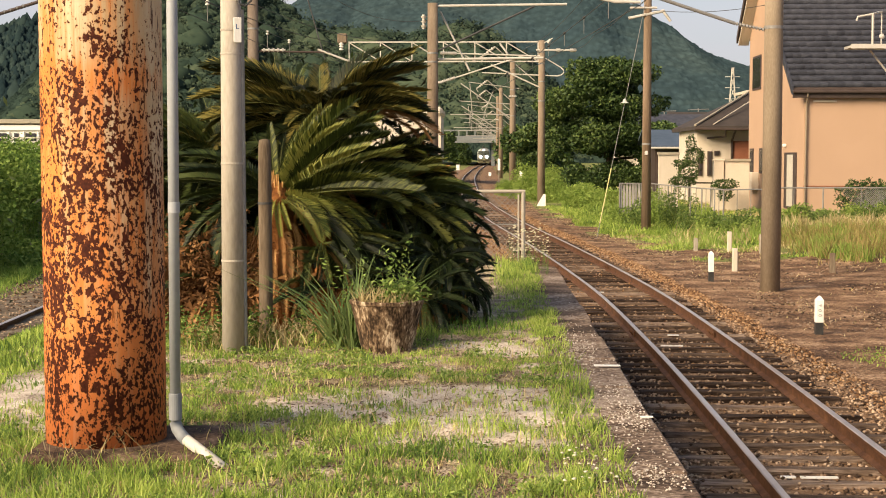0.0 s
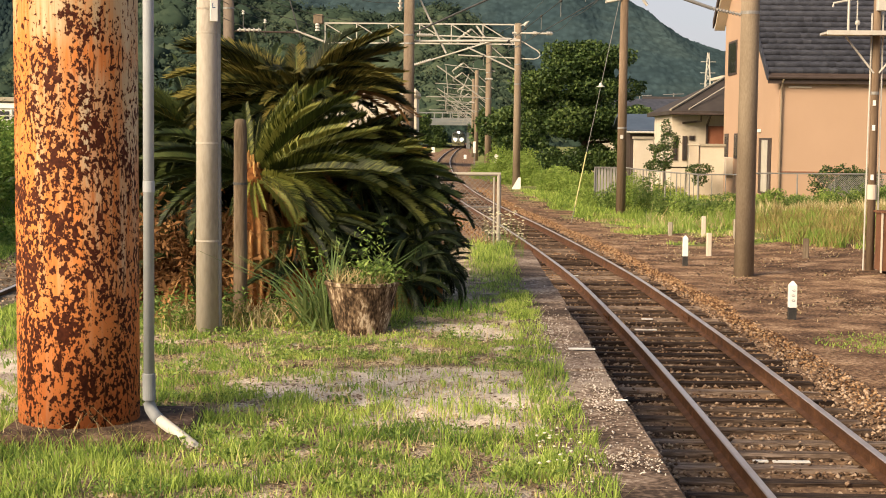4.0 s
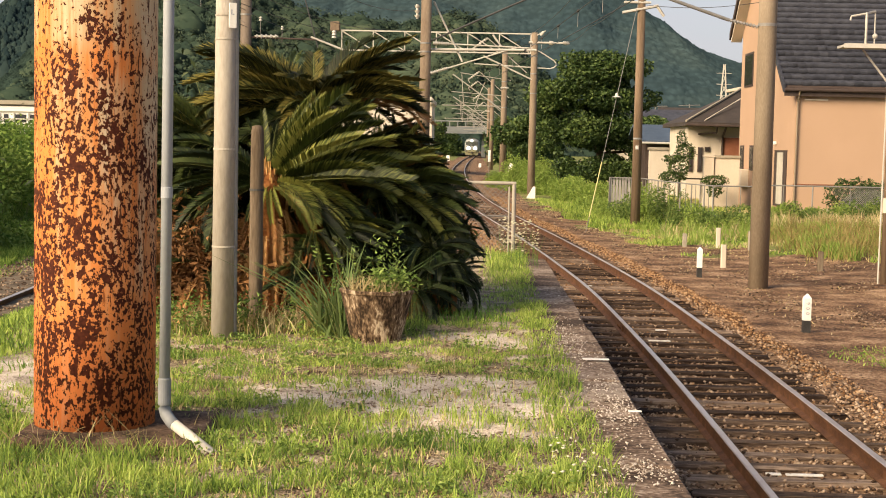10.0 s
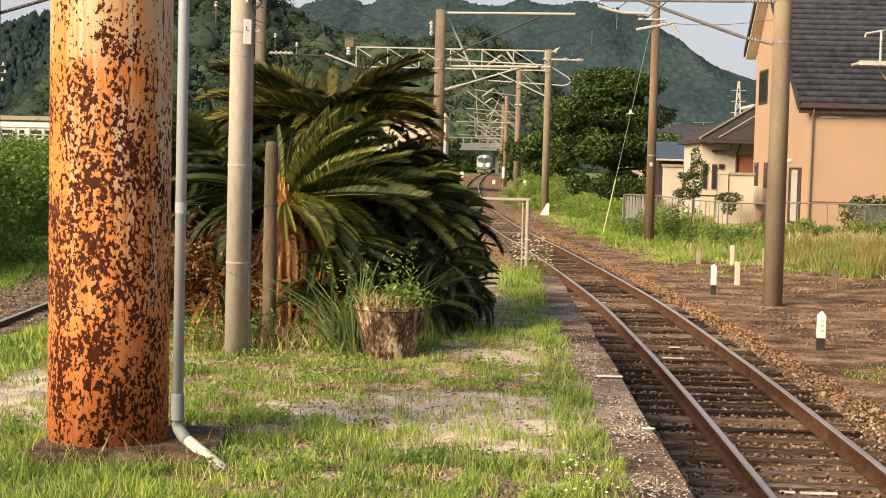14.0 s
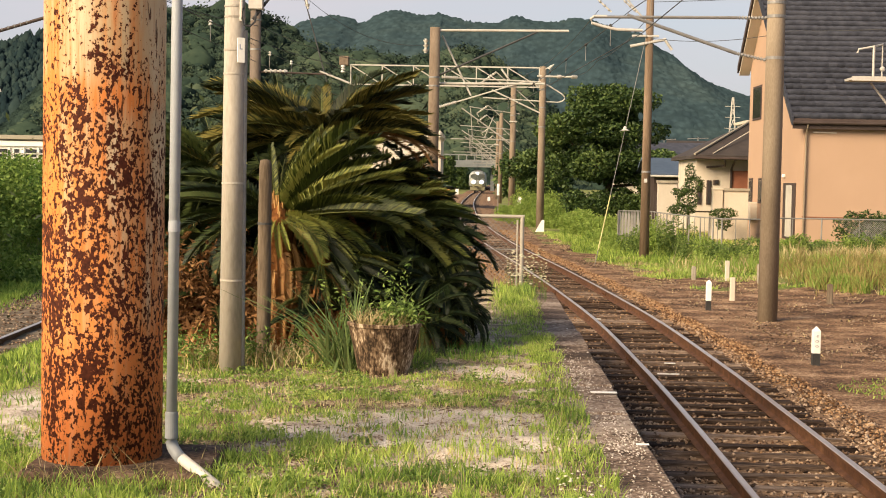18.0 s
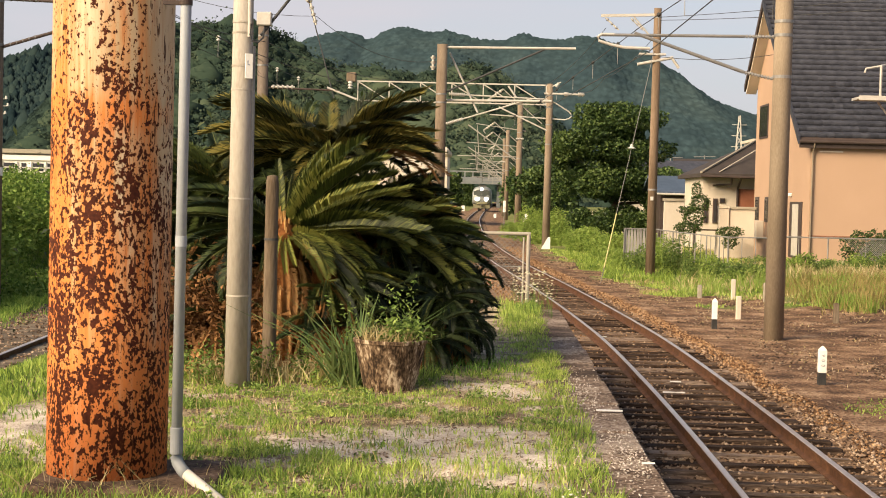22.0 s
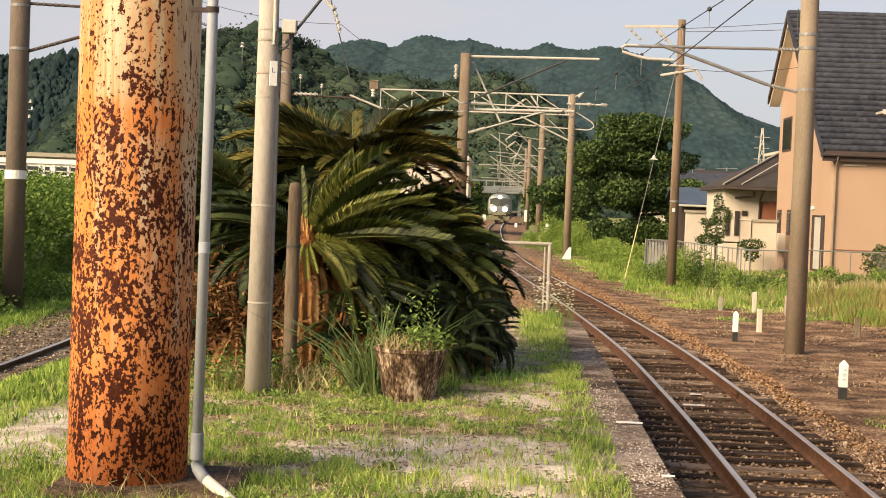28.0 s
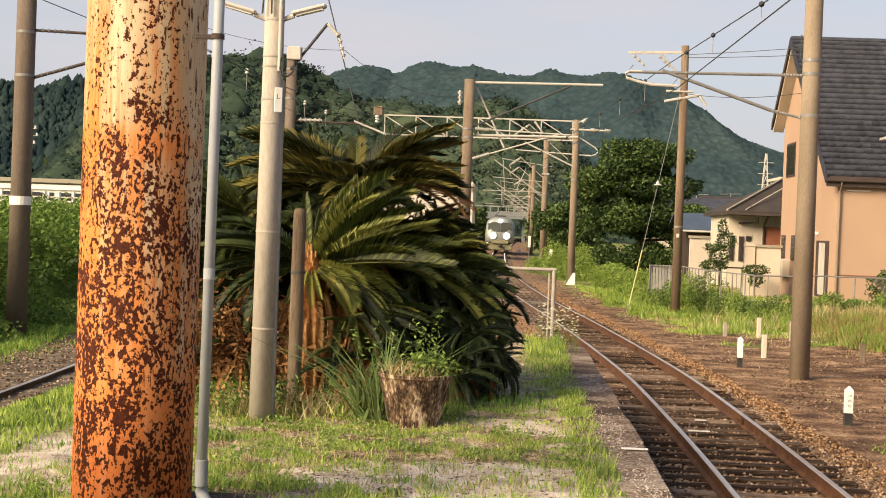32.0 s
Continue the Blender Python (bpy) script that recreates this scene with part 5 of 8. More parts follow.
def frond_mesh(droop, leaflet, mat, seed, pairs=78, vee=0.85):
    """A feather-shaped frond, 1 m along +y, that arches down; pale mid-rib and two close rows of narrow leaflets."""
    r = np.random.default_rng(seed)
    ss = np.linspace(0, 1, 60)
    ang = droop * ss ** 1.5
    py = np.concatenate([[0], np.cumsum(np.cos(ang))[:-1]]) / 59
    pz = np.concatenate([[0], -np.cumsum(np.sin(ang))[:-1]]) / 59
    V, Q = [], []
    for k in range(0, 59, 4):
        j = min(k + 4, 59)
        w0, w1 = 0.0075 * (1 - 0.75 * ss[k]), 0.0075 * (1 - 0.75 * ss[j])
        o = len(V)
        V += [(-w0, py[k], pz[k] + 0.003), (w0, py[k], pz[k] + 0.003), (w1, py[j], pz[j] + 0.003), (-w1, py[j], pz[j] + 0.003)]
        Q.append((o, o + 1, o + 2, o + 3))
    for i in range(pairs):
        s = 0.12 + 0.88 * i / (pairs - 1)
        a = float(np.interp(s, ss, ang))
        c = np.array([0, np.interp(s, ss, py), np.interp(s, ss, pz)])
        fwd, up = np.array([0, math.cos(a), -math.sin(a)]), np.array([0, math.sin(a), math.cos(a)])
        ln = leaflet * (0.25 + 0.95 * math.sin(math.pi * (0.10 + 0.80 * s)) ** 0.7)
        for side in (-1, 1):
            d = fwd * (0.50 + 0.65 * s) + np.array([side, 0, 0]) * 0.70 + up * (vee * (1 - 0.35 * s)) + r.normal(size=3) * 0.045
            d /= np.linalg.norm(d)
            t = fwd - d * float(fwd @ d)
            t /= np.linalg.norm(t) + 1e-9
            w = (0.0072 if leaflet < 0.14 else 0.0088) * r.uniform(0.8, 1.2)
            mid, tip = c + d * ln * 0.5, c + d * ln - up * ln * r.uniform(0.06, 0.16)
            o = len(V)
            V += [tuple(c), tuple(mid + t * w), tuple(tip), tuple(mid - t * w)]
            Q.append((o, o + 1, o + 2, o + 3))
    me = np_mesh("frond", V, Q, [mat, M["rib"]] if mat is not M["frond_dead"] else mat)
    me.polygons.foreach_set("material_index", [1 if i < 15 and len(me.materials) > 1 else 0 for i in range(len(me.polygons))])
    return me


def thicket_end(z):
    """How far the thicket reaches towards the line, by height."""
    return np.interp(z, [0.0, 0.26, 0.49, 0.76, 0.91, 1.21, 1.32, 1.43, 1.58, 1.85, 2.06, 2.3], [0.04, 0.06, 0.10, 0.14, 0.11, 0.01, -0.11, -0.26, -0.36, -0.43, -0.47, -0.52])


FROND_POINTS = {}


def frond_points(me):
    if me.name in FROND_POINTS:
        return FROND_POINTS[me.name]
    v = np.empty(len(me.vertices) * 3, np.float32)
    me.vertices.foreach_get("co", v)
    FROND_POINTS[me.name] = v.reshape(-1, 3).astype(float)
    return FROND_POINTS[me.name]


def sago(at, label, trunk_h, layers, seed, dead=0, trunk_r=0.15, trunk_top=0.72):
    """One sago palm: shaggy trunk, layers of fronds, a skirt of dead ones.
    A layer: count, bearing from and to (0 away, 90 left, 180 near, -90 right), rise from and to, length from and to, meshes."""
    r = random.Random(seed)
    p = thing("sago_palm", at, label, "palm", "sago palm thicket")
    bm = lathe([(trunk_r * 1.15, -0.1), (trunk_r, trunk_h * 0.3), (trunk_r * 1.1, trunk_h * 0.7), (trunk_r * 0.95, trunk_h), (0.06, trunk_h + 0.14)], 18)
    for v in bm.verts:
        k = 1 + 0.22 * noise.noise(v.co * 9)
        v.co.x, v.co.y = v.co.x * k, v.co.y * k
    for v in bm.verts:
        v.co.z *= trunk_top
    part("trunk", bm, M["sago_trunk"], p, "shaggy orange-brown trunk")
    for n, az0, az1, el0, el1, l0, l1, meshes in layers:
        for i in range(n):
            az = az0 + (az1 - az0) * ((i * 0.618 + r.uniform(0, 0.08)) % 1) + r.uniform(-4, 4)
            el = el0 + (el1 - el0) * (i + 0.5) / n + r.uniform(-4, 4)
            s = r.uniform(l0, l1)
            me, roll = r.choice(meshes), r.uniform(-22, 22) - 12 * math.sin(radians(az))
            turn = pose(0, 0, trunk_h + 0.05 * (el > 30), 0, 0, az) @ pose(0, 0.05, 0, el, 0, 0) @ pose(0, 0, 0, 0, roll, 0)
            # fronds that would reach over the line stay shorter
            rot, off, shape = np.array(turn.to_3x3()), np.array(turn.translation) + np.array(at), frond_points(me)
            for _ in range(8):
                w = s * shape @ rot.T + off
                if np.max(w[:, 0] - thicket_end(w[:, 2])) < 0.03:
                    break
                s *= 0.86
            else:
                continue
            ob = new("dead_frond" if meshes is DEAD else "frond", me)
            ob.parent = p
            ob.matrix_basis = turn @ Matrix.Diagonal((s, s, s, 1))
    for i in range(dead):
        ob = new("dead_frond", r.choice(DEAD))
        ob.parent = p
        s = r.uniform(0.5, 0.85)
        ob.matrix_basis = pose(0, 0, trunk_h * r.uniform(0.45, 0.95), 0, 0, r.uniform(0, 360)) @ pose(0, trunk_r * 0.8, 0, r.uniform(-80, -40), 0, 0) @ Matrix.Diagonal((s, s, s, 1))
    return p


GREEN = [frond_mesh(d, 0.125, M["frond"], k) for k, d in enumerate((0.25, 0.45, 0.7, 1.0))]
SHADED = [frond_mesh(d, 0.15, M["frond_shaded"], 10 + k, 60) for k, d in enumerate((0.6, 0.9, 1.3, 1.7))]
SUNLIT = [frond_mesh(d, 0.17, M["frond_sunlit"], 70 + k, 66, 1.0) for k, d in enumerate((0.2, 0.4, 0.65))]
OLIVE = [frond_mesh(d, 0.20, M["frond_olive"], 60 + k, 64, 0.6) for k, d in enumerate((0.45, 0.8, 1.1))]
YELLOW = [frond_mesh(d, 0.19, M["frond_yellow"], 50 + k, 40, 0.5) for k, d in enumerate((0.5, 0.9))]
WIDE = [frond_mesh(d, 0.20, M["frond"], 30 + k, 64, 0.6) for k, d in enumerate((0.45, 0.75, 1.05))]
DEAD = [frond_mesh(d, 0.10, M["frond_dead"], 20 + k, 50) for k, d in enumerate((0.4, 0.9, 1.4))]


def build_palms():
    G, D, W, Y, O, P = GREEN, SHADED, WIDE, YELLOW, OLIVE, SUNLIT
    a = sago((-1.99, 13.92, 0), "sago palm with long glossy feathery fronds beside the timber post", 1.22, [
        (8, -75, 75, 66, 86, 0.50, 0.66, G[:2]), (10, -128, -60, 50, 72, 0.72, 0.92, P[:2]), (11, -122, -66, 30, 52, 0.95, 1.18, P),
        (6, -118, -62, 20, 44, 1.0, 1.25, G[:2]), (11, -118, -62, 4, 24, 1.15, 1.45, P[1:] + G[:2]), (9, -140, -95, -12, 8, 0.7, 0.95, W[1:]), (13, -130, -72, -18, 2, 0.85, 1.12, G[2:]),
        (12, 50, 128, 0, 38, 0.85, 1.1, D[:2] + G[1:2]), (8, 60, 140, -25, 0, 0.8, 1.0, D[:3]),
        (5, 150, 205, -42, -22, 0.36, 0.48, G[2:])], 1, dead=46, trunk_top=1.0)
    bm = bmesh.new()
    r = random.Random(6)
    for k in range(46):
        az, out = r.uniform(0, 6.283), r.uniform(0.03, 0.12)
        rod((out * math.cos(az), out * math.sin(az), 1.17), (1.2 * out * math.cos(az), 1.2 * out * math.sin(az), 1.28 + r.uniform(0, 0.20)), 0.016, 0.005, 5, bm=bm)
    part("heart", bm, M["heart"], a, "woolly orange-tan heart of the crown")
    sago((-1.64, 14.6, 0), "tall sago palm with short broad arching fronds", 1.98, [
        (2, -104, -84, 60, 66, 0.80, 0.88, O[1:2]), (4, -110, -70, 40, 56, 0.7, 0.85, O[1:]), (10, -80, 80, 30, 58, 0.6, 0.8, O[1:]), (9, 140, 220, 20, 50, 0.5, 0.65, O[1:]),
        (13, -118, -60, 14, 48, 0.90, 1.12, O), (10, -112, -68, 10, 26, 1.0, 1.25, O[:2]),
        (5, -104, -72, 10, 22, 0.95, 1.2, DEAD), (20, 55, 122, 2, 46, 0.9, 1.25, O), (14, 60, 122, -24, 6, 0.8, 1.1, O[1:] + D[:1]),
        (12, 140, 222, -38, 22, 0.5, 0.7, O[1:] + D[:2]), (10, -120, -58, -65, -30, 0.45, 0.6, D[:3]), (8, -50, 50, 5, 35, 0.8, 1.0, D[:2]),
        (3, -128, -104, -6, 20, 0.5, 0.62, Y)], 2, dead=20, trunk_r=0.13)
    sago((-2.65, 14.65, 0), "sago palm with arching fronds and a brown skirt", 1.6, [
        (16, -100, 100, 30, 66, 0.8, 1.0, O[:2] + D[:2]), (26, 50, 130, -15, 44, 0.9, 1.3, O[1:2] + D[:2]), (16, -120, -60, 5, 46, 0.8, 1.1, O[1:2] + D[:2]),
        (12, 140, 220, -35, 30, 0.6, 0.85, G[2:] + D[:2]), (12, 60, 120, -40, -10, 0.7, 0.9, D[:3]), (8, -120, 120, -30, 5, 0.6, 0.9, DEAD)], 3, dead=26, trunk_r=0.13)
    sago((-2.1, 15.4, 0), "sago palm at the back of the thicket", 1.75, [
        (8, -80, 80, 50, 80, 0.9, 1.1, D[:2] + G[1:2]), (14, -180, 180, 0, 45, 0.9, 1.1, D[:3]), (10, -180, 180, -35, 0, 0.8, 1.0, D[:3])], 4, dead=8, trunk_r=0.13)
    sago((-1.02, 14.5, 0), "sago palm with fronds leaning over the planter", 1.18, [
        (5, -80, 80, 55, 75, 0.6, 0.75, G[:2]), (22, -122, -55, -8, 42, 0.85, 1.12, G[1:3] + D[:1]), (12, -118, -62, 26, 52, 0.7, 0.9, G[1:3] + W[1:2]), (5, -110, -75, 30, 46, 0.7, 0.85, DEAD), (16, -130, -60, -45, -10, 0.75, 1.0, G[2:] + D[1:2]),
        (10, 150, 215, -40, 25, 0.5, 0.7, G[2:] + D[:2]), (6, 60, 120, 0, 40, 0.6, 0.75, G[1:3]), (3, -160, -125, 4, 26, 0.55, 0.68, Y), (3, -112, -96, 36, 48, 0.7, 0.82, Y)], 5, dead=12, trunk_r=0.07)
    sago((-1.22, 14.75, 0), "sago palm head between the tall crown and the line", 1.48, [
        (26, -125, -50, 2, 40, 0.55, 0.80, O + D[:1]), (10, -125, -55, -30, 4, 0.5, 0.7, O[1:] + D[:1]), (4, -105, -75, 16, 30, 0.6, 0.78, DEAD),
        (3, -128, -100, 10, 30, 0.55, 0.7, Y), (10, 130, 230, 0, 40, 0.4, 0.55, O[1:])], 35, dead=4, trunk_r=0.11)
    sago((-1.55, 13.75, 0), "low sago palm head with level fronds behind the planter", 0.80, [
        (11, -125, -66, -6, 22, 0.6, 0.85, G[1:3]), (9, -140, -80, -30, -8, 0.5, 0.7, G[2:] + D[:1]), (5, 150, 200, -45, -15, 0.4, 0.55, G[2:])], 33, dead=10, trunk_r=0.06)
    # shade below the tall crowns comes from the darkened frond colour
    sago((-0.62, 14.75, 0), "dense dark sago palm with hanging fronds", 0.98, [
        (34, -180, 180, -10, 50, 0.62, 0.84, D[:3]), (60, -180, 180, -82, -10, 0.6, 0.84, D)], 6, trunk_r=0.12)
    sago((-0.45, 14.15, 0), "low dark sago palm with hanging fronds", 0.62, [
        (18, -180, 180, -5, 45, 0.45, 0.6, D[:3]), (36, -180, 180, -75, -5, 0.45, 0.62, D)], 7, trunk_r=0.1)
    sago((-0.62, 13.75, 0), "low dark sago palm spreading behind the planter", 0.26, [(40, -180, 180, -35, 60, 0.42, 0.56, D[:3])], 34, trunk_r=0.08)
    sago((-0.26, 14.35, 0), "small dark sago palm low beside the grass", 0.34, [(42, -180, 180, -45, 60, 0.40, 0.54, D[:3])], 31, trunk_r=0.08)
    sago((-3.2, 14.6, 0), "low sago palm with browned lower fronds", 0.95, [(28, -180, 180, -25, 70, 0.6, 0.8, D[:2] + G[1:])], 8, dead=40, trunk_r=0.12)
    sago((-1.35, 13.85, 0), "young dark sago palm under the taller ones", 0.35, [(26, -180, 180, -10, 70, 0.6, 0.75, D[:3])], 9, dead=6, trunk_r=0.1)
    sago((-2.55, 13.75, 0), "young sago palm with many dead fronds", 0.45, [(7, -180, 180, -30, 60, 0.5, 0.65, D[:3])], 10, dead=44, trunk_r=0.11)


def build_planter():
    p = thing("planter", (-0.84, 12.33, -0.024), "mossy round concrete planter with weeds growing in it", "planter")
    bm = lathe([(0.205, -0.02), (0.218, 0.03), (0.225, 0.06), (0.302, 0.385), (0.306, 0.395), (0.316, 0.402), (0.317, 0.425), (0.308, 0.432), (0.286, 0.43), (0.268, 0.35), (0.02, 0.34)], 36)
    for v in bm.verts:
        v.co += Vector(v.co).normalized() * 0.008 * noise.noise(v.co * 8)
    part("tub", bm, M["pot"], p, "streaked concrete tub with a low rim", smooth=False)
    part("earth", lathe([(0.262, 0.352), (0.255, 0.39), (0.10, 0.405), (0.01, 0.407)], 24), M["soil"], p)
    n = 260
    a, r_ = rng.uniform(0, 6.283, n), 0.26 * np.sqrt(rng.uniform(0, 1, n))
    base = np.c_[r_ * np.cos(a), r_ * np.sin(a), np.full(n, 0.39)]
    stuff("planter_grass", blades(base, 0.16, 0.008, 0.8), M["dry_grass"], "short dry grass", "grass", p)
    # leafy weeds, taller on one side
    c = []
    for k in range(40):
        q = np.array([rng.uniform(-0.02, 0.27), rng.uniform(-0.18, 0.18), 0.40])
        h = rng.uniform(0.08, 0.24)
        for j in range(14):
            t = rng.uniform(0.15, 1)
            c.append(q + np.array([rng.normal() * 0.045, rng.normal() * 0.045, h * t]))
    stuff("weed_foliage", leaves(np.array(c), 0.058, 0.1, 0.36), M["kudzu"], "leafy green weeds", "weeds", p)


def clump_weeds(name, label, n_stems, area, z, h, leaf, per, mat, seed):
    """Upright leafy weeds: thin stems with leaves along them."""
    r = np.random.default_rng(seed)
    x0, x1, y0, y1 = area
    c = []
    for k in range(n_stems):
        b = np.array([r.uniform(x0, x1), r.uniform(y0, y1), z - 0.04])
        hh = h * r.uniform(0.45, 1.1)
        tip = b + np.array([r.normal() * 0.12 * hh, r.normal() * 0.12 * hh, hh])
        for j in range(per):
            t = r.uniform(0.2, 1)
            c.append(b + (tip - b) * t + r.normal(size=3) * leaf * 0.55)
    return stuff(name, leaves(np.array(c), leaf, 0.15, 0.36), M[mat], label, "weeds")


def on_platform(p):
    return np.c_[p, plat_z(p[:, 0])]


def build_undergrowth():
    """Leaves that fill the thicket between the trunks, the shade there put into their colour."""
    r = np.random.default_rng(77)
    for name, n, c, s, mat, lab in (("undergrowth", 8200, (-0.62, 14.6, 0.5), (0.34, 0.3, 0.45), "frond_shaded", "dark leafy undergrowth below the hanging fronds"),
                                    ("undergrowth", 9200, (-1.6, 14.9, 0.7), (0.75, 0.3, 0.6), "frond_shaded", "dark leafy undergrowth between the palm trunks"),
                                    ("undergrowth", 15000, (-2.2, 15.1, 1.15), (1.25, 0.25, 0.75), "frond_shaded", "dark dead and living fronds deep in the thicket"),
                                    ("undergrowth", 9000, (-1.0, 14.95, 0.9), (0.5, 0.2, 0.55), "frond_shaded", "dark fronds deep in the thicket"),
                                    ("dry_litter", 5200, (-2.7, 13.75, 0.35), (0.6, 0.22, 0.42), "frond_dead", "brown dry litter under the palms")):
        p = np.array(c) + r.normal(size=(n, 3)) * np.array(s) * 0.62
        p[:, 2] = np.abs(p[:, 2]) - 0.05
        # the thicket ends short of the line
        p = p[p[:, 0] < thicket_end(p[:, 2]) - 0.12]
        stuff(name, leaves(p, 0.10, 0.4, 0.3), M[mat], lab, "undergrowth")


def build_platform_weeds():
    # long arching grass beside the planter
    n = 120
    b = on_platform(np.c_[rng.normal(-1.20, 0.10, n), rng.normal(12.60, 0.12, n)])
    stuff("arching_grass", blades(b, 0.74, 0.024, 0.55, 1.9), M["blade_green"], "long arching grass between post and planter", "grass")
    n = 900
    b = on_platform(np.c_[rng.uniform(-2.6, -0.9, n), rng.normal(13.0, 0.22, n)])
    stuff("thicket_grass", blades(b, 0.24, 0.010, 0.6), M["dry_grass"], "dry tangled grass at the thicket's foot", "grass")
    n = 1100
    b = on_platform(np.c_[rng.uniform(-3.0, -0.4, n), rng.normal(12.95, 0.2, n)])
    stuff("thicket_edge_grass", blades(b, 0.13, 0.009, 0.6), M["grass"], "green grass at the thicket's foot", "grass")
    clump_weeds("leafy_weeds", "leafy green weeds behind the planter", 30, (-1.25, -0.65, 12.7, 13.05), 0.0, 0.85, 0.05, 26, "kudzu", 41)
    clump_weeds("low_weeds", "low green weeds at the thicket's foot", 70, (-2.9, -1.0, 12.6, 13.0), 0.0, 0.36, 0.05, 18, "kudzu", 42)
    n = 360
    b = on_platform(np.c_[rng.uniform(-0.75, 0.3, n), rng.normal(13.75, 0.35, n)])
    stuff("shade_grass", blades(b, 0.11, 0.009, 0.6), M["weed"], "dark grass under the hanging fronds", "grass")


def flowers(name, label, n, area, z0, z1, seed):
    """White daisies on thin stems."""
    r = np.random.default_rng(seed)
    x0, x1, y0, y1 = area
    root = thing(name, ((x0 + x1) / 2, (y0 + y1) / 2, 0), label, "flowers")
    c = np.c_[r.uniform(x0 - (x0 + x1) / 2, x1 - (x0 + x1) / 2, n), r.uniform(y0 - (y0 + y1) / 2, y1 - (y0 + y1) / 2, n), r.uniform(z0, z1, n)]
    sz = r.uniform(0.007, 0.016, n) * max(1, y0 / 9) ** 0.7
    stuff("blooms", lumps(c, np.c_[sz, sz, sz * 0.45], 0.2), M["bloom"], "small cream-white blooms", "", root)
    base = c.copy()
    base[:, 2] = 0
    stuff("stalk_growth", blades(base, c[:, 2] * 0.96, 0.004, 0.25), M["weed"], "thin green stems", "", root)


def build_dead_stalks():
    """Arching dry stalks at the column's foot, and thin seed heads over the turf."""
    r = np.random.default_rng(91)
    n = 46
    b = on_platform(np.c_[r.uniform(-2.55, -1.75, n), r.uniform(7.62, 7.92, n)])
    stuff("dry_stalks", blades(b, 0.24, 0.006, 0.9, 1.2), M["dry_grass"], "arching dry stalks at the column's foot", "grass")
    n = 420
    b = on_platform(np.c_[r.uniform(-2.8, 0.6, n), r.uniform(6.5, 11.5, n)])
    stuff("seed_stalks", blades(b, 0.15, 0.004, 0.35, 0.6), M["dry_grass"], "thin straw-coloured seed stalks over the turf", "grass")
    n = 900
    b = on_platform(np.c_[r.uniform(-2.75, -1.75, n), r.uniform(6.6, 7.7, n)])
    stuff("lush_grass", blades(b, 0.13, 0.007, 0.6, 0.7), M["grass"], "lush grass before the column", "grass")


def build_flowers():
    flowers("daisies", "white daisies in the grass by the edge stones", 30, (0.34, 0.60, 6.4, 7.5), 0.08, 0.18, 1)
    flowers("fleabane", "tall white fleabane by the platform end", 130, (0.32, 0.88, 19.6, 22.0), 0.22, 0.62, 2)


def build_gate():
    g = thing("end_fence", (0.59, 23.2, -0.95), "pale pipe and wire mesh fence at the platform end", "fence")
    h = 2.0
    part("post", rod((0, 0, 0), (0, 0, h), 0.032, seg=12), M["gate_pipe"], g)
    part("inner_post", rod((-0.075, 0, 0.05), (-0.075, 0, h - 0.05), 0.016, seg=10), M["gate_pipe"], g)
    part("top_rail", rod((0.03, 0, h), (-1.5, 0, h), 0.028, seg=12), M["gate_pipe"], g)
    part("mid_rail", rod((0.0, 0, h - 0.52), (-1.5, 0, h - 0.52), 0.009, seg=8), M["steel"], g)
    bm = bmesh.new()
    for i in range(-14, 22):
        for s in (-1, 1):
            x0, z0, x1, z1 = -0.08 - i * 0.085, 0.95, -0.08 - i * 0.085 - s * 1.0, 1.97
            t0, t1 = 0.0, 1.0
            for lim_lo, lim_hi in ((-1.48, -0.08),):
                dx = x1 - x0
                ta, tb = sorted(((lim_lo - x0) / dx, (lim_hi - x0) / dx))
                t0, t1 = max(t0, ta), min(t1, tb)
            if t1 - t0 > 0.03:
                rod((x0 + (x1 - x0) * t0, s * 0.004, z0 + (z1 - z0) * t0), (x0 + (x1 - x0) * t1, s * 0.004, z0 + (z1 - z0) * t1), 0.0028, seg=4, bm=bm)
    part("wire_mesh", bm, M["steel"], g, "diamond wire mesh")


build_column()
build_drainpipe()
build_lamp_pole()
build_stump()
build_palms()
build_planter()
build_undergrowth()
build_platform_weeds()
build_flowers()
build_dead_stalks()
build_gate()


# ---------------------------------------------------------------- poles and overhead line
def insulator(p, q, r=0.05, n=4, bm=None):
    """A string of porcelain sheds from p to q."""
    bm = bm or bmesh.new()
    p, q = Vector(p), Vector(q)
    rod(p, q, r * 0.45, seg=8, bm=bm)
    for i in range(n):
        c = p.lerp(q, (i + 0.5) / n)
        d = (q - p).normalized() * r * 0.35
        rod(c - d, c + d, r, r * 0.7, seg=10, bm=bm)
    return bm


def line_pole(name, at, height, r0, r1, mat, label, category="utility pole", bands=(), group="catenary poles"):
    p = thing(name, at, label, category, group)
    part("shaft", rod((0, 0, -0.3), (0, 0, height), r0, r1, 24), M[mat], p, smooth=True)
    for z in bands:
        r = r0 + (r1 - r0) * (z + 0.3) / (height + 0.3) + 0.008
        part("band", lathe([(r - 0.02, z - 0.03), (r, z - 0.03), (r, z + 0.03), (r - 0.02, z + 0.03)], 20), M["steel"], p)
    return p


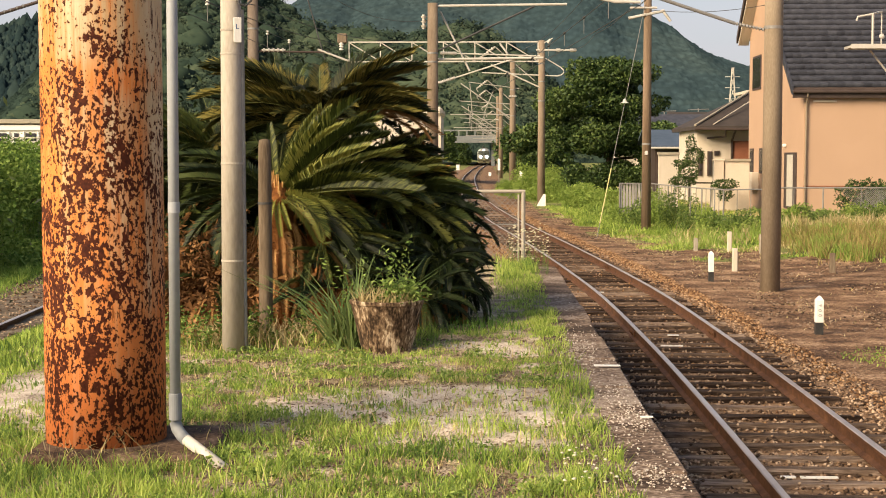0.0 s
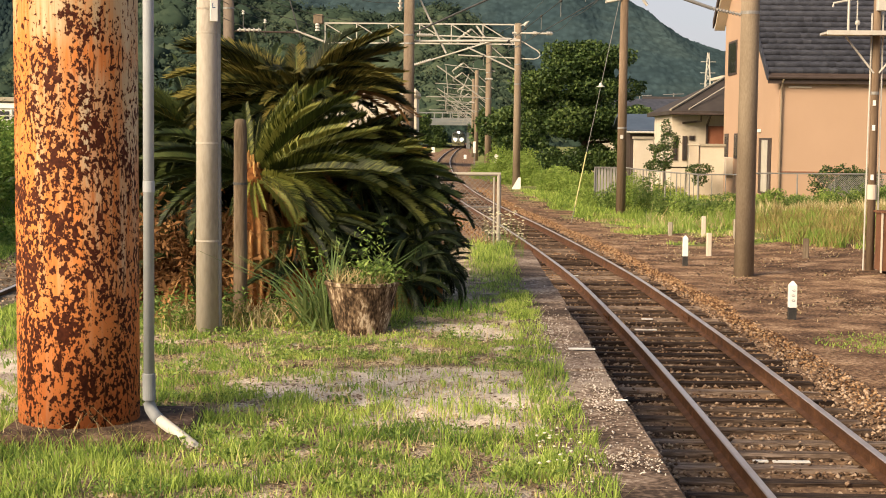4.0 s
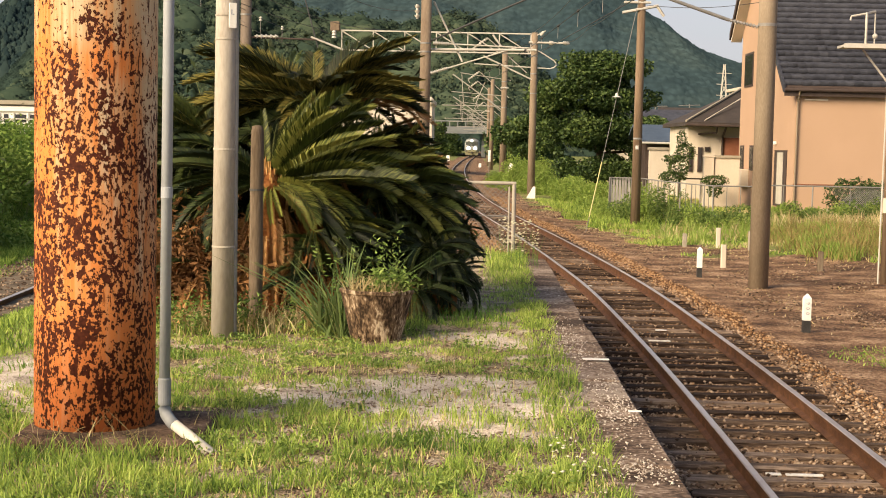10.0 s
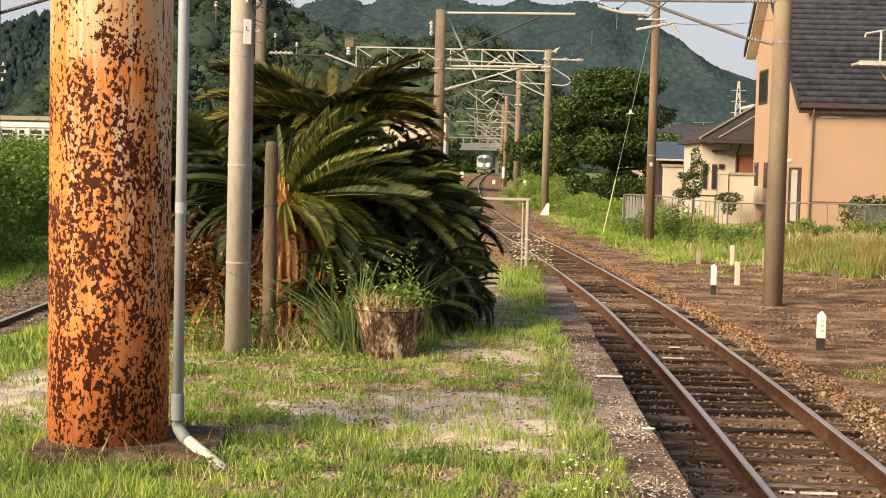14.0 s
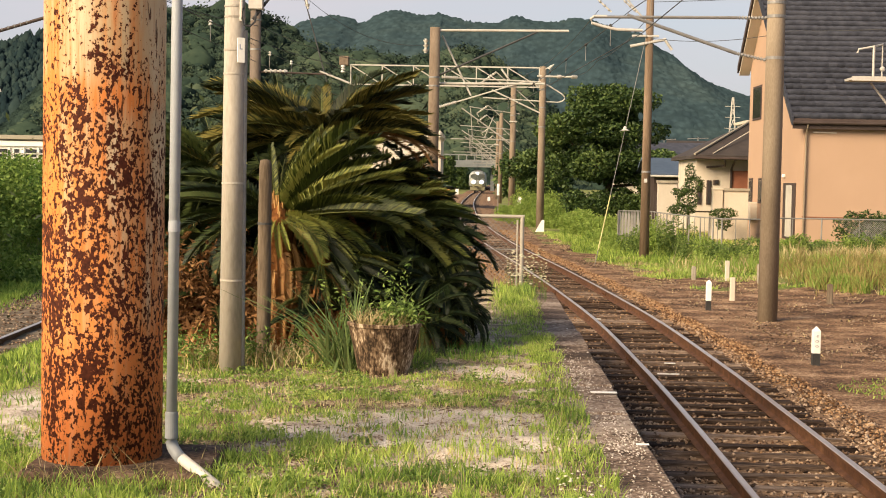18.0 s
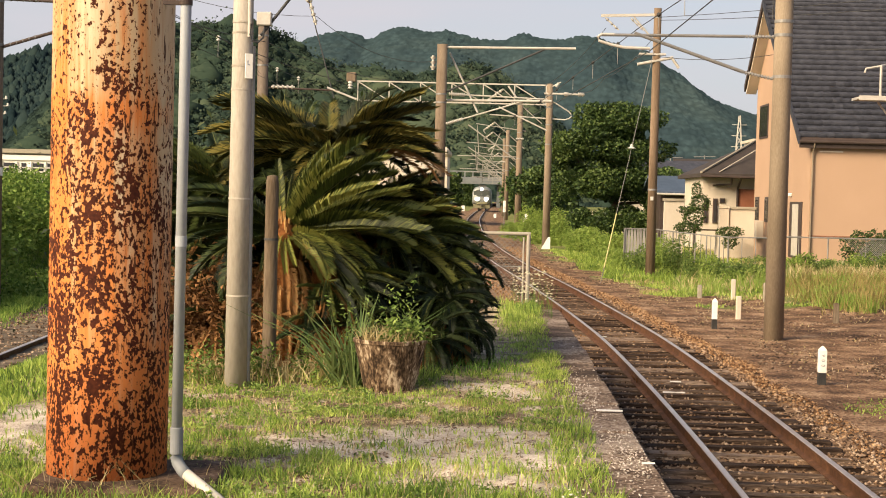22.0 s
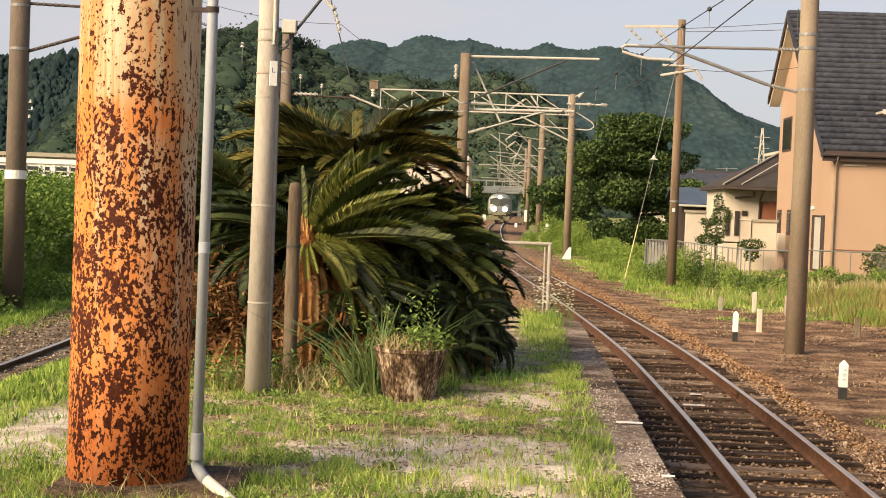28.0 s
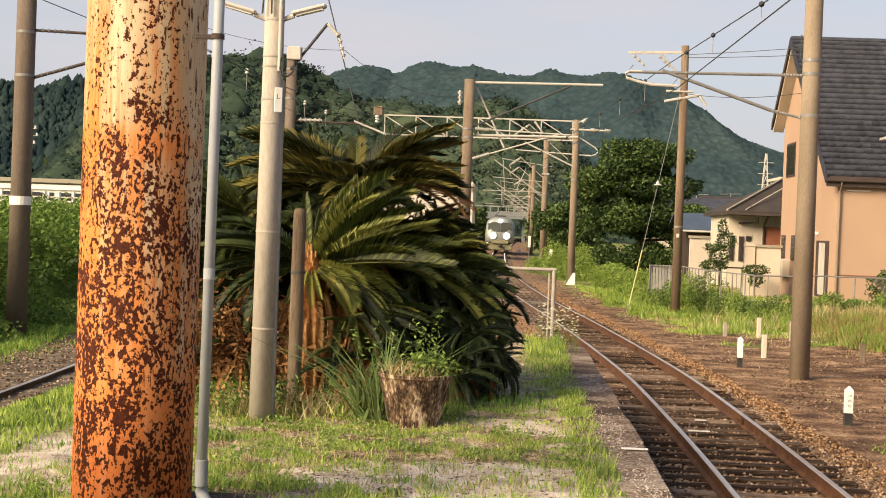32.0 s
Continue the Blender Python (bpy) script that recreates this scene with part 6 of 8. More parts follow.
def bracket(p, z, reach, drop, steady, rad=0.03):
    """A hinged cantilever from the pole over the track: top tube, stay, curved registration arm, insulators."""
    s = -1 if reach < 0 else 1
    part("top_tube", rod((s * 0.75, 0, z), (reach, 0, z - 0.03), rad, seg=8), M["steel"], p)
    part("stay", rod((s * 0.75, 0, z - drop + 0.12), (reach * 0.82, 0, z + 0.02), rad * 1.15, seg=8), M["steel"], p)
    part("insulator", insulator((s * 0.18, 0, z), (s * 0.75, 0, z), 0.042, 9), M["steel"], p, "grey porcelain insulator")
    part("insulator", insulator((s * 0.18, 0, z - drop), (s * 0.75, 0, z - drop + 0.12), 0.042, 9), M["steel"], p, "grey porcelain insulator")
    e = reach
    pts = [(e * 0.93, 0, z - 0.02), (e, 0, z - 0.02), (e + s * 0.07, 0, z - 0.07), (e + s * 0.05, 0, z - 0.15), (e - s * 0.2, 0, z - 0.22), (e - s * 0.45, 0, z - 0.27), (e - s * 0.95, 0, z - 0.28)]
    part("registration_arm", tube(pts, rad, 8), M["pale_steel"], p, "curved steel registration arm")


def wire(name, pts, r, label, sag=0.0, mat="wire"):
    out = []
    for a, b in zip(pts, pts[1:]):
        a, b = Vector(a), Vector(b)
        for k in range(12):
            t = k / 12
            q = a.lerp(b, t)
            q.z -= sag * 4 * t * (1 - t)
            out.append(q)
    out.append(Vector(pts[-1]))
    return solo(name, tube(out, r, 5), M[mat], label, "overhead wire", group="overhead wires")


def build_poles():
    # near pole on the far side of the track
    a = line_pole("catenary_pole", (5.62, 29.1, -1.06), 10.5, 0.195, 0.165, "line_pole", "thick round concrete catenary pole beside the track", bands=(5.17, 5.98, 6.25))
    bracket(a, 5.95, -3.55, 0.82, 0)
    bm = rod((-0.22, 0, 6.3), (-0.22, 0, 6.75), 0.012, seg=6)
    part("cable_guard", bm, M["wire"], a)
    # pole beyond, with its gantry
    b = line_pole("catenary_pole", (2.87, 76, -1.0), 8.5, 0.20, 0.165, "old_pole", "concrete catenary pole with a white wedge sign at its foot", bands=(5.4, 6.4, 7.3, 7.9))
    part("arm", rod((-0.3, -0.1, 8.0), (1.78, -0.1, 7.98), 0.05, seg=8), M["pale_steel"], b)
    part("insulated_arm", rod((-5.15, -0.1, 7.86), (-0.1, -0.1, 7.70), 0.036, seg=8), M["pale_steel"], b)
    part("insulated_arm", rod((-5.24, -0.1, 6.34), (-0.9, -0.1, 7.72), 0.038, seg=8), M["pale_steel"], b)
    part("insulator", insulator((-5.2, -0.1, 7.86), (-4.36, -0.1, 7.835), 0.10, 9), M["porcelain"], b, "white ribbed insulator")
    part("insulator", insulator((-5.3, -0.1, 6.32), (-4.43, -0.1, 6.60), 0.095, 9), M["porcelain"], b, "white ribbed insulator")
    part("hook_arm", tube([(-0.2, 0, 7.76), (0.35, 0, 7.5), (1.0, 0, 7.11), (1.12, 0, 6.98), (1.14, 0, 6.86), (1.02, 0, 6.74), (0.8, 0, 6.68), (-3.07, 0, 6.86)], 0.032, 8), M["pale_steel"], b, "curved registration arm")
    part("brace", rod((-0.1, -0.1, 6.1), (-2.6, -0.1, 7.25), 0.04, seg=6), M["pale_steel"], b)
    part("peak_stay", rod((-1.7, -0.1, 7.75), (-2.15, -0.1, 8.35), 0.05, seg=6), M["pale_steel"], b)
    part("insulator", insulator((1.45, -0.1, 7.99), (1.75, -0.1, 7.985), 0.11, 3), M["porcelain"], b)
    part("insulator", insulator((0.75, -0.1, 7.99), (0.95, -0.1, 7.99), 0.11, 3), M["porcelain"], b)
    part("insulator", insulator((0.3, -0.1, 8.35), (0.45, -0.1, 8.55), 0.09, 3), M["porcelain"], b)
    part("bracket", rod((0.0, -0.1, 8.3), (0.55, -0.1, 8.6), 0.03, seg=6), M["pale_steel"], b)
    bm = prism([(-0.25, 0), (0.22, 0), (0.22, 0.62), (0.1, 0.62)], (-0.30, -0.24), "y")
    part("wedge_sign", bm, M["white"], b, "white wedge-shaped sign")
    # lattice gantry from that pole to a short one across the yard
    g = thing("gantry_beam", (-7.1, 76, 0), "pale lattice steel gantry over the tracks", "gantry")
    for z in (6.43, 7.43):
        part("chord", box((10.0, 0.065, 0.065), (5.0, 0, z)), M["pale_steel"], g)
    for i in range(7):
        x = 0.06 + i * 1.62
        part("upright", box((0.055, 0.055, 0.94), (x, 0, 6.93)), M["pale_steel"], g)
        if i < 6:
            part("diagonal", rod((x + 0.05, 0, 7.38), (x + 1.55, 0, 6.48), 0.028, seg=6), M["pale_steel"], g)
    part("end_cap", box((0.5, 0.3, 0.5), (-0.28, 0, 7.62), bevel=0.05), M["old_pole"], g, "brown capped post head")
    part("end_insulator", insulator((-0.32, -0.2, 7.0), (-0.32, -0.2, 7.4), 0.13, 3), M["porcelain"], g)
    # the following ones, smaller with distance
    spec = [(2.08, 114, 10.0, 0.25), (1.55, 150, 9.2, 0.22), (1.45, 178, 9.4, 0.21), (1.9, 215, 9.2, 0.2), (2.6, 255, 9.2, 0.2), (3.4, 300, 9.0, 0.2)]
    for x, y, h, r in spec:
        p = line_pole("catenary_pole", (x, y, float(ground_z(x, y))), h, r, r * 0.85, "old_pole", "brown-stained catenary pole farther along the line", bands=(h * 0.55, h * 0.75))
        for k, z in enumerate((h * 0.56, h * 0.64, h * 0.76)):
            part("arm", rod((0.5 if k == 2 else 0, 0, z), (-4.8 + 0.7 * k, 0, z + 0.25 * k), 0.034, seg=6), M["far_steel"], p)
        part("hanger", rod((-3.1, 0, h * 0.55), (-3.3, 0, h * 0.80), 0.035, seg=5), M["far_steel"], p)
        part("hanger", rod((-2.2, 0, h * 0.57), (-1.5, 0, h * 0.74), 0.035, seg=5), M["far_steel"], p)
        part("stay", rod((0, 0, h * 0.52), (-4.0, 0, h * 0.80), 0.05, seg=6), M["far_steel"], p)
        tip = h * 1.08
        part("peak_stay", rod((1.7, 0, tip - 2.6), (-1.36, 0, tip), 0.042, seg=6), M["far_steel"], p)
        part("peak_arm", rod((-1.36, 0, tip), (-2.5, 0, tip - 0.85), 0.08, seg=6), M["far_steel"], p)
        part("insulator", insulator((-1.5, 0, tip - 0.1), (-2.2, 0, tip - 0.65), 0.13, 4), M["porcelain"], p)
        part("drop_arm", rod((-2.5, 0, tip - 0.85), (-2.3, 0, tip - 1.15), 0.05, seg=6), M["far_steel"], p)
        bm = insulator((-0.3, -0.2, h * 0.7), (0.3, -0.2, h * 0.7), 0.1, 3)
        part("insulator", bm, M["porcelain"], p)
    # pole between the two lines, with a long arm and a dark tie
    d = line_pole("catenary_pole", (-1.87, 52, -1.0), 7.95, 0.21, 0.18, "old_pole", "brown-stained catenary pole with a long arm and tie", bands=(5.9, 6.2))
    part("arm", rod((-0.1, 0, 7.85), (4.7, 0, 7.9), 0.045, seg=8), M["pale_steel"], d)
    part("tie", rod((0.1, 0, 6.25), (3.6, 0, 7.85), 0.035, seg=8), M["wire"], d, "dark slanting tie")
    part("brace", rod((0.25, 0.3, 7.7), (1.3, 0.3, 5.6), 0.035, seg=6), M["pale_steel"], d)
    part("insulator", insulator((-0.32, 0, 7.55), (-0.32, 0, 7.05), 0.1, 3), M["porcelain"], d)
    part("arm", rod((0.2, 0.2, 6.0), (3.9, 0.2, 6.05), 0.045, seg=8), M["pale_steel"], d)
    # poles by the second track
    e = line_pole("catenary_pole", (-7.9, 50, -1.0), 8.2, 0.2, 0.18, "dark_pole", "brown-stained catenary pole by the second track", bands=(6.9, 7.9))
    part("arm", rod((0.1, 0, 6.15), (2.6, 0, 6.1), 0.03, seg=8), M["trim_dark"], e)
    part("insulator", insulator((0.3, 0, 6.18), (1.1, 0, 6.18), 0.08, 5), M["porcelain"], e)
    part("arm", rod((2.2, 0, 6.2), (3.4, 0, 5.75), 0.035, seg=8), M["pale_steel"], e)
    f = line_pole("catenary_pole", (-10.39, 30.2, -1.0), 9.5, 0.22, 0.19, "dark_pole", "brown-stained catenary pole by the second track with a white plate", bands=(5.5, 6.4))
    part("plate", lathe([(0.205, 2.80), (0.221, 2.80), (0.221, 2.98), (0.205, 2.98)], 20), M["white"], f, "white band plate")
    part("bracket", rod((0.15, 0, 5.45), (2.6, 0, 6.2), 0.035, seg=8), M["trim_dark"], f)
    part("bracket", rod((0.15, 0, 6.45), (2.6, 0, 6.38), 0.03, seg=8), M["trim_dark"], f)
    part("insulator", insulator((0.3, 0, 5.50), (0.95, 0, 5.70), 0.045, 5), M["steel"], f)
    part("insulator", insulator((0.3, 0, 6.45), (0.95, 0, 6.43), 0.045, 5), M["steel"], f)


def build_wood_pole():
    c = line_pole("utility_pole", (5.43, 49.9, -1.0), 9.1, 0.165, 0.125, "wood_pole", "brown wooden utility pole with a cross-arm and guy wire", group="utility poles", bands=(3.0, 8.8))
    part("cross_arm", box((2.0, 0.09, 0.09), (-0.9, 0, 8.85), (0, -2, 0)), M["pale_steel"], c)
    for x in (-1.75, -0.9):
        part("insulator", insulator((x, 0, 8.75), (x + 0.45, 0, 8.35), 0.06, 3), M["porcelain"], c)
    part("brace", rod((-0.8, 0, 8.8), (0, 0, 7.9), 0.03, seg=6), M["pale_steel"], c)
    part("clamp", rod((-0.65, -0.1, 7.2), (0.55, -0.1, 7.45), 0.05, seg=6), M["pale_steel"], c)
    part("clamp_hook", rod((0.5, -0.1, 7.45), (0.75, -0.1, 7.1), 0.05, seg=6), M["pale_steel"], c)
    part("arm", rod((0.3, -0.1, 7.55), (-0.6, -0.1, 7.55), 0.04, seg=6), M["pale_steel"], c)
    part("label_plate", box((0.10, 0.02, 0.13), (-0.03, -0.17, 2.7)), M["porcelain"], c)
    g = thing("guy_wire", (3.52, 46.6, -1.02), "guy wire with a white insulator", "guy wire")
    t = Vector((1.86, 3.3, 7.9))
    part("strand", rod((0, 0, 0), t, 0.010, seg=6), M["steel"], g)
    part("guard", rod(t * 0.06, t * 0.28, 0.020, seg=8), M["moss_sleeve"], g, "pale yellow guard sleeve")
    bm = lathe([(0.03, 0.14), (0.05, 0.1), (0.06, 0.05), (0.15, 0.0)], 12)
    bm.transform(Matrix.Translation(t * 0.55))
    part("insulator", bm, M["porcelain"], g)


def build_signal_pole():
    p = line_pole("signal_pole", (8.35, 30.0, -1.0), 6.4, 0.085, 0.075, "wood_pole", "slim brown pole with a railed work platform", group="signal poles", bands=(3.6,))
    part("side_tube", rod((-0.13, 0, 0), (-0.10, 0, 5.2), 0.018, seg=6), M["pale_steel"], p)
    part("side_tube", rod((0.14, 0, 0), (0.12, 0, 5.2), 0.018, seg=6), M["pale_steel"], p)
    part("deck", box((2.1, 0.6, 0.05), (-0.05, -0.1, 4.78)), M["pale_steel"], p)
    part("deck_edge", box((2.1, 0.05, 0.09), (-0.05, -0.42, 4.78)), M["pale_steel"], p)
    part("brace", rod((-0.65, -0.1, 4.72), (-0.05, -0.05, 4.0), 0.022, seg=6), M["pale_steel"], p)
    part("brace", rod((0.65, -0.1, 4.72), (0.05, -0.05, 4.0), 0.022, seg=6), M["pale_steel"], p)
    part("rail_post", rod((-0.68, -0.4, 4.8), (-0.68, -0.4, 5.42), 0.026, seg=6), M["pale_steel"], p)
    part("rail_post", rod((-0.35, 0.2, 4.8), (-0.35, 0.2, 5.5), 0.015, seg=6), M["pale_steel"], p)
    part("hand_rail", tube([(-1.0, -0.4, 5.28), (-0.98, -0.4, 5.36), (-0.68, -0.4, 5.42), (-0.35, 0.2, 5.52)], 0.022, 6), M["pale_steel"], p)
    bm = bmesh.new()
    bmesh.ops.create_uvsphere(bm, u_segments=12, v_segments=8, radius=0.055, matrix=Matrix.Translation((-0.42, -0.1, 5.0)))
    part("lamp_globe", bm, M["porcelain"], p, "small white globe")
    part("equipment_box", box((0.25, 0.2, 0.36), (0.08, -0.1, 5.42), bevel=0.015), M["pale_steel"], p, "pale steel box")
    for z in (1.9, 2.9, 3.4):
        part("tag", box((0.06, 0.01, 0.11), (-0.03, -0.09, z)), M["white"], p)
    part("sleeve", lathe([(0.095, 1.45), (0.10, 1.45), (0.10, 1.75), (0.095, 1.75)], 16), M["beige"], p, "pale sleeve")
    c = thing("relay_cabinet", (8.75, 29.4, -1.0), "rusty brown trackside cabinet with pale edges", "cabinet")
    part("body", box((0.8, 0.5, 1.15), (0, 0, 0.63), bevel=0.01), M["rust_box"], c)
    part("door", box((0.66, 0.02, 1.0), (0.02, -0.262, 0.63)), M["grey_post"], c)
    part("edge_trim", box((0.03, 0.04, 1.2), (-0.41, -0.25, 0.63)), M["beige"], c)
    part("lid", box((0.88, 0.58, 0.04), (0, 0, 1.23)), M["rust_box"], c)


def build_wires():
    far = [(-1.2, 114), (-1.6, 150), (-1.5, 178), (-1.3, 215)]
    lift = lambda y: float(track_z(y)) + 0.84
    wire("contact_wire", [(3.5, -20, 4.55), (3.17, 18, 4.56), (3.0, 29.1, 4.55), (-0.1, 76, 4.62)] + [(x, y, 4.55 + lift(y)) for x, y in far], 0.010, "black contact wire over the track")
    mess = [(3.6, -14, 5.0), (3.4, 5, 4.64), (3.08, 19, 4.72), (2.82, 29.1, 5.03), (1.6, 48, 4.82), (-0.1, 76, 5.1)]
    wire("messenger_wire", mess + [(x, y, 5.05 + lift(y)) for x, y in far], 0.009, "black messenger wire over the track")
    for y in (15.5, 19.5, 23.5, 26.5, 32, 36, 40, 44, 49, 54, 60, 66):
        x, z = float(np.interp(y, [m[1] for m in mess], [m[0] for m in mess])), float(np.interp(y, [m[1] for m in mess], [m[2] for m in mess]))
        h = thing("dropper", (x, y, z), "dropper wire with a black bead", "dropper", "overhead wires")
        part("rod", rod((0, 0, 4.56 - z), (0, 0, 0), 0.006, seg=5), M["steel"], h)
        bm = bmesh.new()
        bmesh.ops.create_icosphere(bm, subdivisions=1, radius=0.045)
        part("bead", bm, M["black"], h)
    # over the second track
    wire("messenger_wire", [(-9.4, 18, 6.2), (-8.45, 30, 6.1), (-8.05, 42.6, 6.04), (-7.85, 53, 6.04), (-7.6, 57, 6.02), (-6.6, 78, 6.1)], 0.009, "messenger wire over the second track")
    wire("contact_wire", [(-9.4, 18, 5.5), (-8.45, 30, 5.5), (-7.6, 57, 5.45), (-6.6, 78, 5.5)], 0.009, "contact wire over the second track")
    for x, y in ((-8.05, 42.6), (-7.85, 53.0), (-7.6, 57.0)):
        h = thing("dropper", (x, y, 6.04), "dropper wire with a white insulator bead", "dropper", "overhead wires")
        part("rod", rod((0, 0, -0.58), (0, 0, -0.04), 0.010, seg=5), M["steel"], h)
        part("bead", insulator((0, 0, -0.10), (0, 0, 0.06), 0.065, 2), M["porcelain"], h, "white insulator bead")
    # lines on the wooden poles
    wire("service_line", [(5.4, 49.9, 7.8), (16, 37, 7.85), (30, 20, 7.9)], 0.010, "service line from the wooden pole", sag=0.2)
    wire("service_line", [(5.4, 49.9, 7.7), (16, 38.5, 7.5), (30, 24, 7.5)], 0.010, "service line from the wooden pole", sag=0.2)
    wire("service_line", [(3.7, 49.9, 7.4), (2.0, 76, 7.1), (1.9, 114, 8.0), (1.5, 150, 8.0)], 0.010, "service line from the wooden pole", sag=0.35)
    wire("service_line", [(4.5, 76, 7.1), (4.6, 62, 6.7), (5.3, 49.9, 7.1)], 0.010, "service line along the poles", sag=0.2)
    wire("service_line", [(5.4, 49.9, 6.5), (9, 44, 6.2), (16, 40, 6.6)], 0.010, "service line towards the house", sag=0.2)
    # lines past the lamp pole and the left yard
    wire("hanger_line", [(-7.4, 50, 11.0), (-6.72, 50, 9.3), (-5.54, 50, 5.16), (-5.3, 50, 4.3)], 0.022, "dark line hanging over the second track")
    solo("line_insulator", insulator((-6.35, 49.9, 8.2), (-6.1, 49.9, 7.3), 0.09, 4), M["porcelain"], "white insulator string on a thin line", "insulator", group="overhead wires")
    wire("feeder_line", [(-15, 20, 7.6), (-10.2, 30.2, 6.9), (-7.8, 50, 6.7), (-4, 76, 7.5)], 0.012, "feeder line over the yard", sag=0.4)
    wire("feeder_line", [(-14, 50, 9.4), (-6.1, 50, 7.6), (-2.1, 52, 6.35), (2.8, 76, 6.9)], 0.009, "feeder line over the yard", sag=0.5)
    wire("feeder_line", [(-12, 18, 7.0), (-8.2, 29, 5.95), (-5.5, 50, 5.5), (-2.5, 76, 6.0)], 0.010, "wire over the second track", sag=0.25)


# ---------------------------------------------------------------- posts along the line
def distance_post(at, tall, cap, label, numbered):
    p = thing("distance_post", at, label, "marker post", "distance posts")
    w = 0.112 if numbered else 0.105
    part("base", box((w, w, tall * 0.36), (0, 0, tall * 0.18 - 0.03)), M["black"], p, "black lower half")
    bm = box((w + 0.004, w + 0.004, tall * 0.60), (0, 0, tall * 0.66 - 0.04), bevel=0.006)
    top = part("body", bm, M["white"], p, "white upper half")
    bm = bmesh.new()
    bmesh.ops.create_cone(bm, cap_ends=True, segments=4, radius1=w * 0.70, radius2=w * 0.1, depth=0.06, matrix=Matrix.Translation((0, 0, tall * 0.96 - 0.01)) @ Matrix.Rotation(radians(45), 4, "Z"))
    part("cap", bm, M["white"], p)
    if numbered:
        for z, figure in ((0.246, "0"), (0.321, "0"), (0.396, "6")):
            fc = bpy.data.curves.new("digit", "FONT")
            fc.body, fc.size, fc.extrude, fc.align_x = figure, 0.074, 0.002, "CENTER"
            tmp = new("digit_curve", fc)
            bpy.context.view_layer.update()
            me = bpy.data.meshes.new_from_object(tmp.evaluated_get(bpy.context.evaluated_depsgraph_get()))
            bpy.data.objects.remove(tmp)
            me.materials.clear()
            me.materials.append(M["pvc_dark"])
            ob = new("digit", me)
            ob.parent = top
            ob.matrix_basis = pose(0.028, -w / 2 - 0.004, z + 0.03, 90, 0, 0) @ pose(0, 0, 0, 0, 0, 90)


def build_posts():
    g = lambda x, y: float(ground_z(x, y))
    distance_post((4.98, 22.0, -1.04), 0.57, True, "white and black distance post with grey figures", True)
    distance_post((4.76, 31.1, -1.03), 0.64, True, "slim white and black marker post", False)
    for x, y, h, m, lab in ((5.75, 34.0, 0.56, "beige", "short pale concrete post"), (6.68, 40.4, 0.57, "beige", "short pale concrete post in the grass"), (5.85, 41.0, 0.40, "grey_post", "short grey post in the grass"),
                            (7.3, 39.0, 0.53, "grey_post", "short grey post behind the pole"), (7.75, 33.0, 0.46, "stump", "short weathered brown post on the dirt")):
        p = thing("boundary_post", (x, y, g(x, y) - 0.02), lab, "post", "boundary posts")
        part("shaft", box((0.115, 0.115, h), (0, 0, h / 2), bevel=0.012), M[m], p)
    # white boxes and boards beside the line far off
    for x, y, z, sx, sz, lab in ((2.75, 114, 0.05, 0.35, 0.65, "white trackside box on a post"), (1.05, 114.5, 0.9, 0.2, 0.9, "white narrow board beside the line"),
                                 (0.45, 150, -0.3, 0.28, 0.4, "white wedge marker beside the line"), (-3.0, 160, 0.3, 0.35, 0.6, "white slanted marker by the rails")):
        p = thing("trackside_sign", (x, y, float(ground_z(x, y))), lab, "sign", "trackside signs")
        h = z + 1.0 - float(ground_z(x, y)) - 1.0
        part("stake", rod((0, 0, 0), (0, 0, max(0.2, z - float(ground_z(x, y)))), 0.03, seg=6), M["steel"], p)
        part("board", box((sx, 0.05, sz), (0, 0, max(0.2, z - float(ground_z(x, y)))), bevel=0.01), M["white"], p)


